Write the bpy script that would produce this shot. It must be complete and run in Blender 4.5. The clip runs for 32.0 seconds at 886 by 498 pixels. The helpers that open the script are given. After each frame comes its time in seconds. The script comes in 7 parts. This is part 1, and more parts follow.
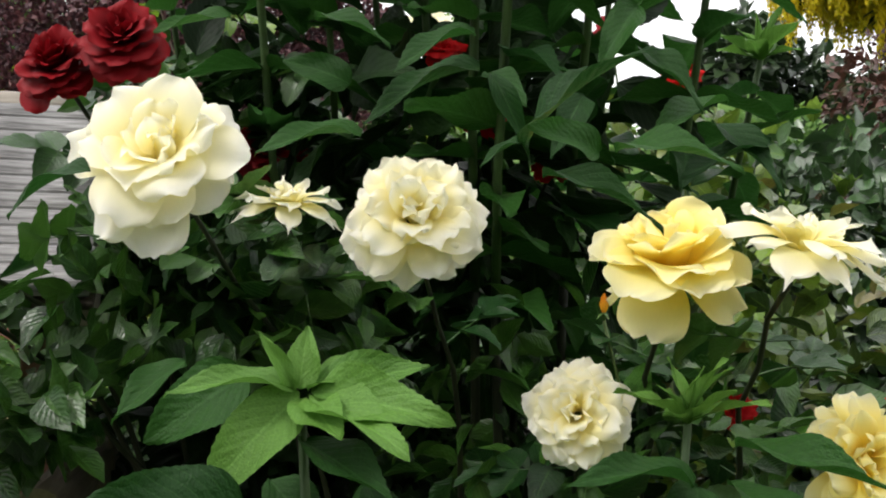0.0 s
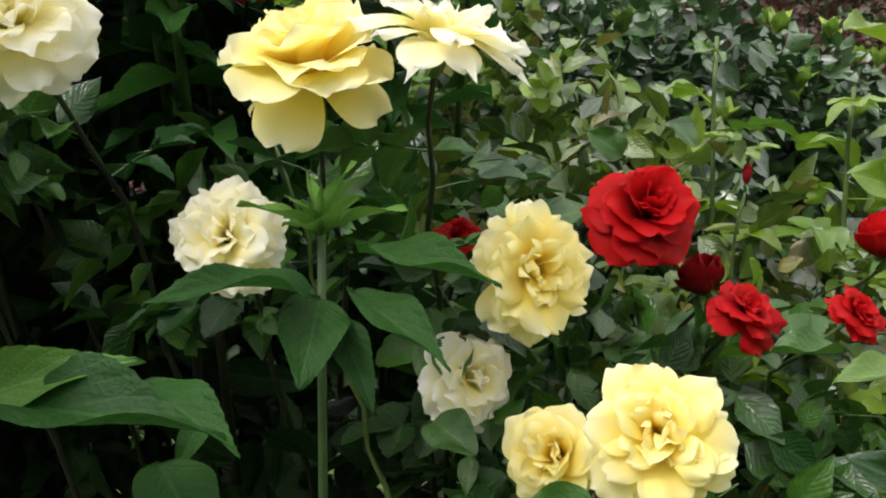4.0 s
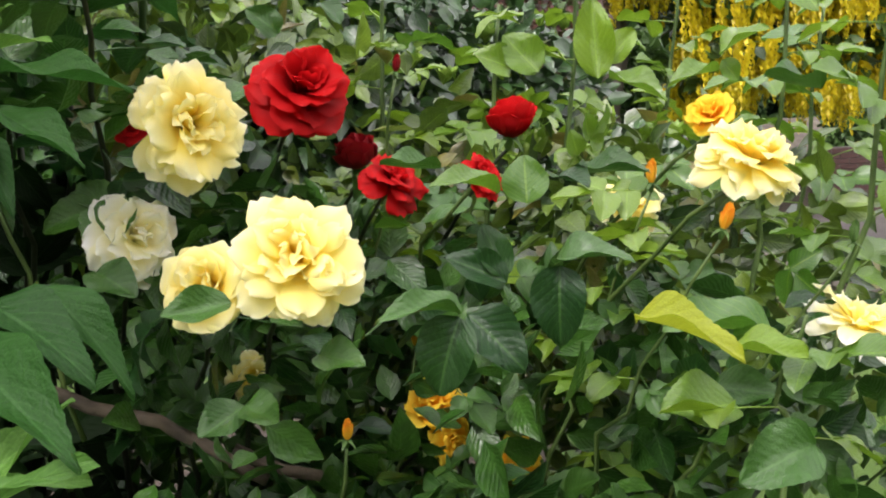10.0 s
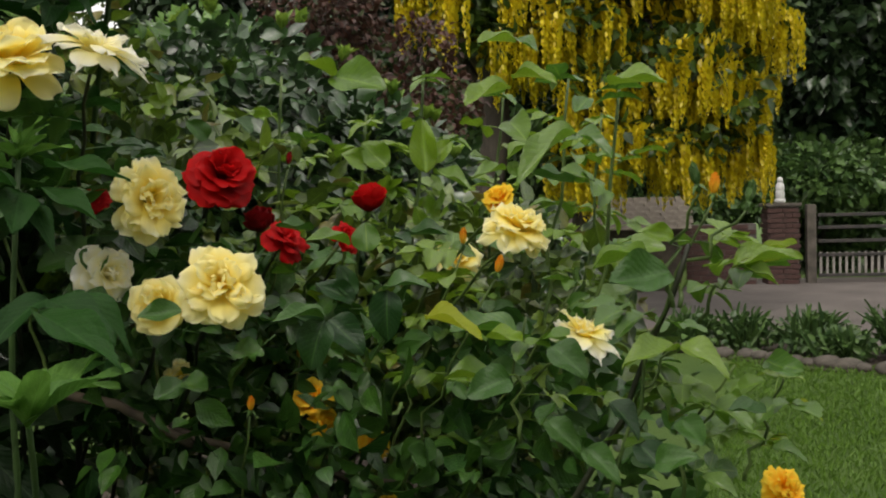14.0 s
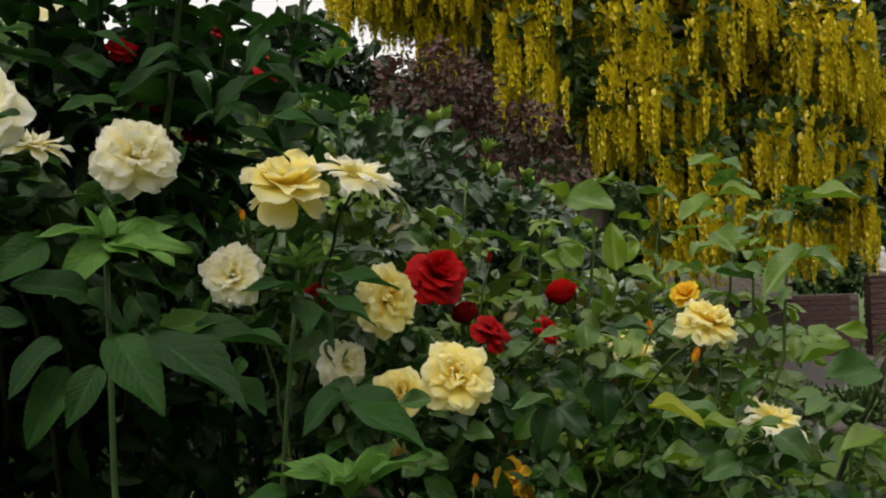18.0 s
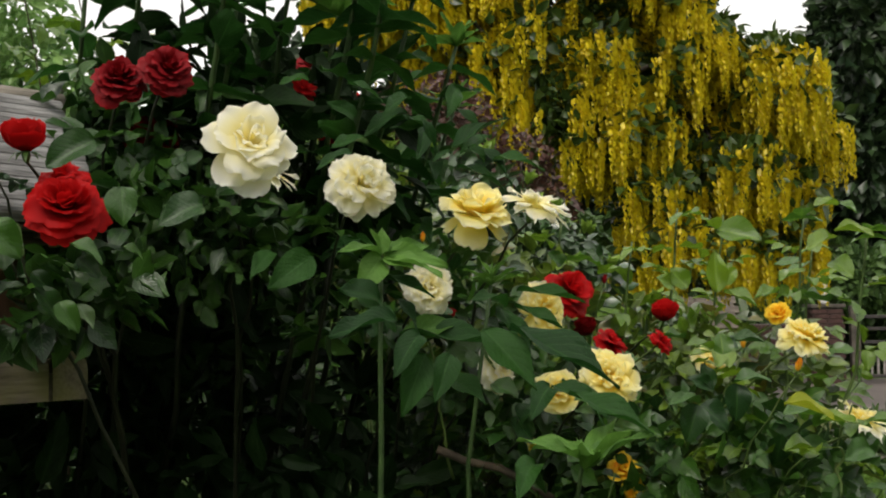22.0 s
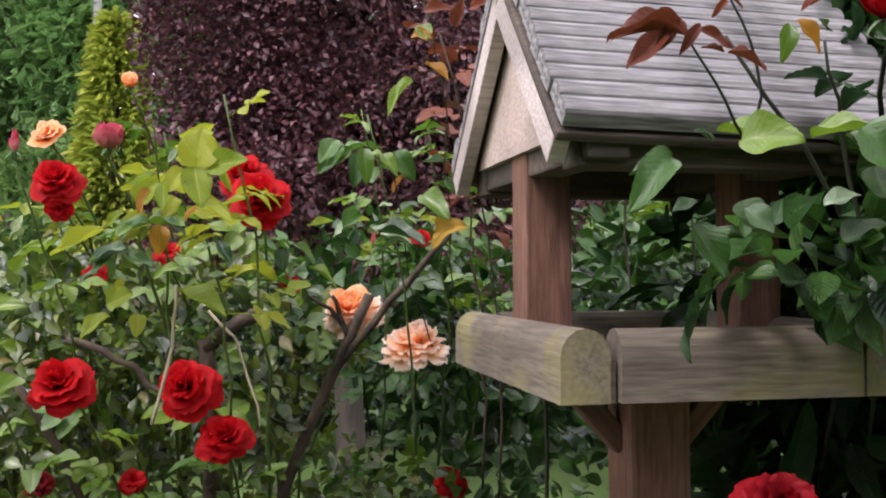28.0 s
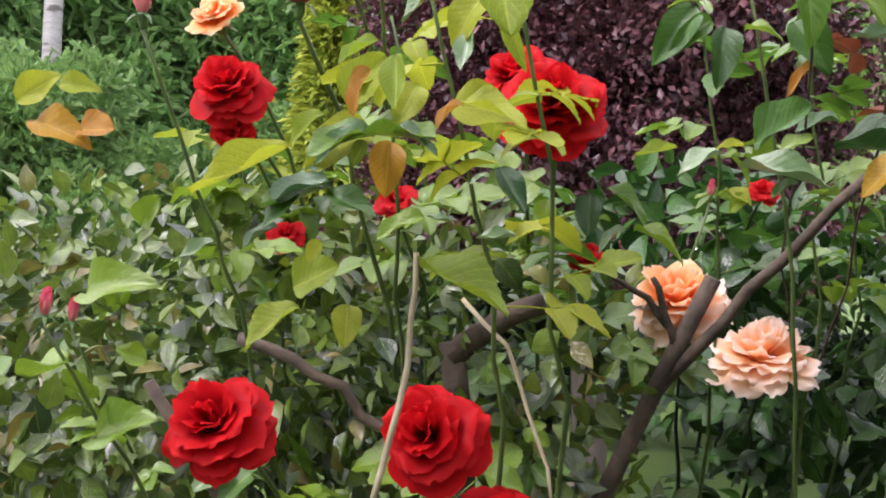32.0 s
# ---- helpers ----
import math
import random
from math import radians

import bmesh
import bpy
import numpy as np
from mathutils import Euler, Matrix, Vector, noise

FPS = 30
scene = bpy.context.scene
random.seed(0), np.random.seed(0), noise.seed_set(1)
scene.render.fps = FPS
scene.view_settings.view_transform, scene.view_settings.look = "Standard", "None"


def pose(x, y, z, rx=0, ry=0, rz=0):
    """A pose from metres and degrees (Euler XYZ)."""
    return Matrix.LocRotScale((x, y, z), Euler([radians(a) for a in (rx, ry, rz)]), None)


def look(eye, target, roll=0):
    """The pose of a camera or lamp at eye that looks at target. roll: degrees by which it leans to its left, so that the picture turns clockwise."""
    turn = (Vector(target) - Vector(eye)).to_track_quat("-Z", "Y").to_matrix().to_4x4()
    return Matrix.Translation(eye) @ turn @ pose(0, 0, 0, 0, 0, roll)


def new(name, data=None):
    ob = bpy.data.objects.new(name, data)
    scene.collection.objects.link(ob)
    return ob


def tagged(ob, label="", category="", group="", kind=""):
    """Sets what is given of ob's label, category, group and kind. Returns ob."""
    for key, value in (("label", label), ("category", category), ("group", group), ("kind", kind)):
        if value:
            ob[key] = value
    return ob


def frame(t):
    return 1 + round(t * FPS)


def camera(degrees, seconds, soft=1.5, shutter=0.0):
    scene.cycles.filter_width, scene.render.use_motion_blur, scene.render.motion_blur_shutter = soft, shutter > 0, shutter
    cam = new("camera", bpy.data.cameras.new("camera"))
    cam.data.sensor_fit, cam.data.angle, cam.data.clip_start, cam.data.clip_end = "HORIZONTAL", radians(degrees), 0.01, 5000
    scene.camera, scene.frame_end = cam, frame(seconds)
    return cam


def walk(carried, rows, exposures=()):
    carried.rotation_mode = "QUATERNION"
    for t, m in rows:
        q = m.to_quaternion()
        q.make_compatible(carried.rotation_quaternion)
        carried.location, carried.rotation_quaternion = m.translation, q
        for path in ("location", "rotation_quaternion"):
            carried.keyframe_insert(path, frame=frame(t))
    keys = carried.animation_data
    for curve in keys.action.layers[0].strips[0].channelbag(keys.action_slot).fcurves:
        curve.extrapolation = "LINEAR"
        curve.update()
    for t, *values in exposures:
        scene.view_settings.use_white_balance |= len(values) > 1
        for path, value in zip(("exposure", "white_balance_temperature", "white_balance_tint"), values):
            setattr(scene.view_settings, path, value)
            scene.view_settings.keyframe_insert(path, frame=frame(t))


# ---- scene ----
cam = camera(48.7, 32.0, 2.0)
EXPOSURES = [(0, 0.74, 6450, 14), (1, 0.98, 6450, 14), (3, 0.9, 6450, 14), (6, 1.1, 6450, 18), (11, 1.25, 6450, 18), (13.1, 1.25, 6600, 12), (14, 0.1, 6800, 12), (14.5, 0.0, 6800, 12), (17, -0.05, 6800, 12), (19, -0.12, 6800, 12), (20, -0.08, 6800, 12), (21, 0.2, 6800, 12), (23, 0.1, 6800, 12), (24.5, 0.2, 6800, 12), (25, 0.3, 6600, 15), (26, 0.7, 6600, 15), (28.5, 1.1, 6150, 30), (30, 1.2, 6150, 30), (31, 1.75, 6150, 30), (32, 1.42, 6150, 30)]
PATH = [
    (0, (-0.0018, 0.0168, 1.4012), 0.077, 3.160, -0.441),
    (0.5, (0.0217, 0.0211, 1.4054), 0.255, 1.224, -1.035),
    (1, (0.0512, 0.0219, 1.4016), -0.284, 0.908, -1.743),
    (1.5, (0.0877, 0.0250, 1.3971), -1.353, 0.479, -2.368),
    (2, (0.1075, 0.0387, 1.3930), -3.239, -0.336, -3.022),
    (2.5, (0.1227, 0.0561, 1.3899), -5.305, -1.335, -3.428),
    (3, (0.1395, 0.0670, 1.3728), -7.008, -2.094, -3.834),
    (3.5, (0.1567, 0.0726, 1.3571), -7.798, -3.303, -3.499),
    (5.5, (0.1891, 0.0761, 1.3305), -11.560, -7.696, -3.300),
    (6, (0.1884, 0.0873, 1.3047), -13.664, -7.673, -2.868),
    (6.5, (0.1822, 0.0885, 1.2925), -15.727, -8.473, -2.771),
    (7, (0.1753, 0.0809, 1.2871), -18.676, -8.595, -2.303),
    (7.5, (0.1717, 0.0713, 1.2809), -21.248, -8.402, -2.017),
    (8, (0.1687, 0.0645, 1.2661), -23.598, -7.484, -1.806),
    (8.5, (0.1716, 0.0533, 1.2550), -24.514, -6.793, -1.627),
    (9, (0.1732, 0.0336, 1.2507), -24.641, -6.774, -1.519),
    (9.5, (0.1882, 0.0042, 1.2429), -23.721, -6.528, -1.780),
    (10, (0.2060, -0.0381, 1.2365), -23.935, -6.376, -2.515),
    (10.5, (0.2079, -0.0909, 1.2341), -24.635, -6.479, -2.879),
    (11, (0.1859, -0.1477, 1.2224), -27.649, -6.342, -3.208),
    (11.5, (0.1368, -0.2261, 1.2180), -29.296, -6.695, -3.533),
    (12, (0.1184, -0.2971, 1.2109), -31.087, -7.114, -3.633),
    (12.5, (0.1382, -0.3639, 1.2119), -29.872, -7.397, -3.717),
    (13, (0.1502, -0.4260, 1.2209), -29.807, -7.650, -3.011),
    (13.5, (0.1030, -0.4728, 1.2360), -28.953, -4.932, -2.368),
    (14, (0.0361, -0.4974, 1.2373), -29.933, -2.383, -1.447),
    (14.5, (-0.0012, -0.5121, 1.2489), -30.557, -1.325, -0.988),
    (16.5, (-0.1062, -0.4972, 1.2831), -30.621, 1.539, -1.652),
    (17, (-0.1175, -0.5271, 1.2852), -27.318, 1.655, -2.025),
    (17.5, (-0.1539, -0.5565, 1.2869), -25.266, 1.680, -2.023),
    (18, (-0.2191, -0.5674, 1.2883), -25.159, 1.799, -1.829),
    (18.5, (-0.2757, -0.6036, 1.2829), -25.363, 2.375, -1.471),
    (19, (-0.3413, -0.6514, 1.2741), -26.099, 3.228, -1.100),
    (19.5, (-0.3998, -0.6549, 1.2677), -27.332, 3.431, -1.030),
    (20, (-0.4355, -0.6699, 1.2760), -27.514, 3.452, -1.029),
    (20.5, (-0.4419, -0.6991, 1.2775), -26.297, 3.405, -0.887),
    (21, (-0.5008, -0.6923, 1.2799), -26.011, 3.095, -0.366),
    (21.5, (-0.5926, -0.6539, 1.2848), -28.298, 2.988, -0.423),
    (22, (-0.6833, -0.6248, 1.2802), -29.049, 3.110, -0.602),
    (22.5, (-0.7331, -0.6131, 1.2802), -29.032, 3.069, -0.571),
    (23, (-0.7721, -0.5994, 1.2791), -29.050, 3.137, -0.497),
    (23.5, (-0.8047, -0.5851, 1.2776), -29.053, 3.250, -0.460),
    (24, (-0.8371, -0.5627, 1.2718), -28.235, 3.530, -0.389),
    (24.5, (-0.8567, -0.5301, 1.2699), -21.106, 3.685, -0.258),
    (25, (-0.8781, -0.4586, 1.2718), -16.461, 3.774, 0.085),
    (25.5, (-0.8592, -0.3644, 1.2772), -12.810, 3.897, 0.178),
    (26, (-0.8542, -0.3022, 1.2747), -8.914, 3.777, 0.416),
    (26.5, (-0.8452, -0.2269, 1.2698), -4.645, 3.905, 0.151),
    (28.5, (-0.9909, 0.0267, 1.2616), 0.416, 1.061, -0.126),
    (29, (-1.0477, 0.1116, 1.2450), 0.110, 1.239, -0.444),
    (29.5, (-1.0685, 0.2206, 1.2374), 4.061, 0.926, -0.554),
    (30, (-1.0582, 0.3488, 1.2496), 9.565, 0.523, -0.435),
    (30.5, (-1.0471, 0.4400, 1.2385), 11.516, 0.785, 0.189),
    (31, (-1.0636, 0.5218, 1.2243), 12.858, 0.403, 0.976),
    (31.5, (-1.1101, 0.6192, 1.2332), 12.961, 0.105, 0.894),
    (32, (-1.1619, 0.6984, 1.2514), 12.493, 0.140, 0.857),
]
walk(cam, [(t, pose(*eye, 90 + pitch, -lean, yaw)) for t, eye, yaw, pitch, lean in PATH], EXPOSURES)

# ---- light ----
world = bpy.data.worlds.new("overcast_sky")
scene.world = world
world.use_nodes = True
wn, wl = world.node_tree.nodes, world.node_tree.links
sky = wn.new("ShaderNodeTexSky")
sky.sky_type, sky.sun_disc = "NISHITA", False
sky.sun_elevation, sky.sun_rotation = radians(57), radians(-132)
sky.dust_density, sky.air_density = 6.0, 1.2
cloud = wn.new("ShaderNodeMix")
cloud.data_type = "RGBA"
cloud.inputs[0].default_value = 0.8
cloud.inputs[7].default_value = (10.0, 10.0, 9.7, 1)
wl.new(sky.outputs[0], cloud.inputs[6])
wl.new(cloud.outputs[2], wn["Background"].inputs[0])
wn["Background"].inputs[1].default_value = 0.12
sun = new("sun", bpy.data.lights.new("sun", "SUN"))
sun.data.energy, sun.data.angle, sun.data.color = 1.3, radians(14), (1, 0.98, 0.94)
sun.matrix_world = look((-4.2, -2.6, 9), (0.2, 1.3, 1))


# ---- materials ----
def nodes(name, rough=0.5):
    m = bpy.data.materials.new(name)
    m.use_nodes = True
    n, l = m.node_tree.nodes, m.node_tree.links
    b = n["Principled BSDF"]
    b.inputs["Roughness"].default_value = rough
    return m, n, l, b


def ramp(n, l, src, stops):
    r = n.new("ShaderNodeValToRGB")
    e = r.color_ramp.elements
    while len(e) < len(stops):
        e.new(0.5)
    for el, (p, c) in zip(e, stops):
        el.position, el.color = p, (*c, 1)
    l.new(src, r.inputs[0])
    return r.outputs[0]


def mix(n, l, fac, a, b, mode="MIX"):
    m = n.new("ShaderNodeMix")
    m.data_type, m.blend_type = "RGBA", mode
    for i, v in ((0, fac), (6, a), (7, b)):
        if isinstance(v, (int, float)):
            m.inputs[i].default_value = v
        elif isinstance(v, tuple):
            m.inputs[i].default_value = (*v, 1)
        else:
            l.new(v, m.inputs[i])
    return m.outputs[2]


def calc(n, l, op, a, b=0.0, c=0.0):
    m = n.new("ShaderNodeMath")
    m.operation = op
    for i, v in enumerate((a, b, c)):
        if isinstance(v, (int, float)):
            m.inputs[i].default_value = v
        else:
            l.new(v, m.inputs[i])
    return m.outputs[0]


def noise_tex(n, l, scale, detail=3.0, co=None, stretch=None):
    t = n.new("ShaderNodeTexNoise")
    t.inputs["Scale"].default_value, t.inputs["Detail"].default_value = scale, detail
    if co is None:
        co = n.new("ShaderNodeTexCoord").outputs["Object"]
    if stretch:
        mp = n.new("ShaderNodeMapping")
        mp.inputs["Scale"].default_value = stretch
        l.new(co, mp.inputs[0])
        co = mp.outputs[0]
    l.new(co, t.inputs[0])
    return t.outputs[0]


def bump(n, l, b, height, strength=0.3, dist=0.002):
    u = n.new("ShaderNodeBump")
    u.inputs["Strength"].default_value, u.inputs["Distance"].default_value = strength, dist
    l.new(height, u.inputs["Height"])
    l.new(u.outputs[0], b.inputs["Normal"])


def see_through(m, n, l, b, colour, amount):
    """Thin petals and leaves let part of the light through."""
    t = n.new("ShaderNodeBsdfTranslucent")
    l.new(colour, t.inputs[0])
    s = n.new("ShaderNodeMixShader")
    s.inputs[0].default_value = amount
    l.new(b.outputs[0], s.inputs[1])
    l.new(t.outputs[0], s.inputs[2])
    l.new(s.outputs[0], n["Material Output"].inputs[0])


def leaf_mat(name, young, old, odd=None, rough=0.34, through_part=0.22, island=False, vein=0.4, gloss=0.42):
    """A leaf: colour varies from leaf to leaf, with a pale midrib and side veins."""
    m, n, l, b = nodes(name, rough)
    r = n.new("ShaderNodeNewGeometry").outputs["Random Per Island"] if island else n.new("ShaderNodeObjectInfo").outputs["Random"]
    stops = [(0.0, old), (0.75, young)] + ([(0.87, young), (0.93, odd)] if odd else [])
    c = ramp(n, l, r, stops)
    uv = n.new("ShaderNodeUVMap").outputs[0]
    sep = n.new("ShaderNodeSeparateXYZ")
    l.new(uv, sep.inputs[0])
    away = calc(n, l, "ABSOLUTE", calc(n, l, "SUBTRACT", sep.outputs[0], 0.5))
    mid = calc(n, l, "LESS_THAN", away, 0.025)
    side = calc(n, l, "SUBTRACT", calc(n, l, "MULTIPLY", sep.outputs[1], 9.0), calc(n, l, "MULTIPLY", away, 6.0))
    wave = calc(n, l, "PINGPONG", side, 0.5)
    line = calc(n, l, "LESS_THAN", wave, 0.06)
    veins = calc(n, l, "MAXIMUM", mid, calc(n, l, "MULTIPLY", line, 0.5))
    pale = tuple(min(1, v * 1.6 + 0.03) for v in young)
    c = mix(n, l, calc(n, l, "MULTIPLY", veins, vein), c, pale)
    blot = noise_tex(n, l, 60.0, 4.0)
    c = mix(n, l, ramp(n, l, blot, [(0.35, (0.35,) * 3), (0.65, (0, 0, 0))]), c, tuple(v * 0.55 for v in old))
    l.new(c, b.inputs["Base Color"])
    b.inputs["Specular IOR Level"].default_value = gloss
    b.inputs["Coat Weight"].default_value, b.inputs["Coat Roughness"].default_value = max(0.0, gloss - 0.3) * 0.9, 0.24
    quilt = noise_tex(n, l, 5.0, 3.0, uv)
    bump(n, l, b, calc(n, l, "ADD", calc(n, l, "MULTIPLY", wave, 0.7), calc(n, l, "ADD", blot, calc(n, l, "MULTIPLY", quilt, 2.0))), 0.4, 0.003)
    if through_part:
        see_through(m, n, l, b, c, through_part)
    return m


def petal_mat(name, tip, base, edge=None, rough=0.55, amount=0.48):
    m, n, l, b = nodes(name, rough)
    uv = n.new("ShaderNodeUVMap").outputs[0]
    sep = n.new("ShaderNodeSeparateXYZ")
    l.new(uv, sep.inputs[0])
    stops = [(0.42, base), (0.7, tuple(0.5 * p + 0.5 * q for p, q in zip(base, tip))), (0.9, tip)] + ([(1.0, edge)] if edge else [])
    c = ramp(n, l, sep.outputs[1], stops)
    info = n.new("ShaderNodeObjectInfo").outputs["Random"]
    c = mix(n, l, calc(n, l, "MULTIPLY", info, 0.3), c, tuple(0.45 * a + 0.55 * t for a, t in zip(base, tip)))
    fine = noise_tex(n, l, 9.0, 4.0, uv, (9, 1, 1))
    c = mix(n, l, 0.07, c, ramp(n, l, fine, [(0.3, (0.6,) * 3), (0.6, (1, 1, 1))]), "MULTIPLY")
    l.new(c, b.inputs["Base Color"])
    b.inputs["Specular IOR Level"].default_value = 0.15
    bump(n, l, b, fine, 0.25, 0.001)
    see_through(m, n, l, b, c, amount)
    return m


def rough_mat(name, stops, scale=8.0, rough=0.8, bump_scale=40.0, strength=0.4, dist=0.004, stretch=None):
    m, n, l, b = nodes(name, rough)
    big = noise_tex(n, l, scale, 5.0, None, stretch)
    fine = noise_tex(n, l, bump_scale, 4.0, None, stretch)
    c = ramp(n, l, big, stops)
    c = mix(n, l, 0.5, c, ramp(n, l, fine, [(0.3, (0.55,) * 3), (0.7, (1, 1, 1))]), "MULTIPLY")
    l.new(c, b.inputs["Base Color"])
    bump(n, l, b, fine, strength, dist)
    return m


def wood_mat(name, dark, light, moss=None, rough=0.8):
    """Weathered timber with grain along the piece's own x axis."""
    m, n, l, b = nodes(name, rough)
    grain = noise_tex(n, l, 14.0, 6.0, None, (1.2, 12, 12))
    stain = noise_tex(n, l, 5.0, 4.0)
    c = ramp(n, l, grain, [(0.3, dark), (0.62, light)])
    c = mix(n, l, ramp(n, l, stain, [(0.4, (0.6,) * 3), (0.62, (0, 0, 0))]), c, tuple(v * 0.5 for v in dark))
    if moss:
        c = mix(n, l, ramp(n, l, noise_tex(n, l, 9.0, 5.0), [(0.5, (0, 0, 0)), (0.68, (0.75,) * 3)]), c, moss)
    l.new(c, b.inputs["Base Color"])
    bump(n, l, b, grain, 0.5, 0.003)
    return m


M_CREAM = petal_mat("cream_petal", (0.985, 0.98, 0.9), (0.985, 0.92, 0.48), (0.98, 0.975, 0.9), amount=0.5)
M_YELLOW = petal_mat("pale_yellow_petal", (0.99, 0.96, 0.6), (0.99, 0.84, 0.15), (0.99, 0.975, 0.76), amount=0.5)
M_HEART = petal_mat("cream_heart_petal", (0.985, 0.98, 0.87), (0.985, 0.91, 0.45), (0.98, 0.97, 0.84), amount=0.5)
M_DEEP = petal_mat("yellow_heart_petal", (0.99, 0.945, 0.5), (0.99, 0.82, 0.13), (0.98, 0.945, 0.58), amount=0.5)
M_GOLD = petal_mat("golden_petal", (0.97, 0.74, 0.07), (0.95, 0.5, 0.01))
M_ORANGE = petal_mat("orange_bud_petal", (0.9, 0.36, 0.03), (0.88, 0.55, 0.04))
M_RED = petal_mat("red_petal", (0.6, 0.009, 0.01), (0.36, 0.004, 0.006), (0.64, 0.014, 0.014), amount=0.5)
# Dark red blooms, with extra shade put into the petal colour.
M_DARKRED = petal_mat("dark_red_petal", (0.25, 0.005, 0.009), (0.14, 0.003, 0.006), amount=0.2)
M_PEACH = petal_mat("peach_petal", (0.99, 0.82, 0.68), (0.98, 0.52, 0.16), (0.99, 0.92, 0.85))
M_APRICOT = petal_mat("apricot_petal", (0.98, 0.64, 0.34), (0.95, 0.34, 0.03), (0.99, 0.8, 0.6))
M_PINK = petal_mat("pink_bud_petal", (0.6, 0.08, 0.14), (0.6, 0.22, 0.2))
M_SEPAL = leaf_mat("sepal_green", (0.1, 0.2, 0.04), (0.06, 0.13, 0.03))
ROSE_LEAF = ((0.05, 0.14, 0.016), (0.01, 0.046, 0.01))
M_LEAF = leaf_mat("rose_leaf", *ROSE_LEAF, rough=0.28, gloss=0.5)
M_LEAFS = leaf_mat("rose_leaves", *ROSE_LEAF, rough=0.28, island=True, gloss=0.5)
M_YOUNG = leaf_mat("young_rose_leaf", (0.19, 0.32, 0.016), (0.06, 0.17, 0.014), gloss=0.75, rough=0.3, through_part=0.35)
# Inner leaves: the near-black end of the range imitates shadow between leaves.
M_YOUNGS = leaf_mat("shaded_young_leaves", (0.15, 0.24, 0.02), (0.011, 0.042, 0.009), (0.2, 0.17, 0.035), gloss=0.8, rough=0.32, through_part=0.25, island=True)
M_SILVER = leaf_mat("glossy_rose_leaf", (0.16, 0.27, 0.09), (0.07, 0.17, 0.06), rough=0.34, gloss=1.0, through_part=0.15)
M_COPPER = leaf_mat("copper_rose_leaf", (0.22, 0.055, 0.02), (0.09, 0.025, 0.012), rough=0.4, through_part=0.3)
M_LIME = leaf_mat("lime_rose_leaf", (0.38, 0.43, 0.025), (0.2, 0.31, 0.02), rough=0.42, through_part=0.45)
M_AMBER = leaf_mat("amber_rose_leaf", (0.5, 0.33, 0.02), (0.4, 0.18, 0.02), rough=0.42, through_part=0.4)
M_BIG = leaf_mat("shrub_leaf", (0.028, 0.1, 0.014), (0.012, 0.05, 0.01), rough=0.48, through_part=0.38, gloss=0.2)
# Inner copy of the shrub leaf, darkened to stand for the hollow's shade.
M_BIGS = leaf_mat("shaded_shrub_leaves", (0.013, 0.042, 0.007), (0.005, 0.018, 0.004), rough=0.55, island=True, gloss=0.2)
M_STAR = leaf_mat("shrub_tip_leaf", (0.13, 0.29, 0.045), (0.075, 0.19, 0.03), rough=0.5, through_part=0.35, gloss=0.3)
M_DARKLEAF = leaf_mat("leathery_leaves", (0.05, 0.125, 0.028), (0.014, 0.042, 0.012), gloss=0.85, rough=0.3, island=True, through_part=0.08)
M_SHOOT = leaf_mat("fresh_shoot_leaves", (0.28, 0.42, 0.06), (0.16, 0.3, 0.04), island=True, through_part=0.3)
M_PURPLE = leaf_mat("purple_leaves", (0.14, 0.05, 0.058), (0.04, 0.016, 0.022), (0.24, 0.1, 0.1), rough=0.4, island=True, through_part=0.15)
M_BROWN = leaf_mat("bronze_leaves", (0.13, 0.055, 0.04), (0.05, 0.028, 0.02), (0.07, 0.1, 0.03), island=True)
M_LABLEAF = leaf_mat("laburnum_leaves", (0.06, 0.11, 0.015), (0.02, 0.045, 0.008), island=True)
M_LABFLOWER = leaf_mat("laburnum_flowers", (0.84, 0.69, 0.025), (0.58, 0.45, 0.012), island=True, through_part=0.3, vein=0.0)
M_FAR = leaf_mat("far_tree_leaves", (0.04, 0.075, 0.025), (0.012, 0.03, 0.012), island=True, through_part=0.08, vein=0.0)
M_HEDGE = leaf_mat("hedge_needles", (0.28, 0.46, 0.14), (0.13, 0.27, 0.08), island=True, through_part=0.42, vein=0.0)
M_LIGHT = leaf_mat("soft_light_needles", (0.36, 0.58, 0.2), (0.2, 0.4, 0.13), island=True, through_part=0.5, vein=0.0)
M_GOLDN = leaf_mat("golden_needles", (0.5, 0.55, 0.08), (0.3, 0.42, 0.06), island=True, vein=0.0)
M_BUSH = leaf_mat("bush_leaves", (0.11, 0.2, 0.05), (0.04, 0.09, 0.03), island=True)
M_STEM = rough_mat("green_stem", [(0.3, (0.045, 0.09, 0.018)), (0.7, (0.11, 0.17, 0.04))], 20.0, 0.55)
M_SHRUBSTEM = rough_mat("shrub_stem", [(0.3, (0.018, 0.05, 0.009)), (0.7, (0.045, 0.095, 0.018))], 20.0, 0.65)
# Dark stems, with the deep shade low in the bushes put into their colour.
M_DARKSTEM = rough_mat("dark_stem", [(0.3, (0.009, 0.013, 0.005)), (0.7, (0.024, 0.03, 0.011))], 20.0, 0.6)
M_CANE = rough_mat("old_cane", [(0.3, (0.035, 0.026, 0.017)), (0.7, (0.12, 0.09, 0.06))], 24.0, 0.85, 90.0, 0.7)
M_PALECANE = rough_mat("dry_stalk", [(0.3, (0.3, 0.26, 0.15)), (0.7, (0.45, 0.4, 0.26))], 24.0, 0.8)
M_BARK = rough_mat("bark", [(0.3, (0.035, 0.028, 0.022)), (0.7, (0.11, 0.09, 0.07))], 9.0, 0.9, 30.0, 0.8, 0.02, (1, 1, 0.25))
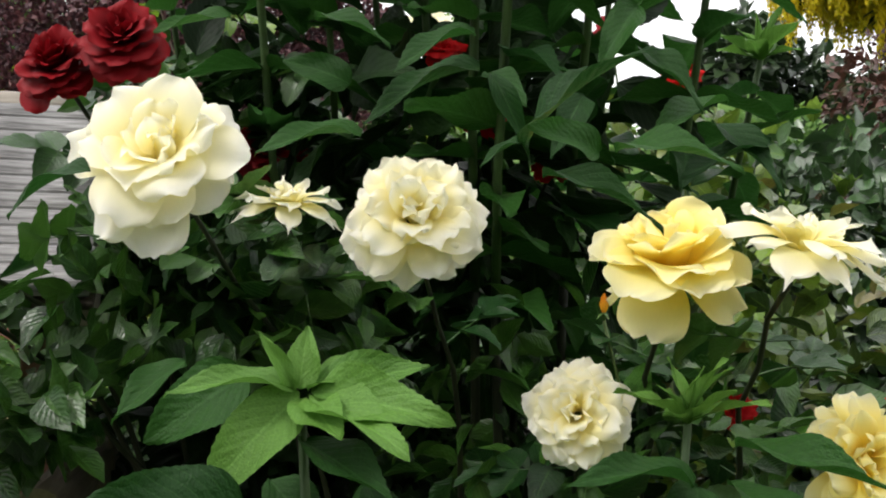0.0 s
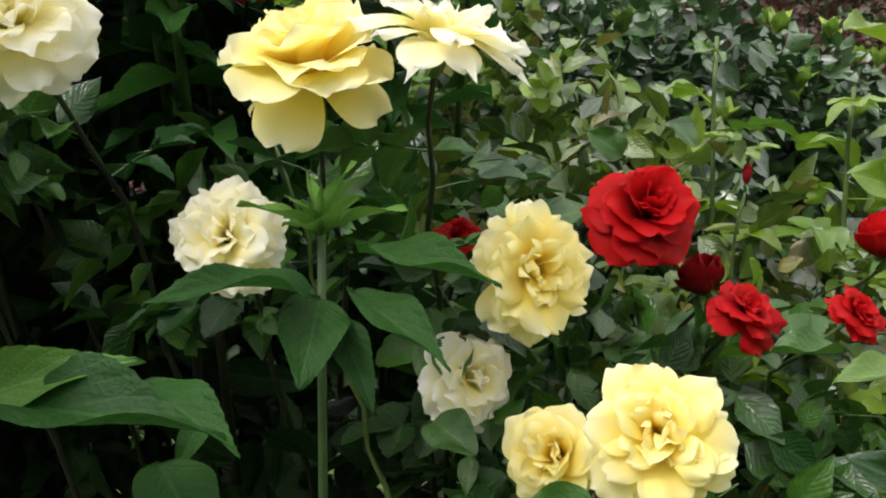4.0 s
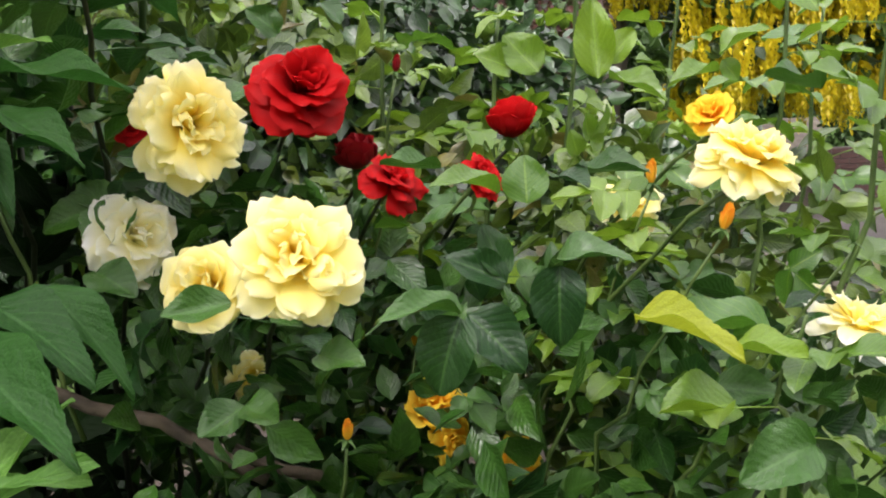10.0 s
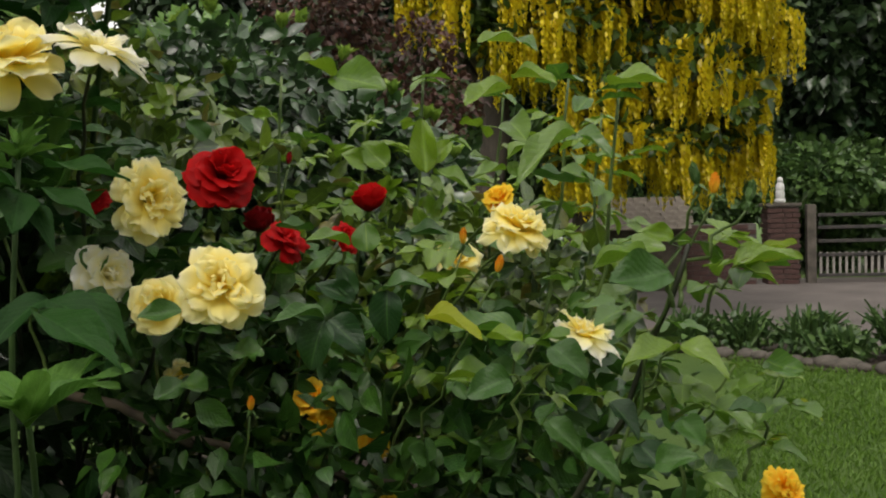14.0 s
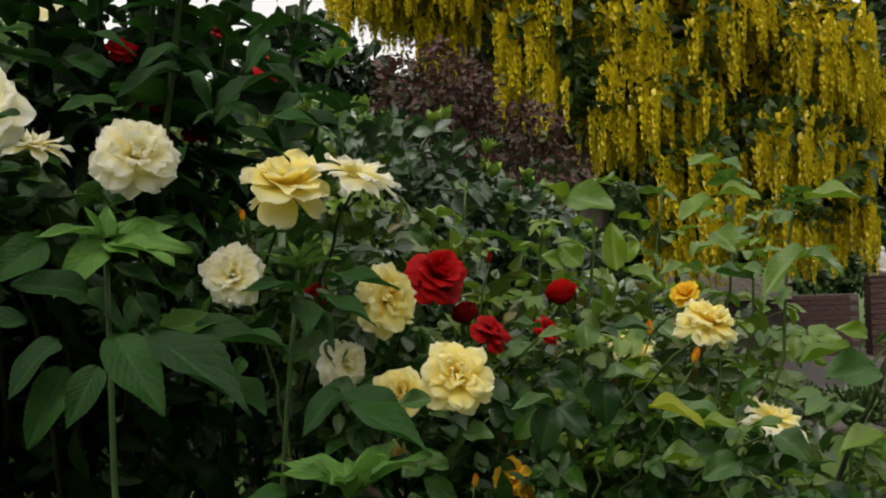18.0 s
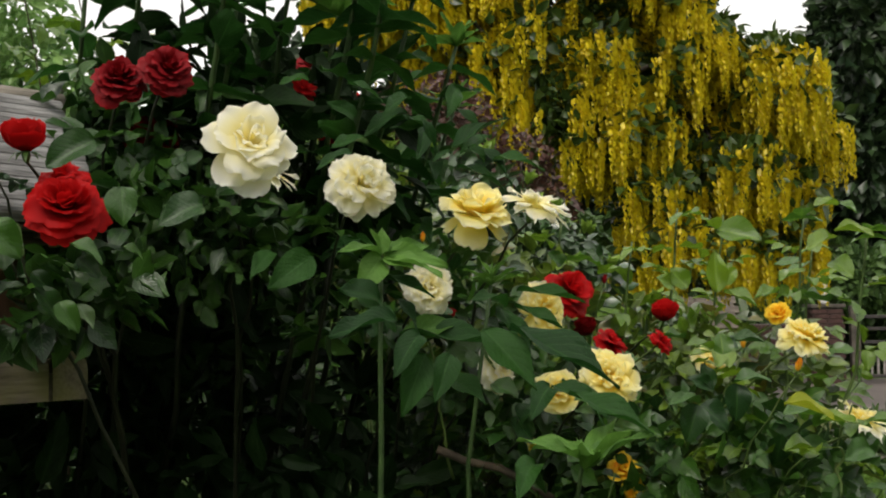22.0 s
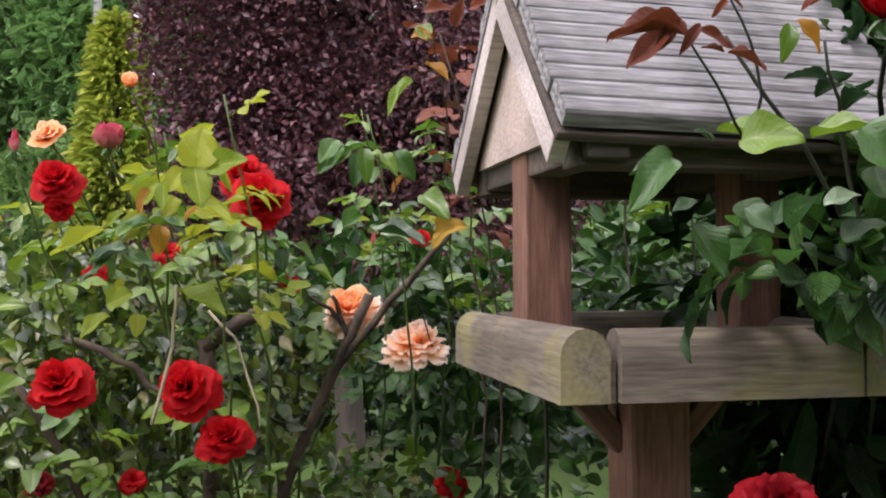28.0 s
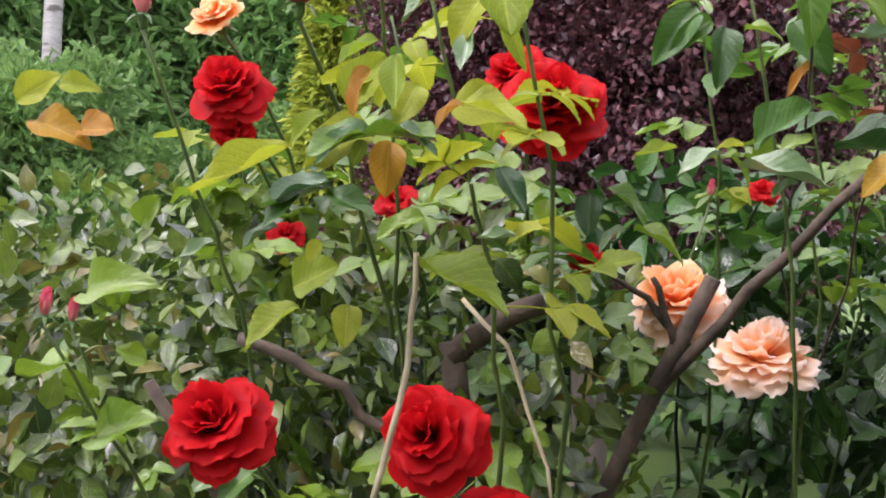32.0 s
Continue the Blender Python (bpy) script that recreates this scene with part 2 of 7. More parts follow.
M_BIRCH = rough_mat("birch_bark", [(0.35, (0.12, 0.11, 0.1)), (0.45, (0.36, 0.36, 0.34)), (0.8, (0.46, 0.46, 0.44))], 5.0, 0.75, 40.0, 0.3, 0.004, (1, 1, 4))
M_GRASS = rough_mat("lawn_grass", [(0.3, (0.06, 0.13, 0.014)), (0.7, (0.11, 0.2, 0.026))], 1.2, 0.85, 180.0, 0.9, 0.02)
M_BLADE = leaf_mat("grass_blades", (0.16, 0.3, 0.04), (0.08, 0.17, 0.02), island=True, vein=0.0)
M_SOIL = rough_mat("garden_soil", [(0.3, (0.035, 0.026, 0.018)), (0.7, (0.09, 0.068, 0.05))], 6.0, 0.95, 35.0, 0.9, 0.03)
M_DRIVE = rough_mat("gravel_drive", [(0.3, (0.115, 0.1, 0.09)), (0.7, (0.185, 0.16, 0.145))], 1.5, 0.9, 120.0, 0.7, 0.01)
M_STONE = rough_mat("edging_stone", [(0.3, (0.06, 0.052, 0.042)), (0.7, (0.16, 0.14, 0.115))], 7.0, 0.9, 40.0, 0.6, 0.01)
M_ROOFWOOD = wood_mat("weathered_roof_board", (0.085, 0.082, 0.08), (0.42, 0.42, 0.41))
M_RIDGE = wood_mat("weathered_ridge_pole", (0.2, 0.175, 0.14), (0.4, 0.36, 0.3), (0.2, 0.2, 0.1))
M_POST = wood_mat("brown_post_wood", (0.1, 0.045, 0.028), (0.22, 0.11, 0.07))
M_TRAY = wood_mat("tray_rail_wood", (0.11, 0.09, 0.062), (0.235, 0.2, 0.148), (0.2, 0.185, 0.06))
M_GABLE = wood_mat("gable_board_wood", (0.4, 0.32, 0.265), (0.54, 0.45, 0.375))
M_BARGE = wood_mat("bargeboard_wood", (0.43, 0.37, 0.335), (0.64, 0.575, 0.525))
M_BRICK = rough_mat("red_brick", [(0.3, (0.05, 0.024, 0.02)), (0.7, (0.1, 0.05, 0.042))], 12.0, 0.9)
M_MORTAR = rough_mat("mortar", [(0.3, (0.09, 0.08, 0.07)), (0.7, (0.16, 0.145, 0.13))], 12.0, 0.95)
M_STATUE = rough_mat("pale_stone", [(0.3, (0.55, 0.55, 0.53)), (0.7, (0.78, 0.78, 0.76))], 9.0, 0.8)
M_IRON = rough_mat("dark_iron", [(0.3, (0.02, 0.02, 0.02)), (0.7, (0.06, 0.05, 0.045))], 9.0, 0.6)
M_PALE = rough_mat("pale_gate_bar", [(0.3, (0.24, 0.22, 0.2)), (0.7, (0.4, 0.37, 0.34))], 9.0, 0.8)
M_SHINGLE = wood_mat("old_shingle", (0.11, 0.09, 0.07), (0.26, 0.22, 0.17))
M_SHED = wood_mat("dark_shed_wood", (0.05, 0.04, 0.03), (0.12, 0.095, 0.07))

# ---- mesh helpers ----
rnd = random.Random(7)


def mesh_of(name, verts, faces, mat, uvs=None, smooth=True):
    me = bpy.data.meshes.new(name)
    me.from_pydata([tuple(v) for v in verts], [], faces)
    me.materials.append(mat)
    if uvs is not None:
        layer = me.uv_layers.new()
        idx = np.empty(len(me.loops), dtype=np.int32)
        me.loops.foreach_get("vertex_index", idx)
        layer.data.foreach_set("uv", np.asarray(uvs, dtype=np.float32)[idx].ravel())
    if smooth:
        me.shade_smooth()
    return me


def thing(name, place, label, category, group="", kind=""):
    ob = new(name)
    ob.location = place
    return tagged(ob, label, category, group, kind)


def put(name, me, parent, m=None, label="", kind=""):
    """Links a mesh as one part under its thing or part; m is its place in the world."""
    ob = new(name, me)
    top = Matrix()
    p = parent
    chain = []
    while p is not None:
        chain.append(p.matrix_basis)
        p = p.parent
    for c in reversed(chain):
        top = top @ c
    ob.parent = parent
    ob.matrix_basis = top.inverted() @ (m or Matrix())
    return tagged(ob, label, kind=kind)


def part(name, bm, mat, parent, label="", m=None, smooth=False):
    me = bpy.data.meshes.new(name)
    bm.to_mesh(me)
    bm.free()
    me.materials.append(mat)
    if smooth:
        me.shade_smooth()
    return put(name, me, parent, m, label)


def joined(name, templates, mats, mat, parent=None, label="", kind="stuff"):
    """Many leaves in one mesh: each template (verts, faces, uvs) is laid at its own matrices."""
    vs, fs, us, base = [], [], [], 0
    pick = np.random.RandomState(len(mats)).randint(0, len(templates), len(mats))
    arr = np.array([np.array(m) for m in mats], dtype=np.float64)
    for k, (v, f, u) in enumerate(templates):
        ms = arr[pick == k]
        if not len(ms):
            continue
        v, f, u = np.asarray(v, float), np.asarray(f), np.asarray(u, float)
        w = np.einsum("nij,vj->nvi", ms[:, :3, :3], v) + ms[:, None, :3, 3]
        vs.append(w.reshape(-1, 3))
        fs.append((f[None] + (np.arange(len(ms)) * len(v))[:, None, None] + base).reshape(-1, f.shape[1]))
        us.append(np.tile(u, (len(ms), 1)))
        base += len(ms) * len(v)
    v, f, u = np.concatenate(vs), np.concatenate(fs), np.concatenate(us)
    me = bpy.data.meshes.new(name)
    k = f.shape[1]
    me.vertices.add(len(v)), me.loops.add(f.size), me.polygons.add(len(f))
    me.vertices.foreach_set("co", v.astype(np.float32).ravel())
    me.loops.foreach_set("vertex_index", f.astype(np.int32).ravel())
    me.polygons.foreach_set("loop_start", np.arange(0, f.size, k, dtype=np.int32))
    me.update(calc_edges=True)
    layer = me.uv_layers.new()
    layer.data.foreach_set("uv", u[f.ravel()].astype(np.float32).ravel())
    me.shade_smooth()
    me.materials.append(mat)
    if parent is None:
        ob = new(name, me)
    else:
        ob = put(name, me, parent)
    return tagged(ob, label, kind=kind)


def aim(place, along, normal, size=1.0, wide=1.0):
    """A matrix that lays a leaf's length along one way with its face to another."""
    y = Vector(along).normalized()
    z = Vector(normal)
    z = z - y * z.dot(y)
    if z.length < 1e-4:
        z = y.orthogonal()
    z.normalize()
    x = y.cross(z)
    m = Matrix((x, y, z)).transposed().to_4x4() @ Matrix.Diagonal((size * wide, size, size, 1))
    m.translation = place
    return m


def leaf_data(width=0.6, rows=9, cols=2, saw=0.05, fold=0.25, droop=0.25, a=0.75, b=0.8, tip=0.0, wave=0.03, seed=0):
    """A unit-long leaf along +y: folded on its midrib, drooping, with a saw-toothed rim."""
    r = random.Random(seed)
    verts, uvs, faces = [], [], []
    across = [i / cols for i in range(-cols, cols + 1)]
    ph = r.uniform(0, 6)
    for j in range(rows + 1):
        v = j / rows
        w = width / 2 * max(0.012, math.sin(math.pi * min(1, v**a)) ** b) * (1 - tip * v)
        if 0 < j < rows and j % 2:
            w += saw * width / 2
        for u in across:
            x = u * w
            z = abs(u) * w * fold * 2 - droop * v * v + wave * math.sin(ph + 9 * v + 2 * u) * abs(u)
            lead = 0.3 / rows * (abs(u) if j % 2 else 0)
            verts.append((x, v - 0.04 * droop * v + lead, z))
            uvs.append((0.5 + u / 2, v))
    k = len(across)
    for j in range(rows):
        for i in range(k - 1):
            faces.append((j * k + i, j * k + i + 1, (j + 1) * k + i + 1, (j + 1) * k + i))
    return verts, faces, uvs


def tube_data(points, r0, r1, sides=6):
    pts = [Vector(p) for p in points]
    verts, faces = [], []
    for i, p in enumerate(pts):
        d = (pts[min(i + 1, len(pts) - 1)] - pts[max(i - 1, 0)]).normalized()
        a = d.cross(Vector((0.3, 0.9, 0.1))).normalized()
        b = d.cross(a)
        r = r0 + (r1 - r0) * i / (len(pts) - 1)
        for s in range(sides):
            t = 2 * math.pi * s / sides
            verts.append(p + (a * math.cos(t) + b * math.sin(t)) * r)
    n = len(pts)
    for i in range(n - 1):
        for s in range(sides):
            faces.append((i * sides + s, i * sides + (s + 1) % sides, (i + 1) * sides + (s + 1) % sides, (i + 1) * sides + s))
    faces.append(tuple(reversed(range(sides))))
    faces.append(tuple(range((n - 1) * sides, n * sides)))
    return verts, faces


def curve(a, b, bow=(0, 0, 0), n=8, wob=0.0, seed=0):
    r = random.Random(seed)
    a, b, bow = Vector(a), Vector(b), Vector(bow)
    out = []
    for i in range(n + 1):
        t = i / n
        j = Vector((r.uniform(-1, 1), r.uniform(-1, 1), r.uniform(-1, 1))) * wob * math.sin(math.pi * t)
        out.append(a.lerp(b, t) + bow * (4 * t * (1 - t)) + j)
    return out


def stem(name, points, r0, r1, mat, parent, label="", sides=6):
    v, f = tube_data(points, r0, r1, sides)
    return put(name, mesh_of(name, v, f, mat), parent, None, label)


def box_bm(sx, sy, sz, bevel=0.003, seg=2):
    bm = bmesh.new()
    bmesh.ops.create_cube(bm, size=1.0)
    bmesh.ops.scale(bm, vec=(sx, sy, sz), verts=bm.verts)
    if bevel:
        bmesh.ops.bevel(bm, geom=bm.edges[:], offset=bevel, segments=seg, affect="EDGES", profile=0.6)
    return bm


# ---- roses ----
# each ring of petals: angle of the rim from the flower's axis, distance of the rim, width, count, curl of the rim
DOUBLE = [(108, 0.96, 0.64, 7, 24), (93, 0.96, 0.62, 8, 26), (78, 0.93, 0.6, 8, 28), (62, 0.88, 0.56, 8, 28), (46, 0.82, 0.52, 7, 26), (30, 0.76, 0.46, 6, 22), (14, 0.72, 0.4, 4, 16)]
FULL = [(102, 0.96, 0.84, 6, 30), (86, 0.96, 0.82, 6, 34), (68, 0.9, 0.78, 6, 36), (51, 0.85, 0.7, 6, 36), (36, 0.8, 0.6, 5, 32), (22, 0.76, 0.5, 4, 24), (9, 0.74, 0.4, 3, 16)]
LOOSE = [(98, 1.0, 0.9, 6, 36), (78, 0.98, 0.86, 6, 40), (58, 0.86, 0.74, 6, 40), (38, 0.74, 0.58, 5, 34), (18, 0.66, 0.42, 4, 24)]
STARRY = [(94, 1.02, 0.56, 7, 22), (78, 1.0, 0.54, 6, 20), (60, 0.86, 0.48, 6, 18), (40, 0.66, 0.38, 5, 12), (18, 0.52, 0.3, 4, 8)]
CUP = [(72, 0.95, 1.0, 5, 40), (54, 0.98, 0.95, 5, 34), (40, 0.98, 0.86, 5, 28), (26, 0.96, 0.7, 5, 18), (12, 0.93, 0.52, 4, 10)]
TIGHT = [(42, 0.84, 1.0, 4, 10), (30, 0.96, 0.95, 4, -20), (19, 1.0, 0.85, 4, -24), (8, 1.0, 0.6, 3, -14)]
BALL = [(100, 0.97, 0.9, 6, 26), (84, 0.97, 0.88, 6, 26), (67, 0.95, 0.82, 7, 26), (51, 0.93, 0.74, 7, 24), (36, 0.92, 0.62, 6, 20), (22, 0.9, 0.5, 5, 14), (9, 0.88, 0.4, 3, 8)]
FAN = [(100, 1.0, 0.66, 8, 14), (88, 0.98, 0.68, 8, 10), (66, 0.94, 0.7, 8, 4), (48, 0.92, 0.68, 8, 0), (30, 0.9, 0.6, 6, -4), (13, 0.88, 0.48, 4, -6)]
GOBLET = [(112, 0.9, 0.85, 4, 20), (78, 1.0, 0.95, 6, 28), (54, 1.0, 0.95, 6, 24), (37, 0.98, 0.86, 6, 18), (23, 0.93, 0.66, 5, 12), (10, 0.88, 0.46, 3, 6)]
OPEN = [(102, 0.98, 0.8, 6, 20), (84, 0.98, 0.8, 6, 24), (60, 0.86, 0.72, 6, 26), (40, 0.72, 0.58, 5, 20), (22, 0.62, 0.46, 4, 12), (8, 0.56, 0.34, 3, 6)]
STYLES = {"open": OPEN, "goblet": GOBLET, "ball": BALL, "fan": FAN, "full": FULL, "double": DOUBLE, "loose": LOOSE, "starry": STARRY, "cup": CUP, "tight": TIGHT}
PETALS = {}


def petal_mesh(style, layer, variant, mat):
    """One petal from the flower's base to its rim: wrapped round the axis, rolled back and gently waved at the rim."""
    key = (style, layer, variant, mat.name)
    if key in PETALS:
        return PETALS[key]
    angle, reach, width, _, curl = STYLES[style][layer]
    r = random.Random(f"{style}{layer}{variant}")
    th = radians(angle + r.uniform(-5, 5))
    end = th + radians(curl * r.uniform(0.6, 1.4))
    reach *= r.uniform(0.93, 1.05)
    rows, cols = 12, 10
    pointed = style == "starry"
    ph = [r.uniform(0, 6.28) for _ in range(5)]
    notch = r.choice((0, 0, 0.05, 0.08)) if not pointed else 0
    point = r.uniform(0.08, 0.2) if pointed else r.choice((0, 0, 0.04))
    lean = r.uniform(-0.1, 0.1)
    frill = {"fan": 0.04, "tight": 0.012, "full": 0.034, "ball": 0.02}.get(style, 0.042)
    tip = Vector((math.sin(th), math.cos(th))) * reach
    base = Vector((0.05, 0.0))
    c1 = base + Vector((math.sin(th * 0.5), math.cos(th * 0.5))) * 0.5 * reach
    if style == "tight":
        c1 = base + Vector((math.sin(1.15), math.cos(1.15))) * (0.62 - 0.09 * layer)
    c2 = tip - Vector((math.sin(end), math.cos(end))) * (0.3 if not pointed else 0.2) * reach
    verts, uvs, faces = [], [], []
    for j in range(rows + 1):
        v = 1 - (1 - j / rows) ** 1.35
        q = 1 - v
        p = base * q**3 + c1 * (3 * q * q * v) + c2 * (3 * q * v * v) + tip * v**3
        d = ((c1 - base) * (q * q) + (c2 - c1) * (2 * q * v) + (tip - c2) * (v * v)).normalized()
        n = Vector((-d.y, d.x))
        k = max(0.0, v - 0.6) / 0.4
        w = width * 0.5 * (0.22 + 0.78 * math.sin(math.pi / 2 * min(1, v / 0.64)))
        w *= max(0.07 if pointed else 0.3, 1 - (0.8 if pointed else 0.48) * k ** (1.9 if pointed else 3.6))
        rho = max(0.24, p.x * 0.9 + 0.06)
        for i in range(cols + 1):
            u = 2 * i / cols - 1
            a = u * w / rho
            a = max(-1.5, min(1.5, a * 0.85))
            side = rho * math.sin(a) / 0.85
            sink = rho * (1 - math.cos(a)) * 0.8
            side = max(-1.1 * w, min(1.1 * w, side))
            edge = v**3
            wave = frill * (1.5 * math.sin(2.4 * u + ph[0]) + math.sin(5.2 * u + ph[1])) * edge + 0.03 * math.sin(3.5 * v + 2.4 * u + ph[2]) * v
            wave -= 0.05 * width * abs(u) ** 3 * max(0, v - 0.4)
            out = (-0.05 * u * u + (point * max(0, 1 - 2 * abs(u)) - notch * max(0, 1 - 2.2 * abs(u))) + 0.014 * math.sin(8 * u + ph[3])) * k * k
            if style == "fan":
                out += 0.016 * math.sin(15 * u + ph[4]) * k * k
            y = p.x - sink * max(0.15, math.cos(th * 0.45)) + n.x * wave + d.x * out
            z = p.y + n.y * wave + d.y * out
            verts.append((side + lean * w * v * v, y, z))
            uvs.append((i / cols, v))
    q = cols + 1
    for j in range(rows):
        for i in range(cols):
            faces.append((j * q + i, j * q + i + 1, (j + 1) * q + i + 1, (j + 1) * q + i))
    PETALS[key] = mesh_of("petal", verts, faces, mat, uvs)
    return PETALS[key]


def calyx_mesh():
    """The green cup under a flower, with five pointed sepals."""
    verts, faces = tube_data([(0, 0, -0.34), (0, 0, -0.26), (0, 0, -0.14), (0, 0, 0.0), (0, 0, 0.05)], 0.05, 0.13, 8)
    verts = [Vector((v.x * (1.35 if -0.3 < v.z < -0.05 else 1), v.y * (1.35 if -0.3 < v.z < -0.05 else 1), v.z)) for v in verts]
    for s in range(5):
        t = 2 * math.pi * s / 5
        c, d = Vector((math.cos(t), math.sin(t), 0)), Vector((-math.sin(t), math.cos(t), 0))
        b = len(verts)
        for rr, zz, ww in ((0.1, 0.0, 0.07), (0.25, -0.03, 0.08), (0.4, -0.14, 0.045), (0.5, -0.28, 0.008)):
            verts += [c * rr - d * ww + Vector((0, 0, zz)), c * rr + d * ww + Vector((0, 0, zz))]
        for q in range(3):
            faces.append((b + 2 * q, b + 2 * q + 1, b + 2 * q + 3, b + 2 * q + 2))
    return mesh_of("calyx", verts, faces, M_SEPAL, [(0.3, 0.5)] * len(verts))


CALYX = calyx_mesh()


def rose(plant, place, facing, size, mat, style="double", label="", seed=0, inner=None):
    """A flower head: a calyx that carries its petals. size: metres across."""
    r = random.Random(f"{place}{seed}")
    radius = size / 2
    up = Vector(facing).normalized()
    turn = up.to_track_quat("Z", "Y").to_matrix().to_4x4()
    base = Matrix.Translation(Vector(place) - up * radius * 0.3) @ turn @ Matrix.Diagonal((radius, radius, radius, 1))
    head = put("flower", CALYX, plant, base, label)
    spin = r.uniform(0, 360)
    rings = STYLES[style]
    for layer, (angle, reach, width, count, curl) in enumerate(rings):
        spin += 137.5
        m = inner if inner and layer >= len(rings) // 2 else mat
        for c in range(count):
            me = petal_mesh(style, layer, r.randrange(4), m)
            k = r.uniform(0.86, 1.06)
            loose = (4 if style in ("ball", "tight", "fan") else 6 + 14 * layer / len(rings))
            tilt = pose(0, 0, 0, r.uniform(-loose, loose), r.uniform(-loose, loose), 0)
            put("petal", me, head, base @ pose(0, 0, 0, 0, 0, spin + 360 * c / count + r.uniform(-16, 16)) @ tilt @ Matrix.Diagonal((k * r.uniform(0.95, 1.08), k, k, 1)))
    return head


def bud(plant, place, facing, size, mat, label=""):
    """A pointed bud: wrapped petals in a calyx."""
    up = Vector(facing).normalized()
    turn = up.to_track_quat("Z", "Y").to_matrix().to_4x4()
    base = Matrix.Translation(Vector(place)) @ turn @ Matrix.Diagonal((size, size, size, 1))
    head = put("bud", CALYX, plant, base @ Matrix.Diagonal((0.9, 0.9, 0.9, 1)), label)
    r = random.Random(str(place))
    for c in range(6):
        me = petal_mesh("tight", min(2, c // 2), c % 3, mat)
        put("petal", me, head, base @ pose(0, 0, 0, r.uniform(4, 12), 0, 60 * c + r.uniform(-15, 15)) @ Matrix.Diagonal((0.42, 0.42, 0.9, 1)))
    return head


# ---- leaves ----
LEAFLETS = [leaf_data(0.76, 12, 2, 0.06, 0.2, d, 0.78, 0.66, 0.06, 0.03, s) for s, d in enumerate((0.1, 0.25, 0.4, -0.08))]
BROAD = [leaf_data(0.76, 26, 3, 0.02, 0.28, d, 0.78, 0.66, 0.06, 0.06, s) for s, d in enumerate((0.12, 0.25, 0.42, -0.1))]
SMALL = [leaf_data(0.66, 5, 1, 0.0, 0.2, d, 0.8, 0.75, 0.1, 0.0, s) for s, d in enumerate((0.1, 0.3, -0.05))]
TINY = [leaf_data(0.6, 2, 1, 0.0, 0.2, d, 0.9, 0.8, 0.0, 0.0, s) for s, d in enumerate((0.1, 0.25))]
LONGS = [leaf_data(0.42, 14, 3, 0.05, 0.2, d, 0.72, 0.85, 0.2, 0.03, s) for s, d in enumerate((0.08, 0.2, 0.34))]
LANCES = [leaf_data(0.42, 30, 3, 0.02, 0.26, d, 0.72, 0.85, 0.2, 0.05, s) for s, d in enumerate((0.08, 0.22, 0.36))]
FEATHER = [leaf_data(0.34, 2, 1, 0.0, 0.3, 0.2, 1.0, 0.8, 0.0, 0.0, 1)]
SPRIG = [([(-0.07, 0, 0), (0.07, 0.1, 0.02), (0.05, 1, -0.1), (-0.04, 0.95, -0.1), (0, 0.1, 0.1), (0.02, 0.2, -0.1), (0.15, 0.8, -0.12), (-0.1, 0.75, 0.08)], [(0, 1, 2, 3), (4, 5, 6, 7)], [(0.2, 0), (0.8, 0), (0.7, 1), (0.3, 1), (0.2, 0), (0.8, 0), (0.7, 1), (0.3, 1)])]
NEEDLE = [leaf_data(0.22, 2, 1, 0.0, 0.3, 0.15, 1.0, 0.8, 0.0, 0.0, 1)]


def compound_data(n=5, size=1.0, seed=0):
    """A rose leaf: leaflets in pairs on a stalk, one at the tip; unit leaflet length."""
    r = random.Random(seed)
    verts, faces, uvs = [], [], []
    v, f = tube_data([(0, 0, 0), (0, 0.6, 0.03), (0, 1.2, 0.0)], 0.022, 0.014, 4)
    verts += v
    faces += [q for q in f if len(q) == 4]
    uvs += [(0.5, 0.5)] * len(v)
    spots = [((0, 1.2, 0), 0, 1.0)]
    for p in range((n - 1) // 2):
        for s in (-1, 1):
            spots.append(((0, 1.0 - 0.55 * p, 0.02), s * r.uniform(55, 75), r.uniform(0.72, 0.95)))
    for place, yaw, k in spots:
        lv, lf, lu = LEAFLETS[r.randrange(4)]
        m = pose(*place, r.uniform(-25, 10), r.uniform(-20, 20), -yaw) @ Matrix.Diagonal((k, k, k, 1))
        b = len(verts)
        verts += [m @ Vector(q) for q in lv]
        faces += [tuple(i + b for i in q) for q in lf]
        uvs += lu
    return verts, faces, uvs


COMPOUND = [compound_data(5 if s < 4 else 3, 1.0, s) for s in range(6)]
MESHES = {}


def leaf_mesh(kind, mat, i):
    key = (kind, mat.name, i)
    if key not in MESHES:
        v, f, u = {"compound": COMPOUND, "leaflet": BROAD, "long": LANCES}[kind][i]
        MESHES[key] = mesh_of("leaf", v, f, mat, u)
    return MESHES[key]


def leaf(plant, place, along, normal, size, mat, kind="compound", i=None, wide=1.0, label=""):
    n = {"compound": 6, "leaflet": 4, "long": 3}[kind]
    me = leaf_mesh(kind, mat, rnd.randrange(n) if i is None else i)
    if kind == "leaflet":
        size, wide = size * 0.92, wide * 0.86
    return put("leaf", me, plant, aim(place, along, normal, size, wide), label)


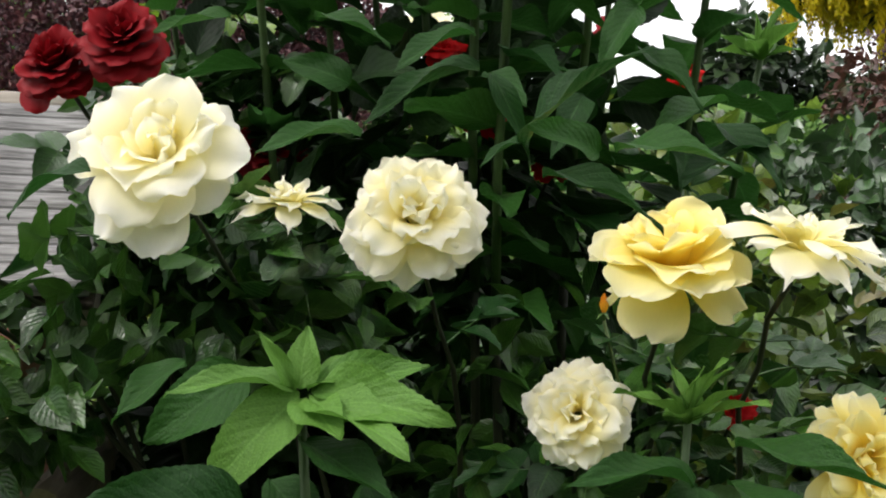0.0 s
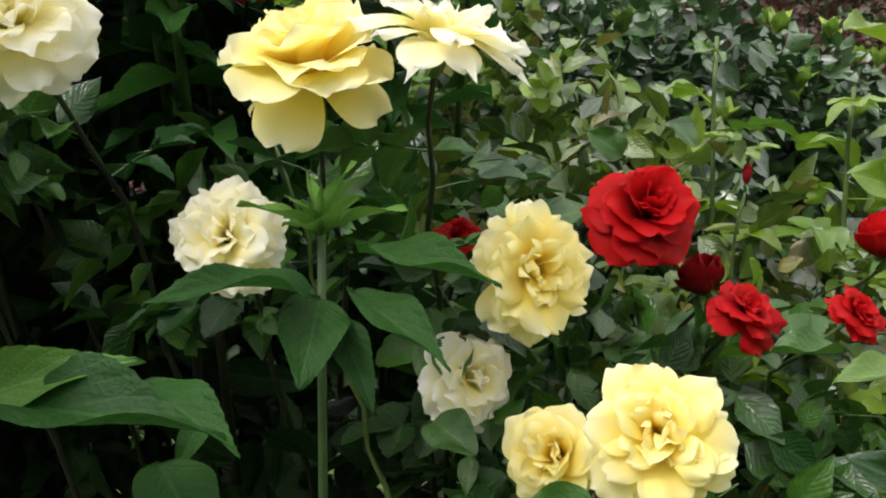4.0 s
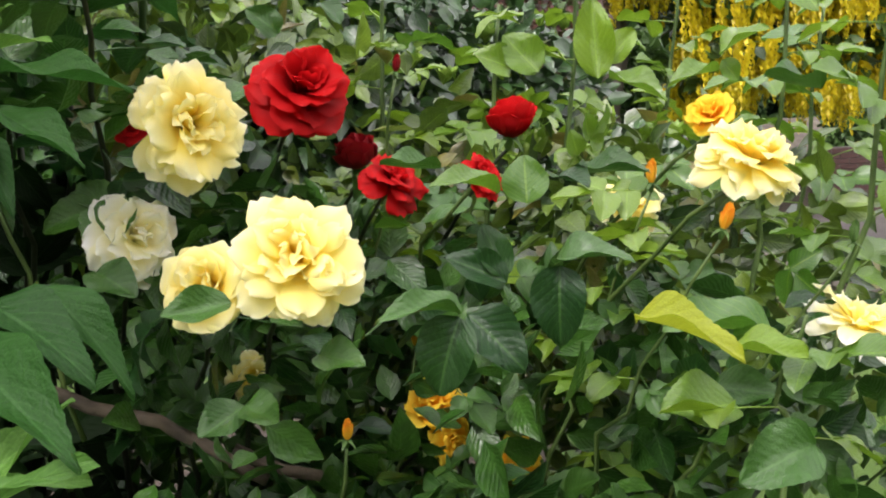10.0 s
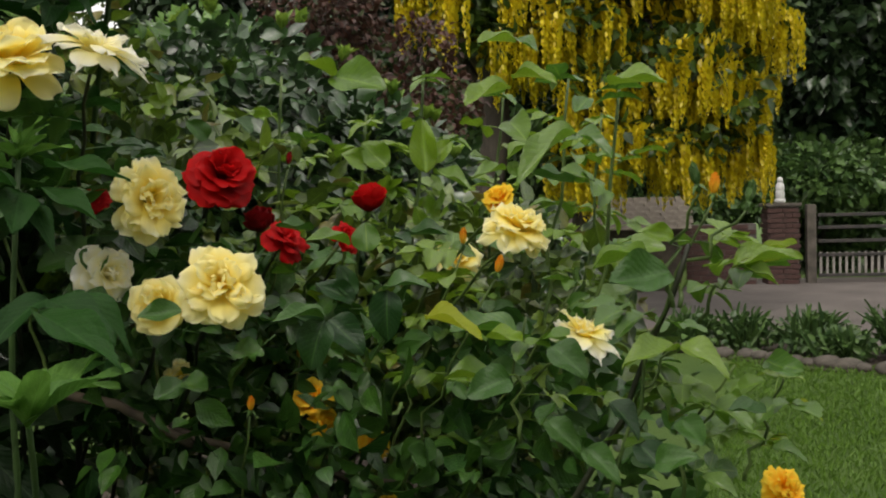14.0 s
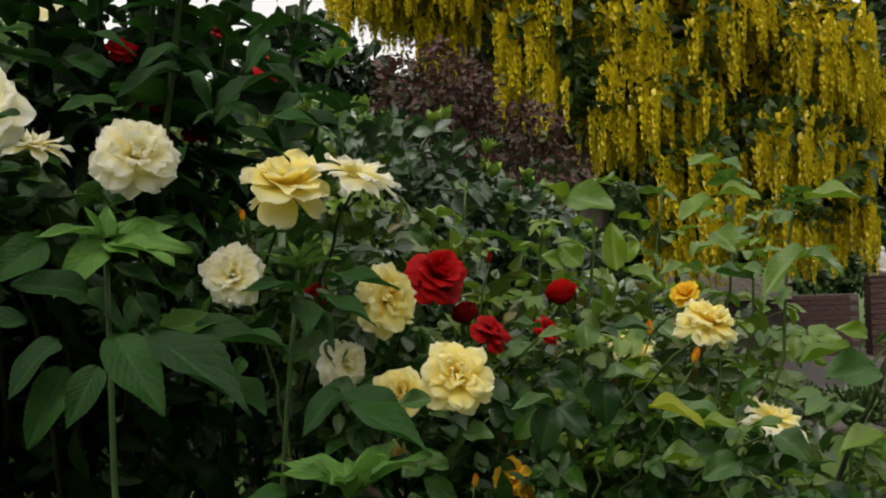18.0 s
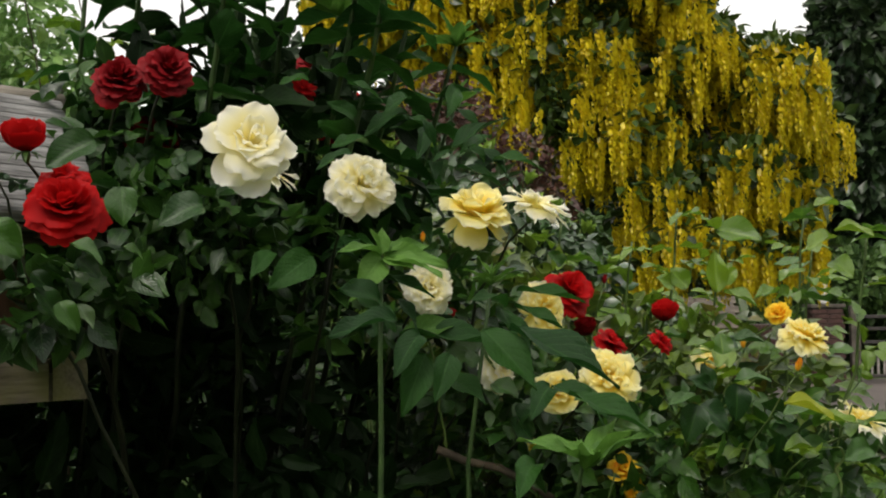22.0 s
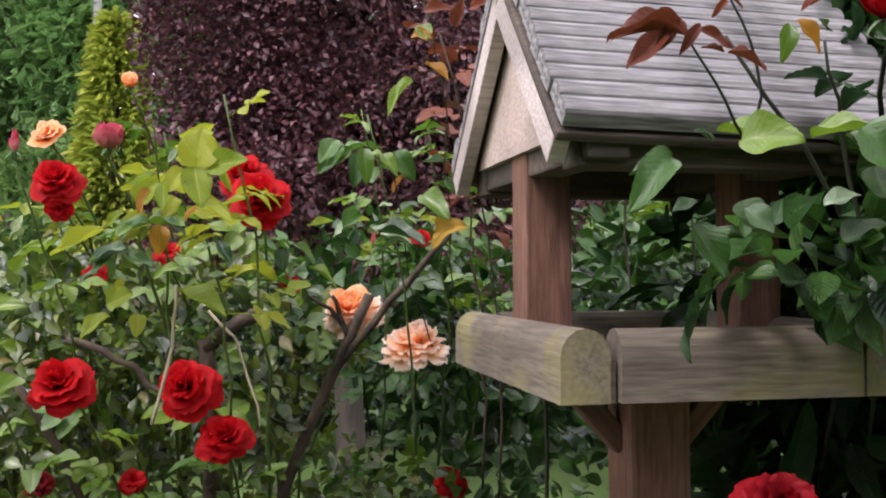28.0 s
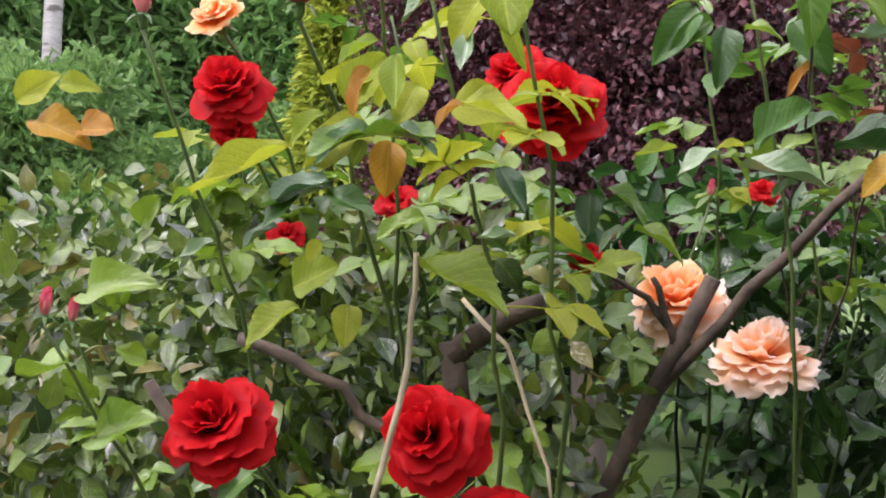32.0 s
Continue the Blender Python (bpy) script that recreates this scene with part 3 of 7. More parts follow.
def in_blobs(blobs, n, seed, shell=0.5):
    """Random places in a set of ellipsoids, mostly near their skins, with the outward way."""
    r = random.Random(seed)
    weights = [b[3] * b[4] + b[3] * b[5] + b[4] * b[5] for b in blobs]
    out = []
    while len(out) < n:
        b = r.choices(blobs, weights)[0]
        d = Vector((r.gauss(0, 1), r.gauss(0, 1), r.gauss(0, 1))).normalized()
        k = shell + (1 - shell) * r.random() ** 0.6
        p = Vector((b[0] + d.x * b[3] * k, b[1] + d.y * b[4] * k, b[2] + d.z * b[5] * k))
        if p.z > 0.06:
            out.append((p, d))
    return out


def leaf_mats(blobs, n, seed, size, shell=0.5, up=0.7, droop=0.3):
    r = random.Random(seed + 1)
    out = []
    for p, d in in_blobs(blobs, n, seed, shell):
        j = Vector((r.gauss(0, 1), r.gauss(0, 1), r.gauss(0, 1)))
        along = d * 0.8 + j * 0.7 - Vector((0, 0, droop))
        normal = Vector((0, 0, up)) + d * 0.4 + j.cross(d) * 0.75
        out.append(aim(p, along, normal, size * r.uniform(0.45, 1.2), r.uniform(0.85, 1.1)))
    return out

# ---- ground ----
def sheet(name, pts, z, mat, label, thick=0.0, cat="ground"):
    verts = [(x, y, z) for x, y in pts]
    faces = [tuple(range(len(pts)))]
    if thick:
        k = len(pts)
        verts += [(x, y, z - thick) for x, y in pts]
        faces += [(i, i + k, (i + 1) % k + k, (i + 1) % k) for i in range(k)]
    return tagged(new(name, mesh_of(name, verts, faces, mat, smooth=False)), label, cat, kind="structure")


sheet("ground", [(-400, -400), (400, -400), (400, 400), (-400, 400)], 0.0, M_GRASS, "mown green lawn around the rose beds")
sheet("soil_bed", [(-3.4, 0.25), (1.5, 0.25), (1.9, 1.2), (1.6, 2.6), (2.8, 4.2), (1.2, 4.6), (-0.6, 3.4), (-3.4, 2.9)], 0.03, M_SOIL, "dark bare soil of the rose bed", 0.05, "soil")
sheet("drive", [(6.95, 4.6), (13.2, 7.3), (13.6, 9.0), (11.8, 10.4), (8.0, 9.6), (6.4, 6.6)], 0.012, M_DRIVE, "pale gravel drive in front of the gate", 0.03, "drive")
sheet("border_bed", [(5.7, 5.6), (5.75, 4.3), (6.3, 3.2), (7.3, 4.0), (6.95, 4.75), (6.5, 6.0)], 0.02, M_SOIL, "dark soil border between lawn and drive", 0.04, "soil")
for i in range(16):
    t = i / 15
    p = Vector((5.72, 5.5)).lerp(Vector((6.15, 3.4)), t)
    bm = bmesh.new()
    bmesh.ops.create_icosphere(bm, subdivisions=2, radius=rnd.uniform(0.05, 0.1))
    for v in bm.verts:
        v.co *= 1 + 0.3 * noise.noise(v.co * 9 + Vector((i, 0, 0)))
    ob = part("edging_stone", bm, M_STONE, None, "", pose(p.x + rnd.uniform(-0.05, 0.05), p.y, 0.04, 0, 0, rnd.uniform(0, 180)) @ Matrix.Diagonal((1.3, 1, 0.7, 1)), True)
    tagged(ob, "rounded grey stone edging the border bed", "stone", "edging stones")


grass = tagged(new("grass_tufts"), "short mown grass blades on the lawn", "grass", kind="stuff")
g = random.Random(12)
blades = []
while len(blades) < 30000:
    k = g.random() ** 0.6
    p = Vector((1.6 + 4.6 * k, g.uniform(0.2, 1.0) * (1.2 + 4.2 * k), 0.0))
    blades.append(aim(p, (g.gauss(0, 0.45), g.gauss(0, 0.45), 1), (g.gauss(0, 1), g.gauss(0, 1), 0.2), g.uniform(0.025, 0.055), 0.5))
joined("blades", FEATHER, blades, M_BLADE, grass, "", "stuff")


# ---- far garden ----
def blob_tree(name, place, trunk, blobs, leaves, n, size, mat, label, category, lean=(0, 0), shell=0.45, bark=None):
    tree = thing(name, place, label, category)
    bark = bark or M_BARK
    x, y, _ = place
    if trunk:
        h, r0 = trunk
        top = Vector((x + lean[0], y + lean[1], h))
        stem("trunk", curve((x, y, -0.05), top, (0.05, 0, 0), 8, 0.05, 3), r0, r0 * 0.45, bark, tree, "", 10)
        for i, b in enumerate(blobs[:9]):
            s = Vector((x, y, 0)).lerp(top, 0.45 + 0.06 * i)
            s.z = h * (0.4 + 0.06 * i)
            stem("limb", curve(s, b[:3], (0, 0, 0.12), 6, 0.05, i), r0 * 0.4, r0 * 0.1, bark, tree)
    joined("crown", leaves, leaf_mats(blobs, n, 11, size, shell), mat, tree, "", "")
    return tree


def cloud_of(c, r, n, seed, k=0.45):
    """n smaller ellipsoids spread over a large one, for an uneven crown."""
    g = random.Random(seed)
    out = []
    for _ in range(n):
        d = Vector((g.gauss(0, 1), g.gauss(0, 1), g.gauss(0, 1))).normalized() * g.random() ** 0.4
        s = g.uniform(0.6, 1.15) * k
        out.append((c[0] + d.x * r[0] * 0.75, c[1] + d.y * r[1] * 0.75, c[2] + d.z * r[2] * 0.75, r[0] * s, r[1] * s, r[2] * s * 0.8))
    return out


def raceme_data(seed):
    """A hanging chain of small yellow flowers, one unit long."""
    r = random.Random(seed)
    verts, faces, uvs = [], [], []
    for i in range(30):
        t = i / 30
        a = 2.4 * i
        rad = 0.13 * (1 - t) ** 0.7 + 0.02
        c = Vector((math.cos(a) * rad, math.sin(a) * rad, -t))
        s = 0.11 * (1 - 0.55 * t) * r.uniform(0.8, 1.2)
        o, w = Vector((math.cos(a), math.sin(a), 0.3)) * s, Vector((-math.sin(a), math.cos(a), 0)) * s
        b = len(verts)
        verts += [c - o - w * 0.4, c + w - Vector((0, 0, s)), c + o, c - w + Vector((0, 0, s * 0.7))]
        uvs += [(0.1, 0.2), (0.9, 0.3), (0.6, 0.9), (0.2, 0.8)]
        faces.append((b, b + 1, b + 2, b + 3))
    return verts, faces, uvs


RACEMES = [raceme_data(s) for s in range(3)]


def laburnum():
    across, away, base = Vector((0.825, -0.565, 0)), Vector((0.565, 0.825, 0)), Vector((5.6, 8.0, 0))
    tree = thing("laburnum_tree", base, "laburnum tree hung all over with yellow flower chains", "tree")

    def at(s, d, z):
        return base + across * s + away * d + Vector((0, 0, z))

    stem("trunk", curve(at(0, 0, -0.05), at(0.05, 0, 3.9), (-0.1, 0, 0), 8, 0.05, 1), 0.2, 0.1, M_BARK, tree, "dark bare trunk", 10)
    stem("trunk", curve(at(0.6, 0.2, -0.05), at(1.2, 0.1, 3.4), (0.1, 0, 0), 8, 0.05, 2), 0.15, 0.07, M_BARK, tree, "dark bare trunk", 10)
    g = random.Random(4)
    blobs = []
    for k, (s, d, z, rs, rz, n) in enumerate(((-1.9, 0.1, 4.6, 0.9, 1.0, 11), (-0.8, -0.2, 4.7, 1.1, 1.2, 11), (-0.3, -0.5, 3.7, 0.9, 1.0, 9), (0.2, -0.7, 2.9, 0.7, 0.7, 6), (0.9, -0.2, 3.3, 1.1, 1.3, 12), (2.2, 0, 3.0, 0.95, 1.15, 12), (1.5, -0.3, 2.2, 1.25, 0.6, 9), (0.8, 0, 5.0, 1.5, 1.0, 9), (-1.3, 0.5, 6.2, 1.2, 0.9, 6), (2.6, 0.2, 2.3, 0.6, 0.5, 4), (1.3, -0.4, 1.9, 0.9, 0.4, 6), (2.4, -0.2, 1.9, 0.8, 0.4, 5), (1.2, 0, 4.4, 0.8, 0.8, 9), (2.0, 0.2, 3.7, 0.8, 0.7, 9), (0.3, -0.2, 4.1, 0.8, 0.8, 8), (1.6, 0.1, 2.9, 0.9, 0.7, 8))):
        c = at(s, d, z)
        blobs += cloud_of(c, (rs, 0.9, rz), n, k + 5, 0.4)
    for i, b in enumerate(blobs[::4]):
        stem("limb", curve(at(0.1, 0, 2.0 + 0.09 * i), b[:3], (0, 0, 0.25), 6, 0.06, i), 0.06, 0.012, M_BARK, tree)
    behind = [(b[0] + 0.28, b[1] + 0.41, b[2] + 0.1, b[3] * 1.25, b[4] * 1.1, b[5] * 1.25) for b in blobs]
    joined("crown", SMALL, leaf_mats(blobs + behind, 32000, 21, 0.16, 0.25), M_LABLEAF, tree, "small green leaves", "")
    mats = []
    for p, d in in_blobs(blobs, 16500, 31, 0.66):
        if noise.noise(p * 1.7) < -0.3 or noise.noise(p * 6.0 + Vector((3, 1, 7))) < -0.12:
            continue
        if p.z < 3.2 and g.random() < 0.35:
            continue
        s = g.uniform(0.26, 0.55)
        mats.append(Matrix.Translation(p + Vector((0, 0, -0.05))) @ pose(0, 0, 0, g.uniform(-6, 6), g.uniform(-6, 6), g.uniform(0, 360)) @ Matrix.Diagonal((0.21, 0.21, s, 1)))
    joined("flower_chains", RACEMES, mats, M_LABFLOWER, tree, "long yellow hanging flower chains", "")


laburnum()
blob_tree("bronze_shrub", (2.7, 5.0, 0), (1.2, 0.04), cloud_of((2.5, 4.95, 2.0), (1.0, 0.7, 0.95), 18, 3, 0.38), SMALL, 9000, 0.055, M_BROWN, "bronze and brown leaved shrub under the laburnum", "shrub")
purple = cloud_of((-1.5, 5.4, 2.6), (1.4, 1.0, 2.0), 30, 9, 0.36) + cloud_of((-0.75, 5.2, 1.9), (0.9, 0.7, 1.0), 10, 10, 0.42) + cloud_of((-2.0, 5.2, 1.5), (0.7, 0.6, 0.7), 6, 13, 0.45)
blob_tree("purple_leaved_tree", (-1.5, 5.4, 0), (3.0, 0.09), purple, TINY, 90000, 0.052, M_PURPLE, "small tree with dense dark purple leaves", "tree", shell=0.25)


def conifer(place, height, width, mat, n, size, label, name="conifer"):
    x, y, _ = place
    tree = thing(name, place, label, "tree")
    stem("trunk", [(x, y, -0.05), (x, y, height * 0.5), (x, y, height * 0.93)], width * 0.07, 0.02, M_BARK, tree, "", 8)
    g = random.Random(int(x * 10 + y * 3))
    mats = []
    for _ in range(n):
        t = g.random() ** 0.8
        a = g.uniform(0, 6.283)
        lobe = 0.72 + 0.28 * noise.noise(Vector((math.cos(a) * 2, math.sin(a) * 2, t * 7 + x)))
        rad = width * (1 - t) ** 0.75 * lobe * g.uniform(0.55, 1.0)
        p = Vector((x + math.cos(a) * rad, y + math.sin(a) * rad, 0.15 + t * height))
        along = Vector((math.cos(a), math.sin(a), g.uniform(-0.5, 0.6)))
        mats.append(aim(p, along, (g.gauss(0, 0.4), g.gauss(0, 0.4), 1), size * g.uniform(0.6, 1.3)))
    joined("crown", NEEDLE, mats, mat, tree, "", "")
    return tree


for i, (x, y, h, w) in enumerate(((-5.6, 10.6, 6.5, 1.6), (-7.6, 9.6, 6.8, 1.8), (-3.6, 11.4, 6.2, 1.7), (-9.4, 8.0, 7.0, 2.0), (-1.6, 12.2, 5.2, 1.6), (-10.8, 6.0, 7.0, 2.0))):
    blob_tree("hedge_conifer", (x, y, 0), (h * 0.8, 0.12), cloud_of((x, y, h * 0.5), (w, w * 0.8, h * 0.55), 22, i + 20, 0.4), SPRIG, 24000, 0.24, M_LIGHT, "soft green conifer in the garden hedge", "tree", shell=0.3)["group"] = "hedge conifers"
birch2 = thing("birch_tree", (-6.3, 8.0, 0), "slender birch with white bark among conifers", "tree")
stem("trunk", curve((-6.3, 8.0, 0), (-6.2, 8.1, 6), (0.05, 0, 0), 10, 0.03, 6), 0.1, 0.06, M_BIRCH, birch2, "white peeling bark", 10)
joined("crown", SMALL, leaf_mats(cloud_of((-6.2, 8.1, 6.6), (1.2, 1.2, 1.4), 10, 15), 2500, 6, 0.07), M_BUSH, birch2, "", "")
for i, (x, y, h, w) in enumerate(((-4.7, 8.3, 3.0, 1.15), (-6.0, 7.2, 3.3, 1.25), (-2.9, 9.4, 2.8, 1.1), (-7.4, 5.9, 3.2, 1.2))):
    blob_tree("low_conifer", (x, y, 0), (h * 0.6, 0.06), cloud_of((x, y, h * 0.45), (w, w * 0.8, h * 0.5), 14, i + 40, 0.42), SPRIG, 22000, 0.13, M_HEDGE, "low feathery green conifer in front of the hedge", "tree", shell=0.3)["group"] = "low conifers"
conifer((-3.75, 8.2, 0), 3.3, 0.75, M_GOLDN, 7000, 0.17, "yellow-green dwarf conifer by the hedge", "golden_conifer")
birch = thing("birch_tree", (-4.5, 9.4, 0), "slender birch with white bark among conifers", "tree")
stem("trunk", curve((-4.5, 9.4, 0), (-4.35, 9.5, 6), (0.05, 0, 0), 10, 0.03, 5), 0.05, 0.035, M_BIRCH, birch, "white peeling bark", 10)
joined("crown", SMALL, leaf_mats(cloud_of((-4.35, 9.5, 6.4), (1.2, 1.2, 1.6), 10, 12), 2500, 5, 0.07), M_BUSH, birch, "", "")
for i, (x, y, h) in enumerate(((-1.9, 7.3, 1.7), (-0.7, 7.0, 1.5), (0.6, 7.2, 1.7), (1.8, 7.4, 1.8), (-2.9, 6.6, 1.0))):
    blob_tree("shade_bush", (x, y, 0), (h * 0.6, 0.05), cloud_of((x, y, h * 0.45), (0.9, 0.6, h * 0.5), 12, i + 120, 0.45), TINY, 5000, 0.11, M_FAR, "low dark green bush beyond the lawn", "bush", shell=0.3)["group"] = "shade bushes"
for i, (x, y, r, h) in enumerate(((13.9, 10.7, 1.5, 2.3), (15.8, 9.4, 1.6, 2.4), (12.0, 12.0, 1.5, 2.4), (9.8, 12.2, 1.6, 2.6), (7.6, 11.6, 1.7, 3.0), (17.2, 7.4, 1.8, 2.6), (5.4, 10.6, 1.7, 3.2), (3.4, 10.0, 1.6, 3.0))):
    blob_tree("garden_bush", (x, y, 0), (h * 0.6, 0.05), cloud_of((x, y, h * 0.52), (r, r * 0.8, h * 0.6), 12, i, 0.45), TINY, 9000, 0.21, M_BUSH, "rounded green bush along the far boundary", "bush", shell=0.3)["group"] = "boundary bushes"
for i, (x, y, h, r) in enumerate(((15.0, 10.5, 10.5, 2.2), (16.6, 9.4, 11.0, 2.6), (12.2, 14.6, 4.6, 2.4), (8.6, 14.8, 6.6, 2.4), (19.5, 6.5, 10.0, 2.8), (5.2, 15.0, 6.0, 2.4), (12.8, 12.9, 4.8, 2.2), (10.4, 13.8, 4.8, 2.2), (18.4, 8.6, 9.0, 2.2), (15.4, 11.4, 5.2, 2.0))):
    blob_tree("boundary_tree", (x, y, 0), (h * 0.7, 0.16), cloud_of((x, y, h * 0.55), (r, r * 0.8, h * 0.48), 22, i + 60, 0.4), TINY, 16000, 0.34, M_FAR, "tall dark leafy tree behind the gate", "tree", shell=0.3)["group"] = "boundary trees"
for i, (x, y, h) in enumerate(((1.2, 8.6, 3.2), (2.6, 9.4, 3.1), (-0.2, 9.4, 4.9), (0.4, 10.2, 3.6), (4.0, 11.0, 3.6), (1.9, 12.0, 4.2))):
    blob_tree("light_green_bush", (x, y, 0), (h * 0.6, 0.06), cloud_of((x, y, h * 0.55), (1.0, 0.8, h * 0.5), 14, i + 80, 0.42), TINY, 9000, 0.15, M_HEDGE, "tall light green bush beyond the rose bed", "bush", shell=0.3)["group"] = "light green bushes"
for i, (x, y, s) in enumerate(((6.1, 5.2, 0.28), (6.35, 4.75, 0.3), (6.2, 4.3, 0.22), (6.6, 4.05, 0.38), (6.9, 3.8, 0.3), (5.95, 5.6, 0.26))):
    pl = thing("border_plant", (x, y, 0.02), "leafy green border plant in dark soil", "plant", "border plants")
    g = random.Random(i)
    mats = [aim((x + g.gauss(0, 0.05), y + g.gauss(0, 0.05), 0.03), (g.gauss(0, 0.5), g.gauss(0, 0.5), 1), (g.gauss(0, 1), g.gauss(0, 1), 0.3), s * g.uniform(0.6, 1.4), 0.35) for _ in range(120)]
    joined("leaves", LONGS[:1], mats, M_BUSH, pl, "", "")
    g2 = [(x, y, s * 0.6, s, s, s * 0.55)]
    joined("foliage", SMALL, leaf_mats(g2, 220, i, 0.07), M_BUSH, pl, "", "")


# ---- unseen hedge, added behind the camera to cut low sky light ----
rear = thing("unseen_hedge", (0, -4.2, 0), "unseen tall dark hedge added behind the camera to block light", "hedge", kind="structure")
rear_blobs = [(x, -4.2 + 0.2 * math.sin(x), z, 0.9, 0.6, 0.8) for x in range(-7, 9) for z in (0.6, 1.7, 2.7)]
joined("foliage", TINY, leaf_mats(rear_blobs, 26000, 8, 0.2, 0.5), M_FAR, rear, "", "")


# ---- gate, pillar and wall ----
def gate():
    a, b = Vector((11.74, 9.28, 0)), Vector((14.1, 7.55, 0))
    way = (b - a).normalized()
    yaw = math.degrees(math.atan2(way.y, way.x))
    length = (b - a).length
    g = thing("garden_gate", a, "closed iron garden gate with pale vertical bars", "gate")

    def piece(name, along, z, sx, sy, sz, mat, label=""):
        p = a + way * along
        return part(name, box_bm(sx, sy, sz, 0.006, 1), mat, g, label, pose(p.x, p.y, z, 0, 0, yaw))

    piece("post", 0.1, 0.58, 0.13, 0.13, 1.16, M_STONE, "pale timber gate post")
    for z in (0.12, 0.42, 0.62, 0.82, 1.0):
        piece("rail", 0.2 + length / 2, z, length, 0.05, 0.05, M_IRON)
    k = int(length / 0.09)
    for i in range(k):
        piece("bar", 0.24 + i * 0.09, 0.29, 0.035, 0.02, 0.34, M_PALE)


def pillar():
    p = Vector((11.5, 9.5, 0))
    t = thing("brick_pillar", p, "red brick gate pillar", "pillar")
    core = part("core", box_bm(0.42, 0.42, 1.14, 0.004, 1), M_MORTAR, t, "", pose(p.x, p.y, 0.57, 0, 0, -36))
    bm = box_bm(0.215, 0.1, 0.062, 0.004, 1)
    me = bpy.data.meshes.new("brick")
    bm.to_mesh(me)
    bm.free()
    me.materials.append(M_BRICK)
    turn = pose(p.x, p.y, 0, 0, 0, -36)
    for row in range(15):
        for side in range(4):
            off = 0.055 if (row + side) % 2 else -0.055
            for s in (-0.11 + off * 0, 0.11):
                put("brick", me, core, turn @ pose(0, 0, 0, 0, 0, 90 * side) @ pose(s + off * 0.3, -0.175, 0.045 + row * 0.074))
    cap = part("capstone", box_bm(0.5, 0.5, 0.05, 0.01), M_STONE, t, "", pose(p.x, p.y, 1.165, 0, 0, -36))
    s = bmesh.new()
    for z, r, q in ((0.03, 0.085, 0.05), (0.12, 0.07, 0.13), (0.22, 0.066, 0.1), (0.275, 0.035, 0.05), (0.33, 0.043, 0.052)):
        bmesh.ops.create_icosphere(s, subdivisions=2, radius=1.0, matrix=Matrix.Translation((0, -0.02 * z, z)) @ Matrix.Diagonal((r, r, q, 1)))
    ob = part("statue", s, M_STATUE, None, "", pose(p.x, p.y, 1.19), True)
    tagged(ob, "small pale stone statue standing on the brick pillar", "statue")


def low_wall():
    a, b = Vector((11.2, 9.7, 0)), Vector((9.6, 10.9, 0))
    w = thing("garden_wall", a, "low red brick garden wall beside the pillar", "wall", kind="structure")
    way = (b - a).normalized()
    yaw = math.degrees(math.atan2(way.y, way.x))
    mid = (a + b) / 2
    core = part("core", box_bm((b - a).length, 0.2, 0.9, 0.004, 1), M_MORTAR, w, "", pose(mid.x, mid.y, 0.45, 0, 0, yaw))
    bm = box_bm(0.215, 0.02, 0.062, 0.003, 1)
    me = bpy.data.meshes.new("brick")
    bm.to_mesh(me)
    bm.free()
    me.materials.append(M_BRICK)
    turn = pose(a.x, a.y, 0, 0, 0, yaw)
    for row in range(12):
        for i in range(8):
            x = 0.12 + i * 0.228 + (0.11 if row % 2 else 0)
            put("brick", me, core, turn @ pose(x, 0.105, 0.04 + row * 0.074))


def hut():
    c = Vector((9.3, 10.4, 0))
    t = thing("log_store", c, "low wooden store with a shingled pitched roof", "shed")
    turn = pose(c.x, c.y, 0, 0, 0, -36)
    part("body", box_bm(1.5, 0.8, 0.9, 0.01, 1), M_SHED, t, "dark boarded body", turn @ pose(0, 0, 0.45))
    bm = box_bm(0.19, 0.16, 0.018, 0.003, 1)
    me = bpy.data.meshes.new("shingle")
    bm.to_mesh(me)
    bm.free()
    me.materials.append(M_SHINGLE)
    deck = part("roof", box_bm(1.72, 0.8, 0.03, 0.004, 1), M_SHED, t, "", turn @ pose(0, -0.22, 1.07, 32, 0, 0))
    part("roof", box_bm(1.72, 0.8, 0.03, 0.004, 1), M_SHED, t, "", turn @ pose(0, 0.44, 1.07, -32, 0, 0))
    for row in range(6):
        for i in range(9):
            put("shingle", me, deck, turn @ pose(0, -0.22, 1.09, 32, 0, 0) @ pose(-0.78 + i * 0.195 + (0.05 if row % 2 else 0) + rnd.uniform(-0.01, 0.01), -0.34 + row * 0.13, 0.012 + 0.004 * (row % 2), 5, 0, rnd.uniform(-2, 2)))


gate(), pillar(), low_wall(), hut()

# ---- bird table ----
FEEDER = pose(-0.666, 1.28, 0, 0, 0, 12)


def half_round_bm(length, width, height, n=8):
    """A rail along x, flat below and on its sides, with a rounded top."""
    bm = bmesh.new()
    prof = [(-width / 2, 0), (width / 2, 0), (width / 2, height * 0.62)]
    for i in range(1, n):
        t = math.pi * i / n
        prof.append((width / 2 * math.cos(t), height * 0.62 + height * 0.38 * math.sin(t)))
    prof.append((-width / 2, height * 0.62))
    a = [bm.verts.new((-length / 2, y, z)) for y, z in prof]
    b = [bm.verts.new((length / 2, y, z)) for y, z in prof]
    bm.faces.new(list(reversed(a)))
    bm.faces.new(b)
    for i in range(len(prof)):
        j = (i + 1) % len(prof)
        bm.faces.new((a[i], a[j], b[j], b[i]))
    bmesh.ops.recalc_face_normals(bm, faces=bm.faces[:])
    return bm


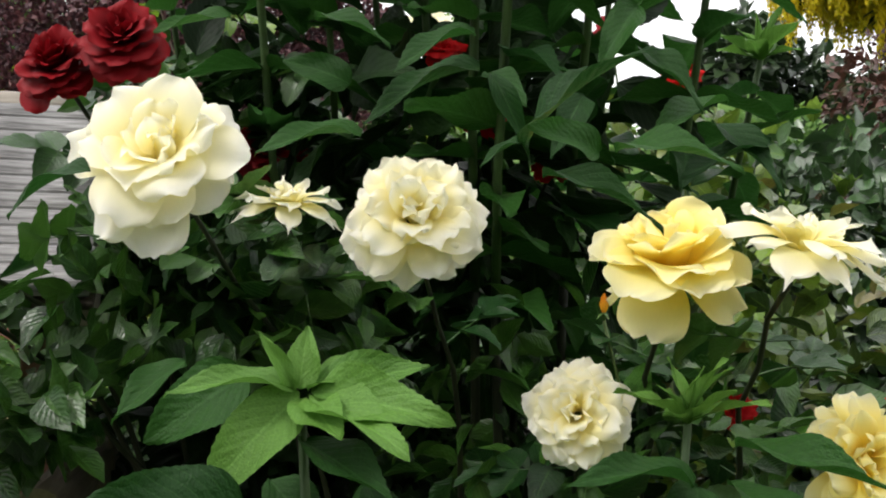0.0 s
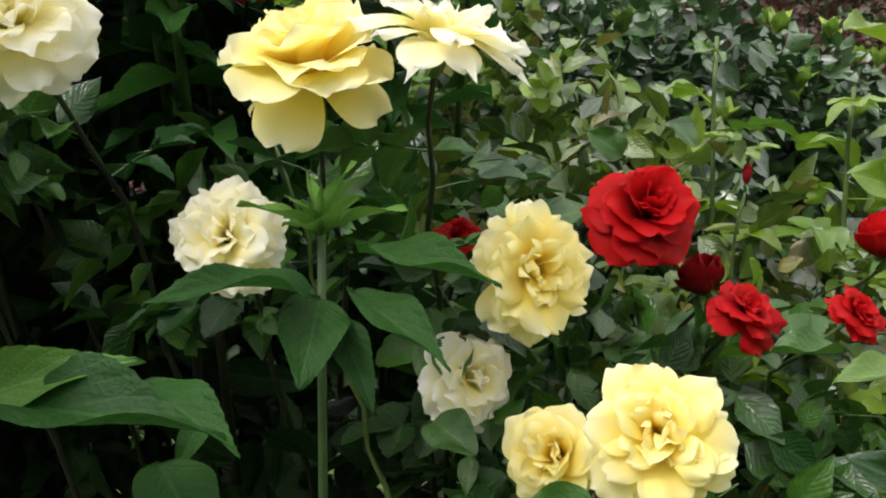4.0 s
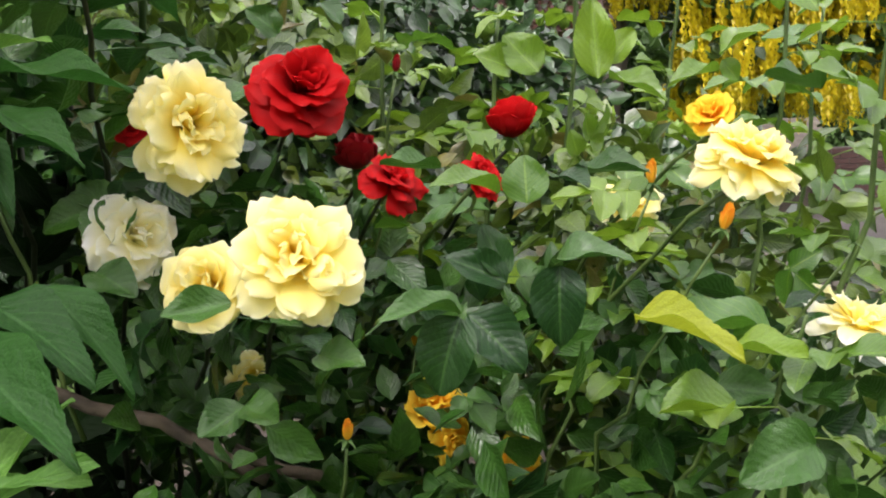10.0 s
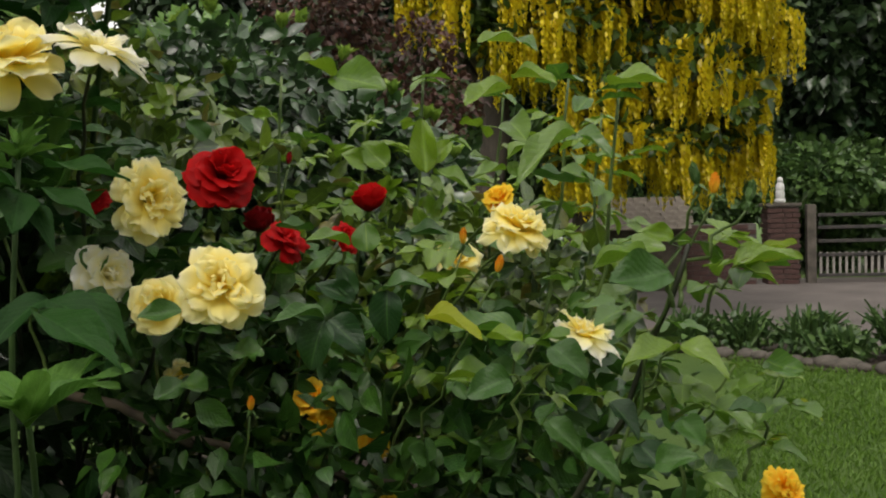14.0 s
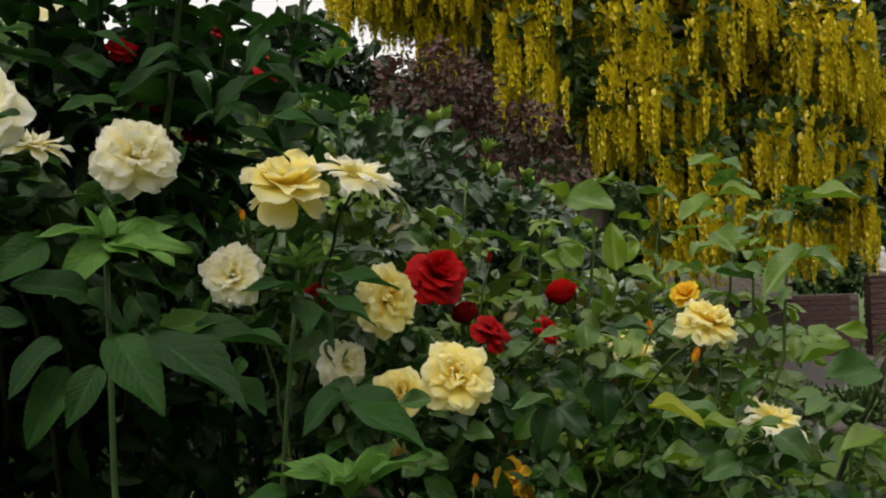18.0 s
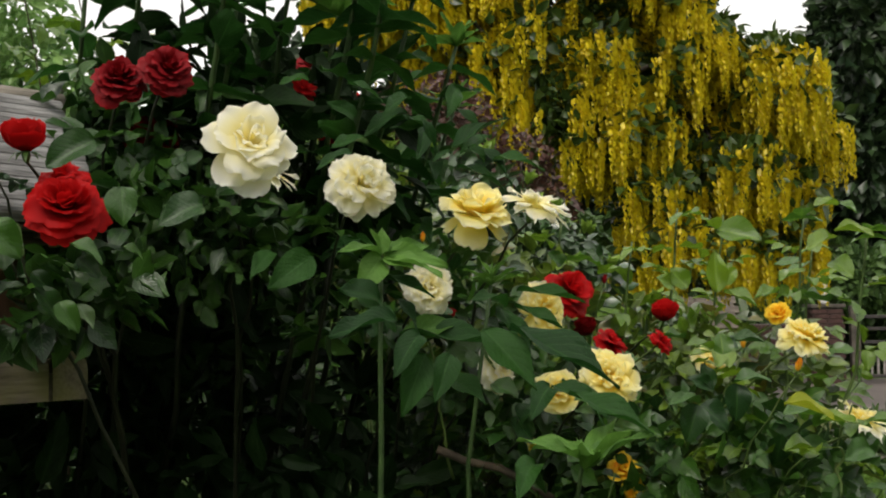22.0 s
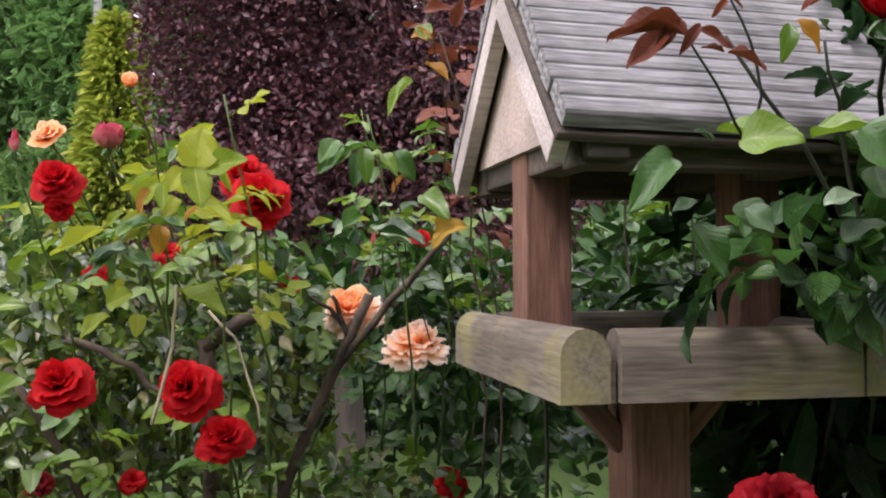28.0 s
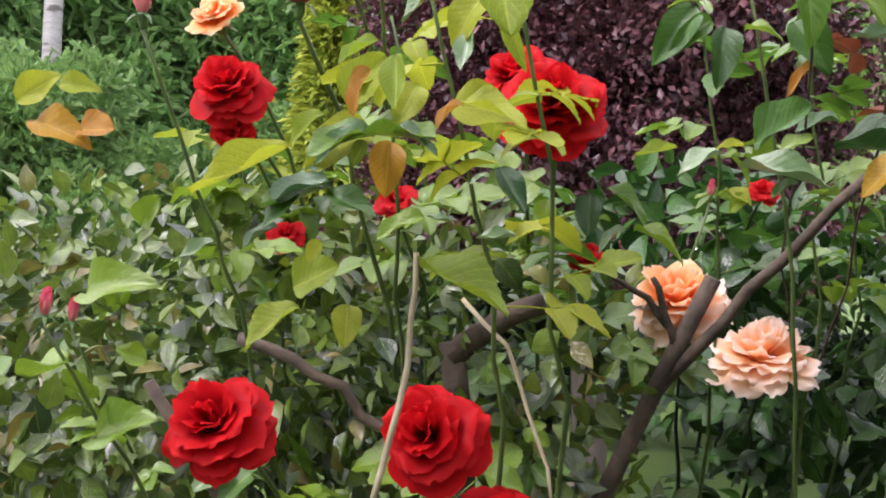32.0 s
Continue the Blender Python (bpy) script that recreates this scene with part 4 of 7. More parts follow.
def bird_table():
    t = thing("bird_table", (-0.666, 1.28, 0), "weathered wooden bird table with a slatted pitched roof", "bird table")
    F = FEEDER

    def box(name, sx, sy, sz, m, mat, label="", bevel=0.004):
        return part(name, box_bm(sx, sy, sz, bevel), mat, t, label, F @ m)

    def roof_box(name, sx, sy, sz, m, mat, label="", bevel=0.004):
        return part(name, box_bm(sx, sy, sz, bevel), mat, t, label, R @ m)

    box("pole", 1.12, 0.085, 0.085, pose(0, 0, 0.56, 0, 90, 0), M_POST, "square brown pole", 0.008)
    for s in (0, 180):
        box("bracket", 0.1, 0.028, 0.03, pose(0, 0, 0, 0, 0, s) @ pose(0.07, 0, 1.075, 0, -48, 0), M_POST, "slanting brace under the tray")
    box("foot", 0.5, 0.06, 0.06, pose(0, 0, 0.06), M_POST)
    box("foot", 0.06, 0.5, 0.06, pose(0, 0, 0.06), M_POST)
    box("tray_floor", 0.36, 0.44, 0.018, pose(0, 0, 1.139), M_TRAY)
    # rails: the two long ones cover the ends of the short ones
    for s in (-1, 1):
        part("tray_rail", half_round_bm(0.51, 0.056, 0.08), M_TRAY, t, "mossy rounded rail of the tray", F @ pose(s * 0.18, 0, 1.128, 0, 0, 90))
        part("tray_rail", half_round_bm(0.285, 0.05, 0.078), M_TRAY, t, "rounded rail of the tray", F @ pose(0, s * 0.238, 1.129))
        box("end_block", 0.02, 0.03, 0.045, pose(s * 0.155, -0.238, 1.15), M_SHED, "", 0.002)
        box("roof_post", 0.29, 0.066, 0.062, pose(s * 0.148, 0, 1.29, 0, 90, 0), M_POST, "brown post carrying the roof")
        # Beams and plates get darker wood than the posts to imitate roof shade.
        box("tie_beam", 0.05, 0.5, 0.05, pose(s * 0.15, 0, 1.415), M_SHED, "dark beam under the gable, deepened for roof shade")
        box("plate", 0.36, 0.05, 0.055, pose(0, s * 0.205, 1.41), M_SHED)
    R = F @ pose(0.012, 0, 1.432) @ pose(0, 0, 0, 0, 1.2, 0) @ pose(0, 0, -1.42)
    # gables
    for s in (-1, 1):
        bm = bmesh.new()
        tri = [(-0.2, 1.405), (0.2, 1.405), (0.0, 1.61)]
        a = [bm.verts.new((s * 0.182, y, z)) for y, z in tri]
        b = [bm.verts.new((s * 0.196, y, z)) for y, z in tri]
        bm.faces.new(a), bm.faces.new(b)
        for i in range(3):
            bm.faces.new((a[i], a[(i + 1) % 3], b[(i + 1) % 3], b[i]))
        bmesh.ops.recalc_face_normals(bm, faces=bm.faces[:])
        part("gable_board", bm, M_GABLE, t, "pale triangular gable board", R)
        for q in (-1, 1):
            ang = math.degrees(math.atan2(0.238, 0.25)) * -q
            roof_box("bargeboard", 0.02, 0.325, 0.045, pose(s * 0.214, q * 0.124, 1.497, ang, 0, 0), M_BARGE, "pale board along the gable edge", 0.002)
    # slopes of lapped rounded boards
    slope = math.degrees(math.atan2(0.238, 0.25))
    me = None
    for q in (-1, 1):
        side = roof_box("roof_slope", 0.45, 0.35, 0.012, pose(0, q * 0.134, 1.513, -q * slope, 0, 0), M_SHED, "")
        for i in range(11):
            k = (i + 0.5) / 11
            if me is None:
                bm = half_round_bm(0.442, 0.033, 0.024, 6)
                me = bpy.data.meshes.new("roof_board")
                bm.to_mesh(me)
                bm.free()
                me.materials.append(M_ROOFWOOD)
            put("roof_board", me, side, R @ pose(rnd.uniform(-0.003, 0.003), q * (0.016 + 0.25 * k), 1.641 - 0.238 * k, -q * slope + q * 4, 0, 0))
    v, f = tube_data([(-0.235, 0, 1.648), (0, 0, 1.648), (0.235, 0, 1.648)], 0.027, 0.027, 14)
    put("ridge_pole", mesh_of("ridge_pole", v, f, M_RIDGE), t, R, "round weathered ridge pole")


bird_table()

# ---- rose plants ----
def rose_plant(name, base, label):
    return thing(name, base, label, "rose bush")


def cane(plant, head, foot, bow=(0, 0, 0), r=0.005, mat=None, leaves=5, size=0.042, leafmat=None, seed=0, low=0.35, high=0.9):
    """A cane from the ground to a flower, with compound leaves on its upper part, bare in the hollow by the bird table."""
    pts = curve(foot, head, bow, 10, 0.011, str(head) + str(seed))
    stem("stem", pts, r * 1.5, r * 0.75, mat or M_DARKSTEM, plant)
    g = random.Random(f"{head}{seed}")
    for i in range(leaves):
        t = low + (high - low) * (i + g.random() * 0.6) / max(1, leaves)
        k = t * 10
        p = pts[min(10, int(k))].lerp(pts[min(10, int(k) + 1)], k - int(k))
        if in_hollow(p) or (-0.44 < p.x < 0.02 and p.y < 1.35 and p.z < 1.33):
            continue
        a = i * 2.4 + g.uniform(-0.4, 0.4)
        along = Vector((math.cos(a), math.sin(a), g.uniform(-0.1, 0.5)))
        leaf(plant, p, along, Vector((g.gauss(0, 0.3), g.gauss(0, 0.3) - 0.3, 1)), size * g.uniform(0.8, 1.15), leafmat or M_LEAF)


def bloom(plant, place, facing, size, mat, style="double", foot=None, leafmat=None, label="", inner=None, leaves=5, bow=(0, 0.04, 0.12), stemmat=None):
    """A flower on its own cane."""
    if inner is None and style != "starry":
        inner = {"cream_petal": M_HEART, "pale_yellow_petal": M_DEEP}.get(mat.name)
    rose(plant, place, facing, size, mat, style, label, 0, inner)
    d = Vector(facing).normalized()
    base = plant.location
    if foot is None:
        foot = (base.x + (place[0] - base.x) * 0.8, max(base.y, place[1] + 0.55), place[2] - 0.8)
    cane(plant, Vector(place) - d * size * 0.3, foot, bow, 0.003, stemmat or (M_STEM if leafmat is M_YOUNG else None), leaves, 0.05, leafmat, 0, 0.5)


def bud_on(plant, place, facing, size, mat, foot=None, leaves=2, leafmat=None, label=""):
    bud(plant, place, facing, size, mat, label)
    base = plant.location
    d = Vector(facing).normalized()
    if foot is None:
        foot = (base.x + (place[0] - base.x) * 0.7, base.y + (place[1] - base.y) * 0.5 + 0.08, place[2] - 0.45)
    cane(plant, Vector(place) - d * size * 0.3, foot, (0, 0.02, 0), 0.0021, M_STEM, leaves, 0.045, leafmat, 0, 0.4)


def in_hollow(p):
    """The dark open hollow under the climbing stems between the bird table and the yellow roses."""
    return -0.5 < p.x < 0.3 and p.y < 1.4 and p.z < 1.2


def fill(plant, blobs, n_obj, n_join, seed, size, mat, mats, shell=0.45, templates=None):
    """Leaves on the bush's skin as parts, and the many inside it in one mesh."""
    for m in leaf_mats(blobs, n_obj, seed, size, 0.88):
        if in_hollow(m.translation):
            continue
        put("leaf", leaf_mesh("compound", mat, rnd.randrange(6)), plant, m)
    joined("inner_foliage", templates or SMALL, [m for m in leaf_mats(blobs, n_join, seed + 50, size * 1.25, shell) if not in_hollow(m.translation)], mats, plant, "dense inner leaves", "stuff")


yellow = rose_plant("yellow_rose_bush", (0.5, 0.95, 0.03), "rose bush with large pale yellow and cream blooms")
bloom(yellow, (-0.226, 0.775, 1.526), (-0.05, -0.85, 0.48), 0.155, M_CREAM, "open")
bloom(yellow, (-0.026, 0.815, 1.476), (0.08, -0.9, 0.36), 0.13, M_CREAM, "double")
bloom(yellow, (0.183, 0.812, 1.437), (-0.05, -0.5, 0.86), 0.138, M_YELLOW, "goblet")
bloom(yellow, (0.28, 0.775, 1.455), (0.2, -0.28, 0.95), 0.13, M_CREAM, "starry")
bloom(yellow, (-0.15, 0.94, 1.505), (0.1, -0.3, 0.9), 0.1, M_CREAM, "starry")
bloom(yellow, (0.108, 0.85, 1.307), (-0.25, -0.92, 0.2), 0.103, M_CREAM)
bloom(yellow, (0.362, 0.865, 1.262), (0.3, -0.93, 0.2), 0.128, M_YELLOW)
bloom(yellow, (0.42, 0.75, 1.147), (-0.22, -0.85, 0.45), 0.13, M_YELLOW)
bloom(yellow, (0.355, 0.82, 1.117), (-0.45, -0.6, 0.3), 0.1, M_DEEP, "cup", None, None, "", M_DEEP)
bloom(yellow, (0.318, 0.945, 1.157), (0.4, -0.88, 0.2), 0.104, M_CREAM, "open")
bloom(yellow, (0.847, 0.684, 1.212), (0.1, -0.55, 0.83), 0.115, M_YELLOW, "double", None, M_YOUNG)
bloom(yellow, (0.875, 0.782, 1.25), (-0.7, -0.2, 0.7), 0.065, M_GOLD, "cup", None, M_YOUNG)
bloom(yellow, (0.963, 1.056, 1.145), (-0.2, -0.7, 0.5), 0.1, M_YELLOW, "loose", None, M_YOUNG)
bloom(yellow, (0.912, 0.62, 1.058), (0.1, -0.3, 0.95), 0.11, M_CREAM, "starry", None, M_YOUNG, "", M_YELLOW)
bloom(yellow, (1.162, 0.476, 0.82), (0.1, -0.8, 0.55), 0.08, M_GOLD, "double", (0.95, 0.8, 0.1), M_YOUNG)
bloom(yellow, (0.634, 0.99, 0.93), (-0.3, -0.5, 0.8), 0.085, M_GOLD, "cup", None, None, "", None, 2)
bloom(yellow, (0.65, 0.967, 0.892), (0.1, -0.8, -0.1), 0.065, M_GOLD, "loose", None, None, "", None, 2)
bloom(yellow, (0.435, 1.03, 0.98), (0.3, -0.6, -0.2), 0.06, M_DEEP, "loose", None, None, "", None, 2)
bloom(yellow, (0.751, 0.993, 0.843), (0.3, -0.6, 0.3), 0.075, M_GOLD, "loose", None, None, "", None, 2)
bloom(yellow, (0.71, 0.88, 0.765), (0.1, -0.6, -0.3), 0.075, M_GOLD, "cup", None, None, "", None, 2)
bloom(yellow, (0.486, 0.654, 0.803), (0.0, -0.7, 0.6), 0.05, M_GOLD, "cup", None, None, "", None, 2)
bud_on(yellow, (0.792, 0.667, 1.144), (0.2, -0.2, 1), 0.03, M_ORANGE, None, 2, M_YOUNG)
bud_on(yellow, (0.852, 0.857, 1.178), (0, -0.1, 1), 0.032, M_ORANGE, None, 2, M_YOUNG)
bud_on(yellow, (0.473, 0.814, 0.962), (0.05, -0.2, 1), 0.026, M_ORANGE)
bud_on(yellow, (1.18, 0.734, 0.935), (0, -0.2, 1), 0.024, M_ORANGE)
bud_on(yellow, (0.798, 0.876, 0.841), (0, -0.2, 1), 0.022, M_ORANGE)
bud_on(yellow, (0.829, 0.285, 1.245), (0, -0.1, 1), 0.028, M_ORANGE, (0.78, 0.42, 0.85), 2, M_YOUNG)
bud_on(yellow, (0.80, 0.28, 1.255), (-0.3, 0, 1), 0.03, M_SEPAL, (0.8, 0.32, 1.12), 1, M_YOUNG)
bud_on(yellow, (0.86, 0.265, 1.235), (0.35, 0, 1), 0.03, M_SEPAL, (0.81, 0.32, 1.12), 1, M_YOUNG)
bud_on(yellow, (0.929, 0.4, 0.801), (0.1, -0.3, 1), 0.03, M_GOLD)
bud_on(yellow, (0.968, 0.379, 0.815), (0.4, -0.2, 1), 0.022, M_ORANGE)
bud_on(yellow, (0.88, 0.6, 1.13), (0, -0.1, 1), 0.024, M_SEPAL, None, 1, M_YOUNG)
bud_on(yellow, (0.62, 1.0, 1.0), (0, -0.1, 1), 0.02, M_ORANGE)
bud_on(yellow, (0.15, 0.95, 1.39), (0, -0.1, 1), 0.022, M_ORANGE)
# the tall cane that carries the three upright buds
stem("cane", curve((0.72, 0.55, 0.75), (0.815, 0.31, 1.19), (0.02, 0, -0.03), 10, 0.006, 2), 0.0055, 0.003, M_DARKSTEM, yellow, "thick brown cane")
stem("cane", curve((0.22, 1.03, 1.0), (0.42, 0.92, 0.9), (0, 0, 0.01), 8, 0.01, 3), 0.008, 0.007, M_CANE, yellow, "thick brown cane")
stem("cane", curve((0.4, 0.98, 0.92), (0.78, 0.92, 0.78), (0, 0, -0.02), 8, 0.01, 4), 0.0075, 0.0065, M_CANE, yellow, "thick brown cane")
# thin young shoots on the side of the lawn
cane(yellow, (0.957, 0.303, 1.025), (0.947, 0.357, 0.893), (0, 0.01, 0), 0.002, M_STEM, 4, 0.04, M_YOUNG, 0, 0.25, 1.0)
cane(yellow, (0.847, 0.304, 1.007), (0.844, 0.356, 0.875), (0, 0.01, 0), 0.002, M_STEM, 4, 0.04, M_YOUNG, 1, 0.25, 1.0)
cane(yellow, (0.825, 0.350, 1.067), (0.795, 0.418, 0.947), (0, 0.01, 0), 0.002, M_STEM, 4, 0.04, M_YOUNG, 2, 0.25, 1.0)
cane(yellow, (0.944, 0.332, 1.171), (0.919, 0.403, 1.086), (0, 0.01, 0), 0.002, M_STEM, 4, 0.04, M_YOUNG, 3, 0.25, 1.0)
cane(yellow, (0.716, 0.487, 1.101), (0.729, 0.524, 0.938), (0, 0.01, 0), 0.002, M_STEM, 4, 0.04, M_YOUNG, 4, 0.25, 1.0)
cane(yellow, (0.909, 0.333, 1.043), (0.864, 0.406, 0.898), (0, 0.01, 0), 0.002, M_STEM, 4, 0.04, M_YOUNG, 5, 0.25, 1.0)
YBLOBS = [(0.2, 1.12, 1.15, 0.28, 0.17, 0.27), (0.45, 1.08, 0.95, 0.35, 0.24, 0.25), (0.75, 0.98, 0.8, 0.4, 0.3, 0.3), (0.95, 0.78, 0.75, 0.26, 0.26, 0.3), (0.55, 0.95, 0.5, 0.5, 0.35, 0.35), (0.95, 0.7, 0.45, 0.35, 0.35, 0.35)]
fill(yellow, YBLOBS, 230, 4600, 40, 0.046, M_LEAF, M_LEAFS)

red = rose_plant("red_rose_bush", (0.6, 1.15, 0.03), "rose bush with velvety deep red blooms")
bloom(red, (0.498, 0.976, 1.3), (0.1, -0.8, 0.58), 0.12, M_RED, "ball")
bloom(red, (0.589, 0.955, 1.197), (0.3, -0.55, 0.6), 0.085, M_RED, "loose")
bloom(red, (0.741, 0.974, 1.25), (0.0, -0.25, 0.95), 0.095, M_RED, "tight")
bloom(red, (0.568, 1.02, 1.22), (-0.2, -0.2, 0.95), 0.085, M_DARKRED, "tight")
bloom(red, (0.664, 0.89, 1.2), (0.3, -0.6, 0.6), 0.062, M_RED, "loose", None, M_YOUNG)
bloom(red, (0.35, 1.229, 1.27), (-0.3, -0.6, 0.6), 0.06, M_RED, "loose")
bloom(red, (0.486, 1.99, 1.875), (0.1, -0.6, 0.7), 0.11, M_RED, "loose", (0.55, 1.9, 0.1), M_YOUNG)
bloom(red, (0.47, 2.0, 1.8), (0.1, -0.7, 0.3), 0.08, M_RED, "loose", (0.55, 1.9, 0.1), M_YOUNG)
bloom(red, (0.36, 2.05, 1.98), (0.1, -0.6, 0.7), 0.09, M_DARKRED, "double", (0.5, 1.9, 0.1), M_YOUNG)
bud_on(red, (0.62, 1.02, 1.315), (0.1, -0.1, 1), 0.024, M_DARKRED)
RBLOBS = [(0.42, 2.0, 1.62, 0.22, 0.14, 0.2), (0.62, 2.0, 1.45, 0.2, 0.14, 0.2), (0.95, 1.3, 1.05, 0.38, 0.28, 0.22), (1.2, 1.2, 0.95, 0.28, 0.3, 0.3), (0.6, 1.4, 1.2, 0.3, 0.2, 0.25), (0.8, 1.4, 0.6, 0.5, 0.35, 0.4)]
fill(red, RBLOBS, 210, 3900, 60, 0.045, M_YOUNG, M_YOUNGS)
# upright young shoots standing above the bush
for x, y, z, s in ((0.95, 1.15, 1.5, 0), (1.12, 0.92, 1.47, 1), (1.05, 0.7, 1.42, 2), (0.72, 1.3, 1.5, 3), (1.3, 1.05, 1.42, 4), (0.85, 1.2, 1.42, 5), (1.2, 1.25, 1.5, 6)):
    cane(red, (x, y, z), (x - 0.08, y + 0.1, 0.7), (0.02, 0, 0), 0.0035, M_STEM, 8, 0.048, M_YOUNG, s, 0.5, 1.0)

feeder_rose = rose_plant("crimson_rose_bush", (-0.25, 1.3, 0.03), "tall rose bush with crimson blooms beside the bird table")
bloom(feeder_rose, (-0.485, 0.80, 1.42), (-0.15, -0.72, 0.64), 0.12, M_RED, "ball", (-0.3, 1.3, 0.95), None, "", None, 3)
bloom(feeder_rose, (-0.48, 0.87, 1.468), (-0.2, -0.5, 0.8), 0.08, M_RED, "loose", (-0.3, 1.3, 0.95), None, "", None, 2)
bloom(feeder_rose, (-0.533, 0.841, 1.512), (-0.1, -0.2, 0.95), 0.1, M_RED, "tight", (-0.3, 1.3, 0.95), None, "", None, 2)
bloom(feeder_rose, (-0.383, 0.97, 1.64), (-0.1, -0.7, 0.5), 0.1, M_DARKRED, "ball")
bloom(feeder_rose, (-0.31, 0.95, 1.66), (0.1, -0.7, 0.5), 0.1, M_DARKRED, "ball")
bloom(feeder_rose, (-0.24, 1.34, 1.612), (0.1, -0.8, 0.3), 0.13, M_DARKRED, "ball")
bloom(feeder_rose, (-0.779, 1.435, 1.71), (0.1, -0.6, 0.7), 0.11, M_RED, "ball", (-0.75, 1.6, 0.05))
bloom(feeder_rose, (-0.598, 0.95, 1.03), (0.1, -0.7, 0.6), 0.1, M_DARKRED, "ball")
bloom(feeder_rose, (0.05, 1.15, 1.62), (0.1, -0.6, 0.6), 0.06, M_RED, "loose")
bloom(feeder_rose, (0.13, 1.2, 1.57), (0.1, -0.6, 0.6), 0.055, M_RED, "loose")
bloom(feeder_rose, (0.0, 1.15, 1.7), (0.1, -0.6, 0.6), 0.06, M_RED, "loose")
FBLOBS = [(-0.52, 0.98, 1.28, 0.14, 0.06, 0.06), (-0.42, 0.96, 1.3, 0.1, 0.06, 0.06), (-0.25, 1.05, 1.42, 0.2, 0.12, 0.1), (-0.1, 1.55, 1.4, 0.3, 0.15, 0.3), (-0.3, 1.3, 1.55, 0.2, 0.15, 0.2)]
fill(feeder_rose, FBLOBS, 130, 1500, 70, 0.042, M_LEAF, M_LEAFS)
stem("cane", curve((-0.3, 1.1, 0.9), (-0.66, 0.92, 1.5), (0, 0, 0.05), 8, 0.01, 6), 0.004, 0.002, M_DARKSTEM, feeder_rose)
stem("cane", curve((-0.48, 1.0, 1.2), (-0.57, 0.9, 1.49), (0, 0, 0.02), 8, 0.006, 7), 0.003, 0.0015, M_DARKSTEM, feeder_rose)
for x, y, z, s in ((-0.55, 1.85, 2.0, 0), (-0.45, 1.8, 2.05, 1), (-0.35, 1.6, 1.95, 2), (-0.7, 1.75, 1.9, 3)):
    cane(feeder_rose, (x, y, z), (x + 0.16, y + 0.3, 0.8), (0.04, 0, 0), 0.0019, M_CANE, 10, 0.05, M_YOUNG, s, 0.5, 1.0)
for x, y, z, s in ((-0.95, 1.7, 1.7, 0), (-0.98, 1.8, 1.78, 1)):
    cane(feeder_rose, (x, y, z), (x + 0.12, y + 0.3, 0.8), (0.04, 0, 0), 0.0019, M_CANE, 7, 0.045, M_COPPER, s, 0.6, 1.0)

left_red = rose_plant("scarlet_rose_bush", (-1.55, 1.9, 0.03), "old woody rose bush with scarlet blooms and lime leaves")
bloom(left_red, (-1.272, 1.70, 1.404), (0.1, -0.8, 0.5), 0.125, M_RED, "ball", None, M_YOUNG)
bloom(left_red, (-1.33, 1.85, 1.46), (-0.2, -0.6, 0.6), 0.11, M_RED, "ball", None, M_YOUNG)
bloom(left_red, (-1.663, 1.773, 1.443), (0.1, -0.75, 0.5), 0.105, M_RED, "ball", None, M_YOUNG)
bloom(left_red, (-1.66, 1.78, 1.39), (0.1, -0.8, -0.1), 0.06, M_RED, "loose", None, M_YOUNG)
bloom(left_red, (-1.55, 1.515, 1.095), (0.0, -0.7, 0.65), 0.113, M_RED, "ball", None, M_YOUNG)
bloom(left_red, (-1.375, 1.605, 1.078), (-0.1, -0.88, 0.4), 0.115, M_RED, "ball", None, M_YOUNG)
bloom(left_red, (-1.31, 1.605, 0.995), (0.1, -0.7, 0.65), 0.1, M_RED, "ball", None, M_YOUNG)
bloom(left_red, (-0.93, 2.518, 0.731), (0.1, -0.6, 0.7), 0.1, M_RED, "loose")
bloom(left_red, (-1.45, 1.75, 1.31), (0.1, -0.6, 0.7), 0.055, M_RED, "loose", None, M_YOUNG)
bloom(left_red, (-1.62, 1.85, 1.27), (0.1, -0.6, 0.7), 0.055, M_RED, "loose", None, M_YOUNG)
bloom(left_red, (-1.25, 1.9, 1.25), (0.1, -0.6, 0.7), 0.05, M_RED, "loose", None, M_YOUNG)
bloom(left_red, (-1.66, 1.7, 0.9), (0.1, -0.6, 0.7), 0.06, M_DARKRED, "loose", None, M_YOUNG)
bloom(left_red, (-1.5, 1.72, 0.9), (0.1, -0.6, 0.7), 0.055, M_RED, "loose", None, M_YOUNG)
bloom(left_red, (-1.0, 2.35, 1.36), (0.1, -0.6, 0.7), 0.06, M_RED, "loose")
bloom(left_red, (-1.6, 2.0, 1.67), (0.1, -0.6, 0.7), 0.065, M_APRICOT, "tight", None, M_YOUNG)
bloom(left_red, (-1.471, 1.504, 1.479), (0.1, -0.1, 1), 0.085, M_PINK, "tight", None, M_YOUNG, "", None, 2)
bloom(left_red, (-1.681, 1.777, 1.526), (-0.1, -0.6, 0.6), 0.08, M_APRICOT, "cup", None, M_YOUNG, "faded apricot bloom", None, 2)
bud_on(left_red, (-1.62, 1.5, 1.46), (0, 0, 1), 0.042, M_PINK, None, 2, M_YOUNG)
bud_on(left_red, (-1.68, 1.45, 1.19), (0.1, 0, 1), 0.03, M_PINK, None, 2, M_YOUNG)
bud_on(left_red, (-1.85, 1.75, 1.16), (0.1, 0, 1), 0.036, M_PINK, None, 2, M_YOUNG)
bud_on(left_red, (-1.096, 2.067, 1.331), (0.1, 0, 1), 0.028, M_PINK, None, 2, M_YOUNG)
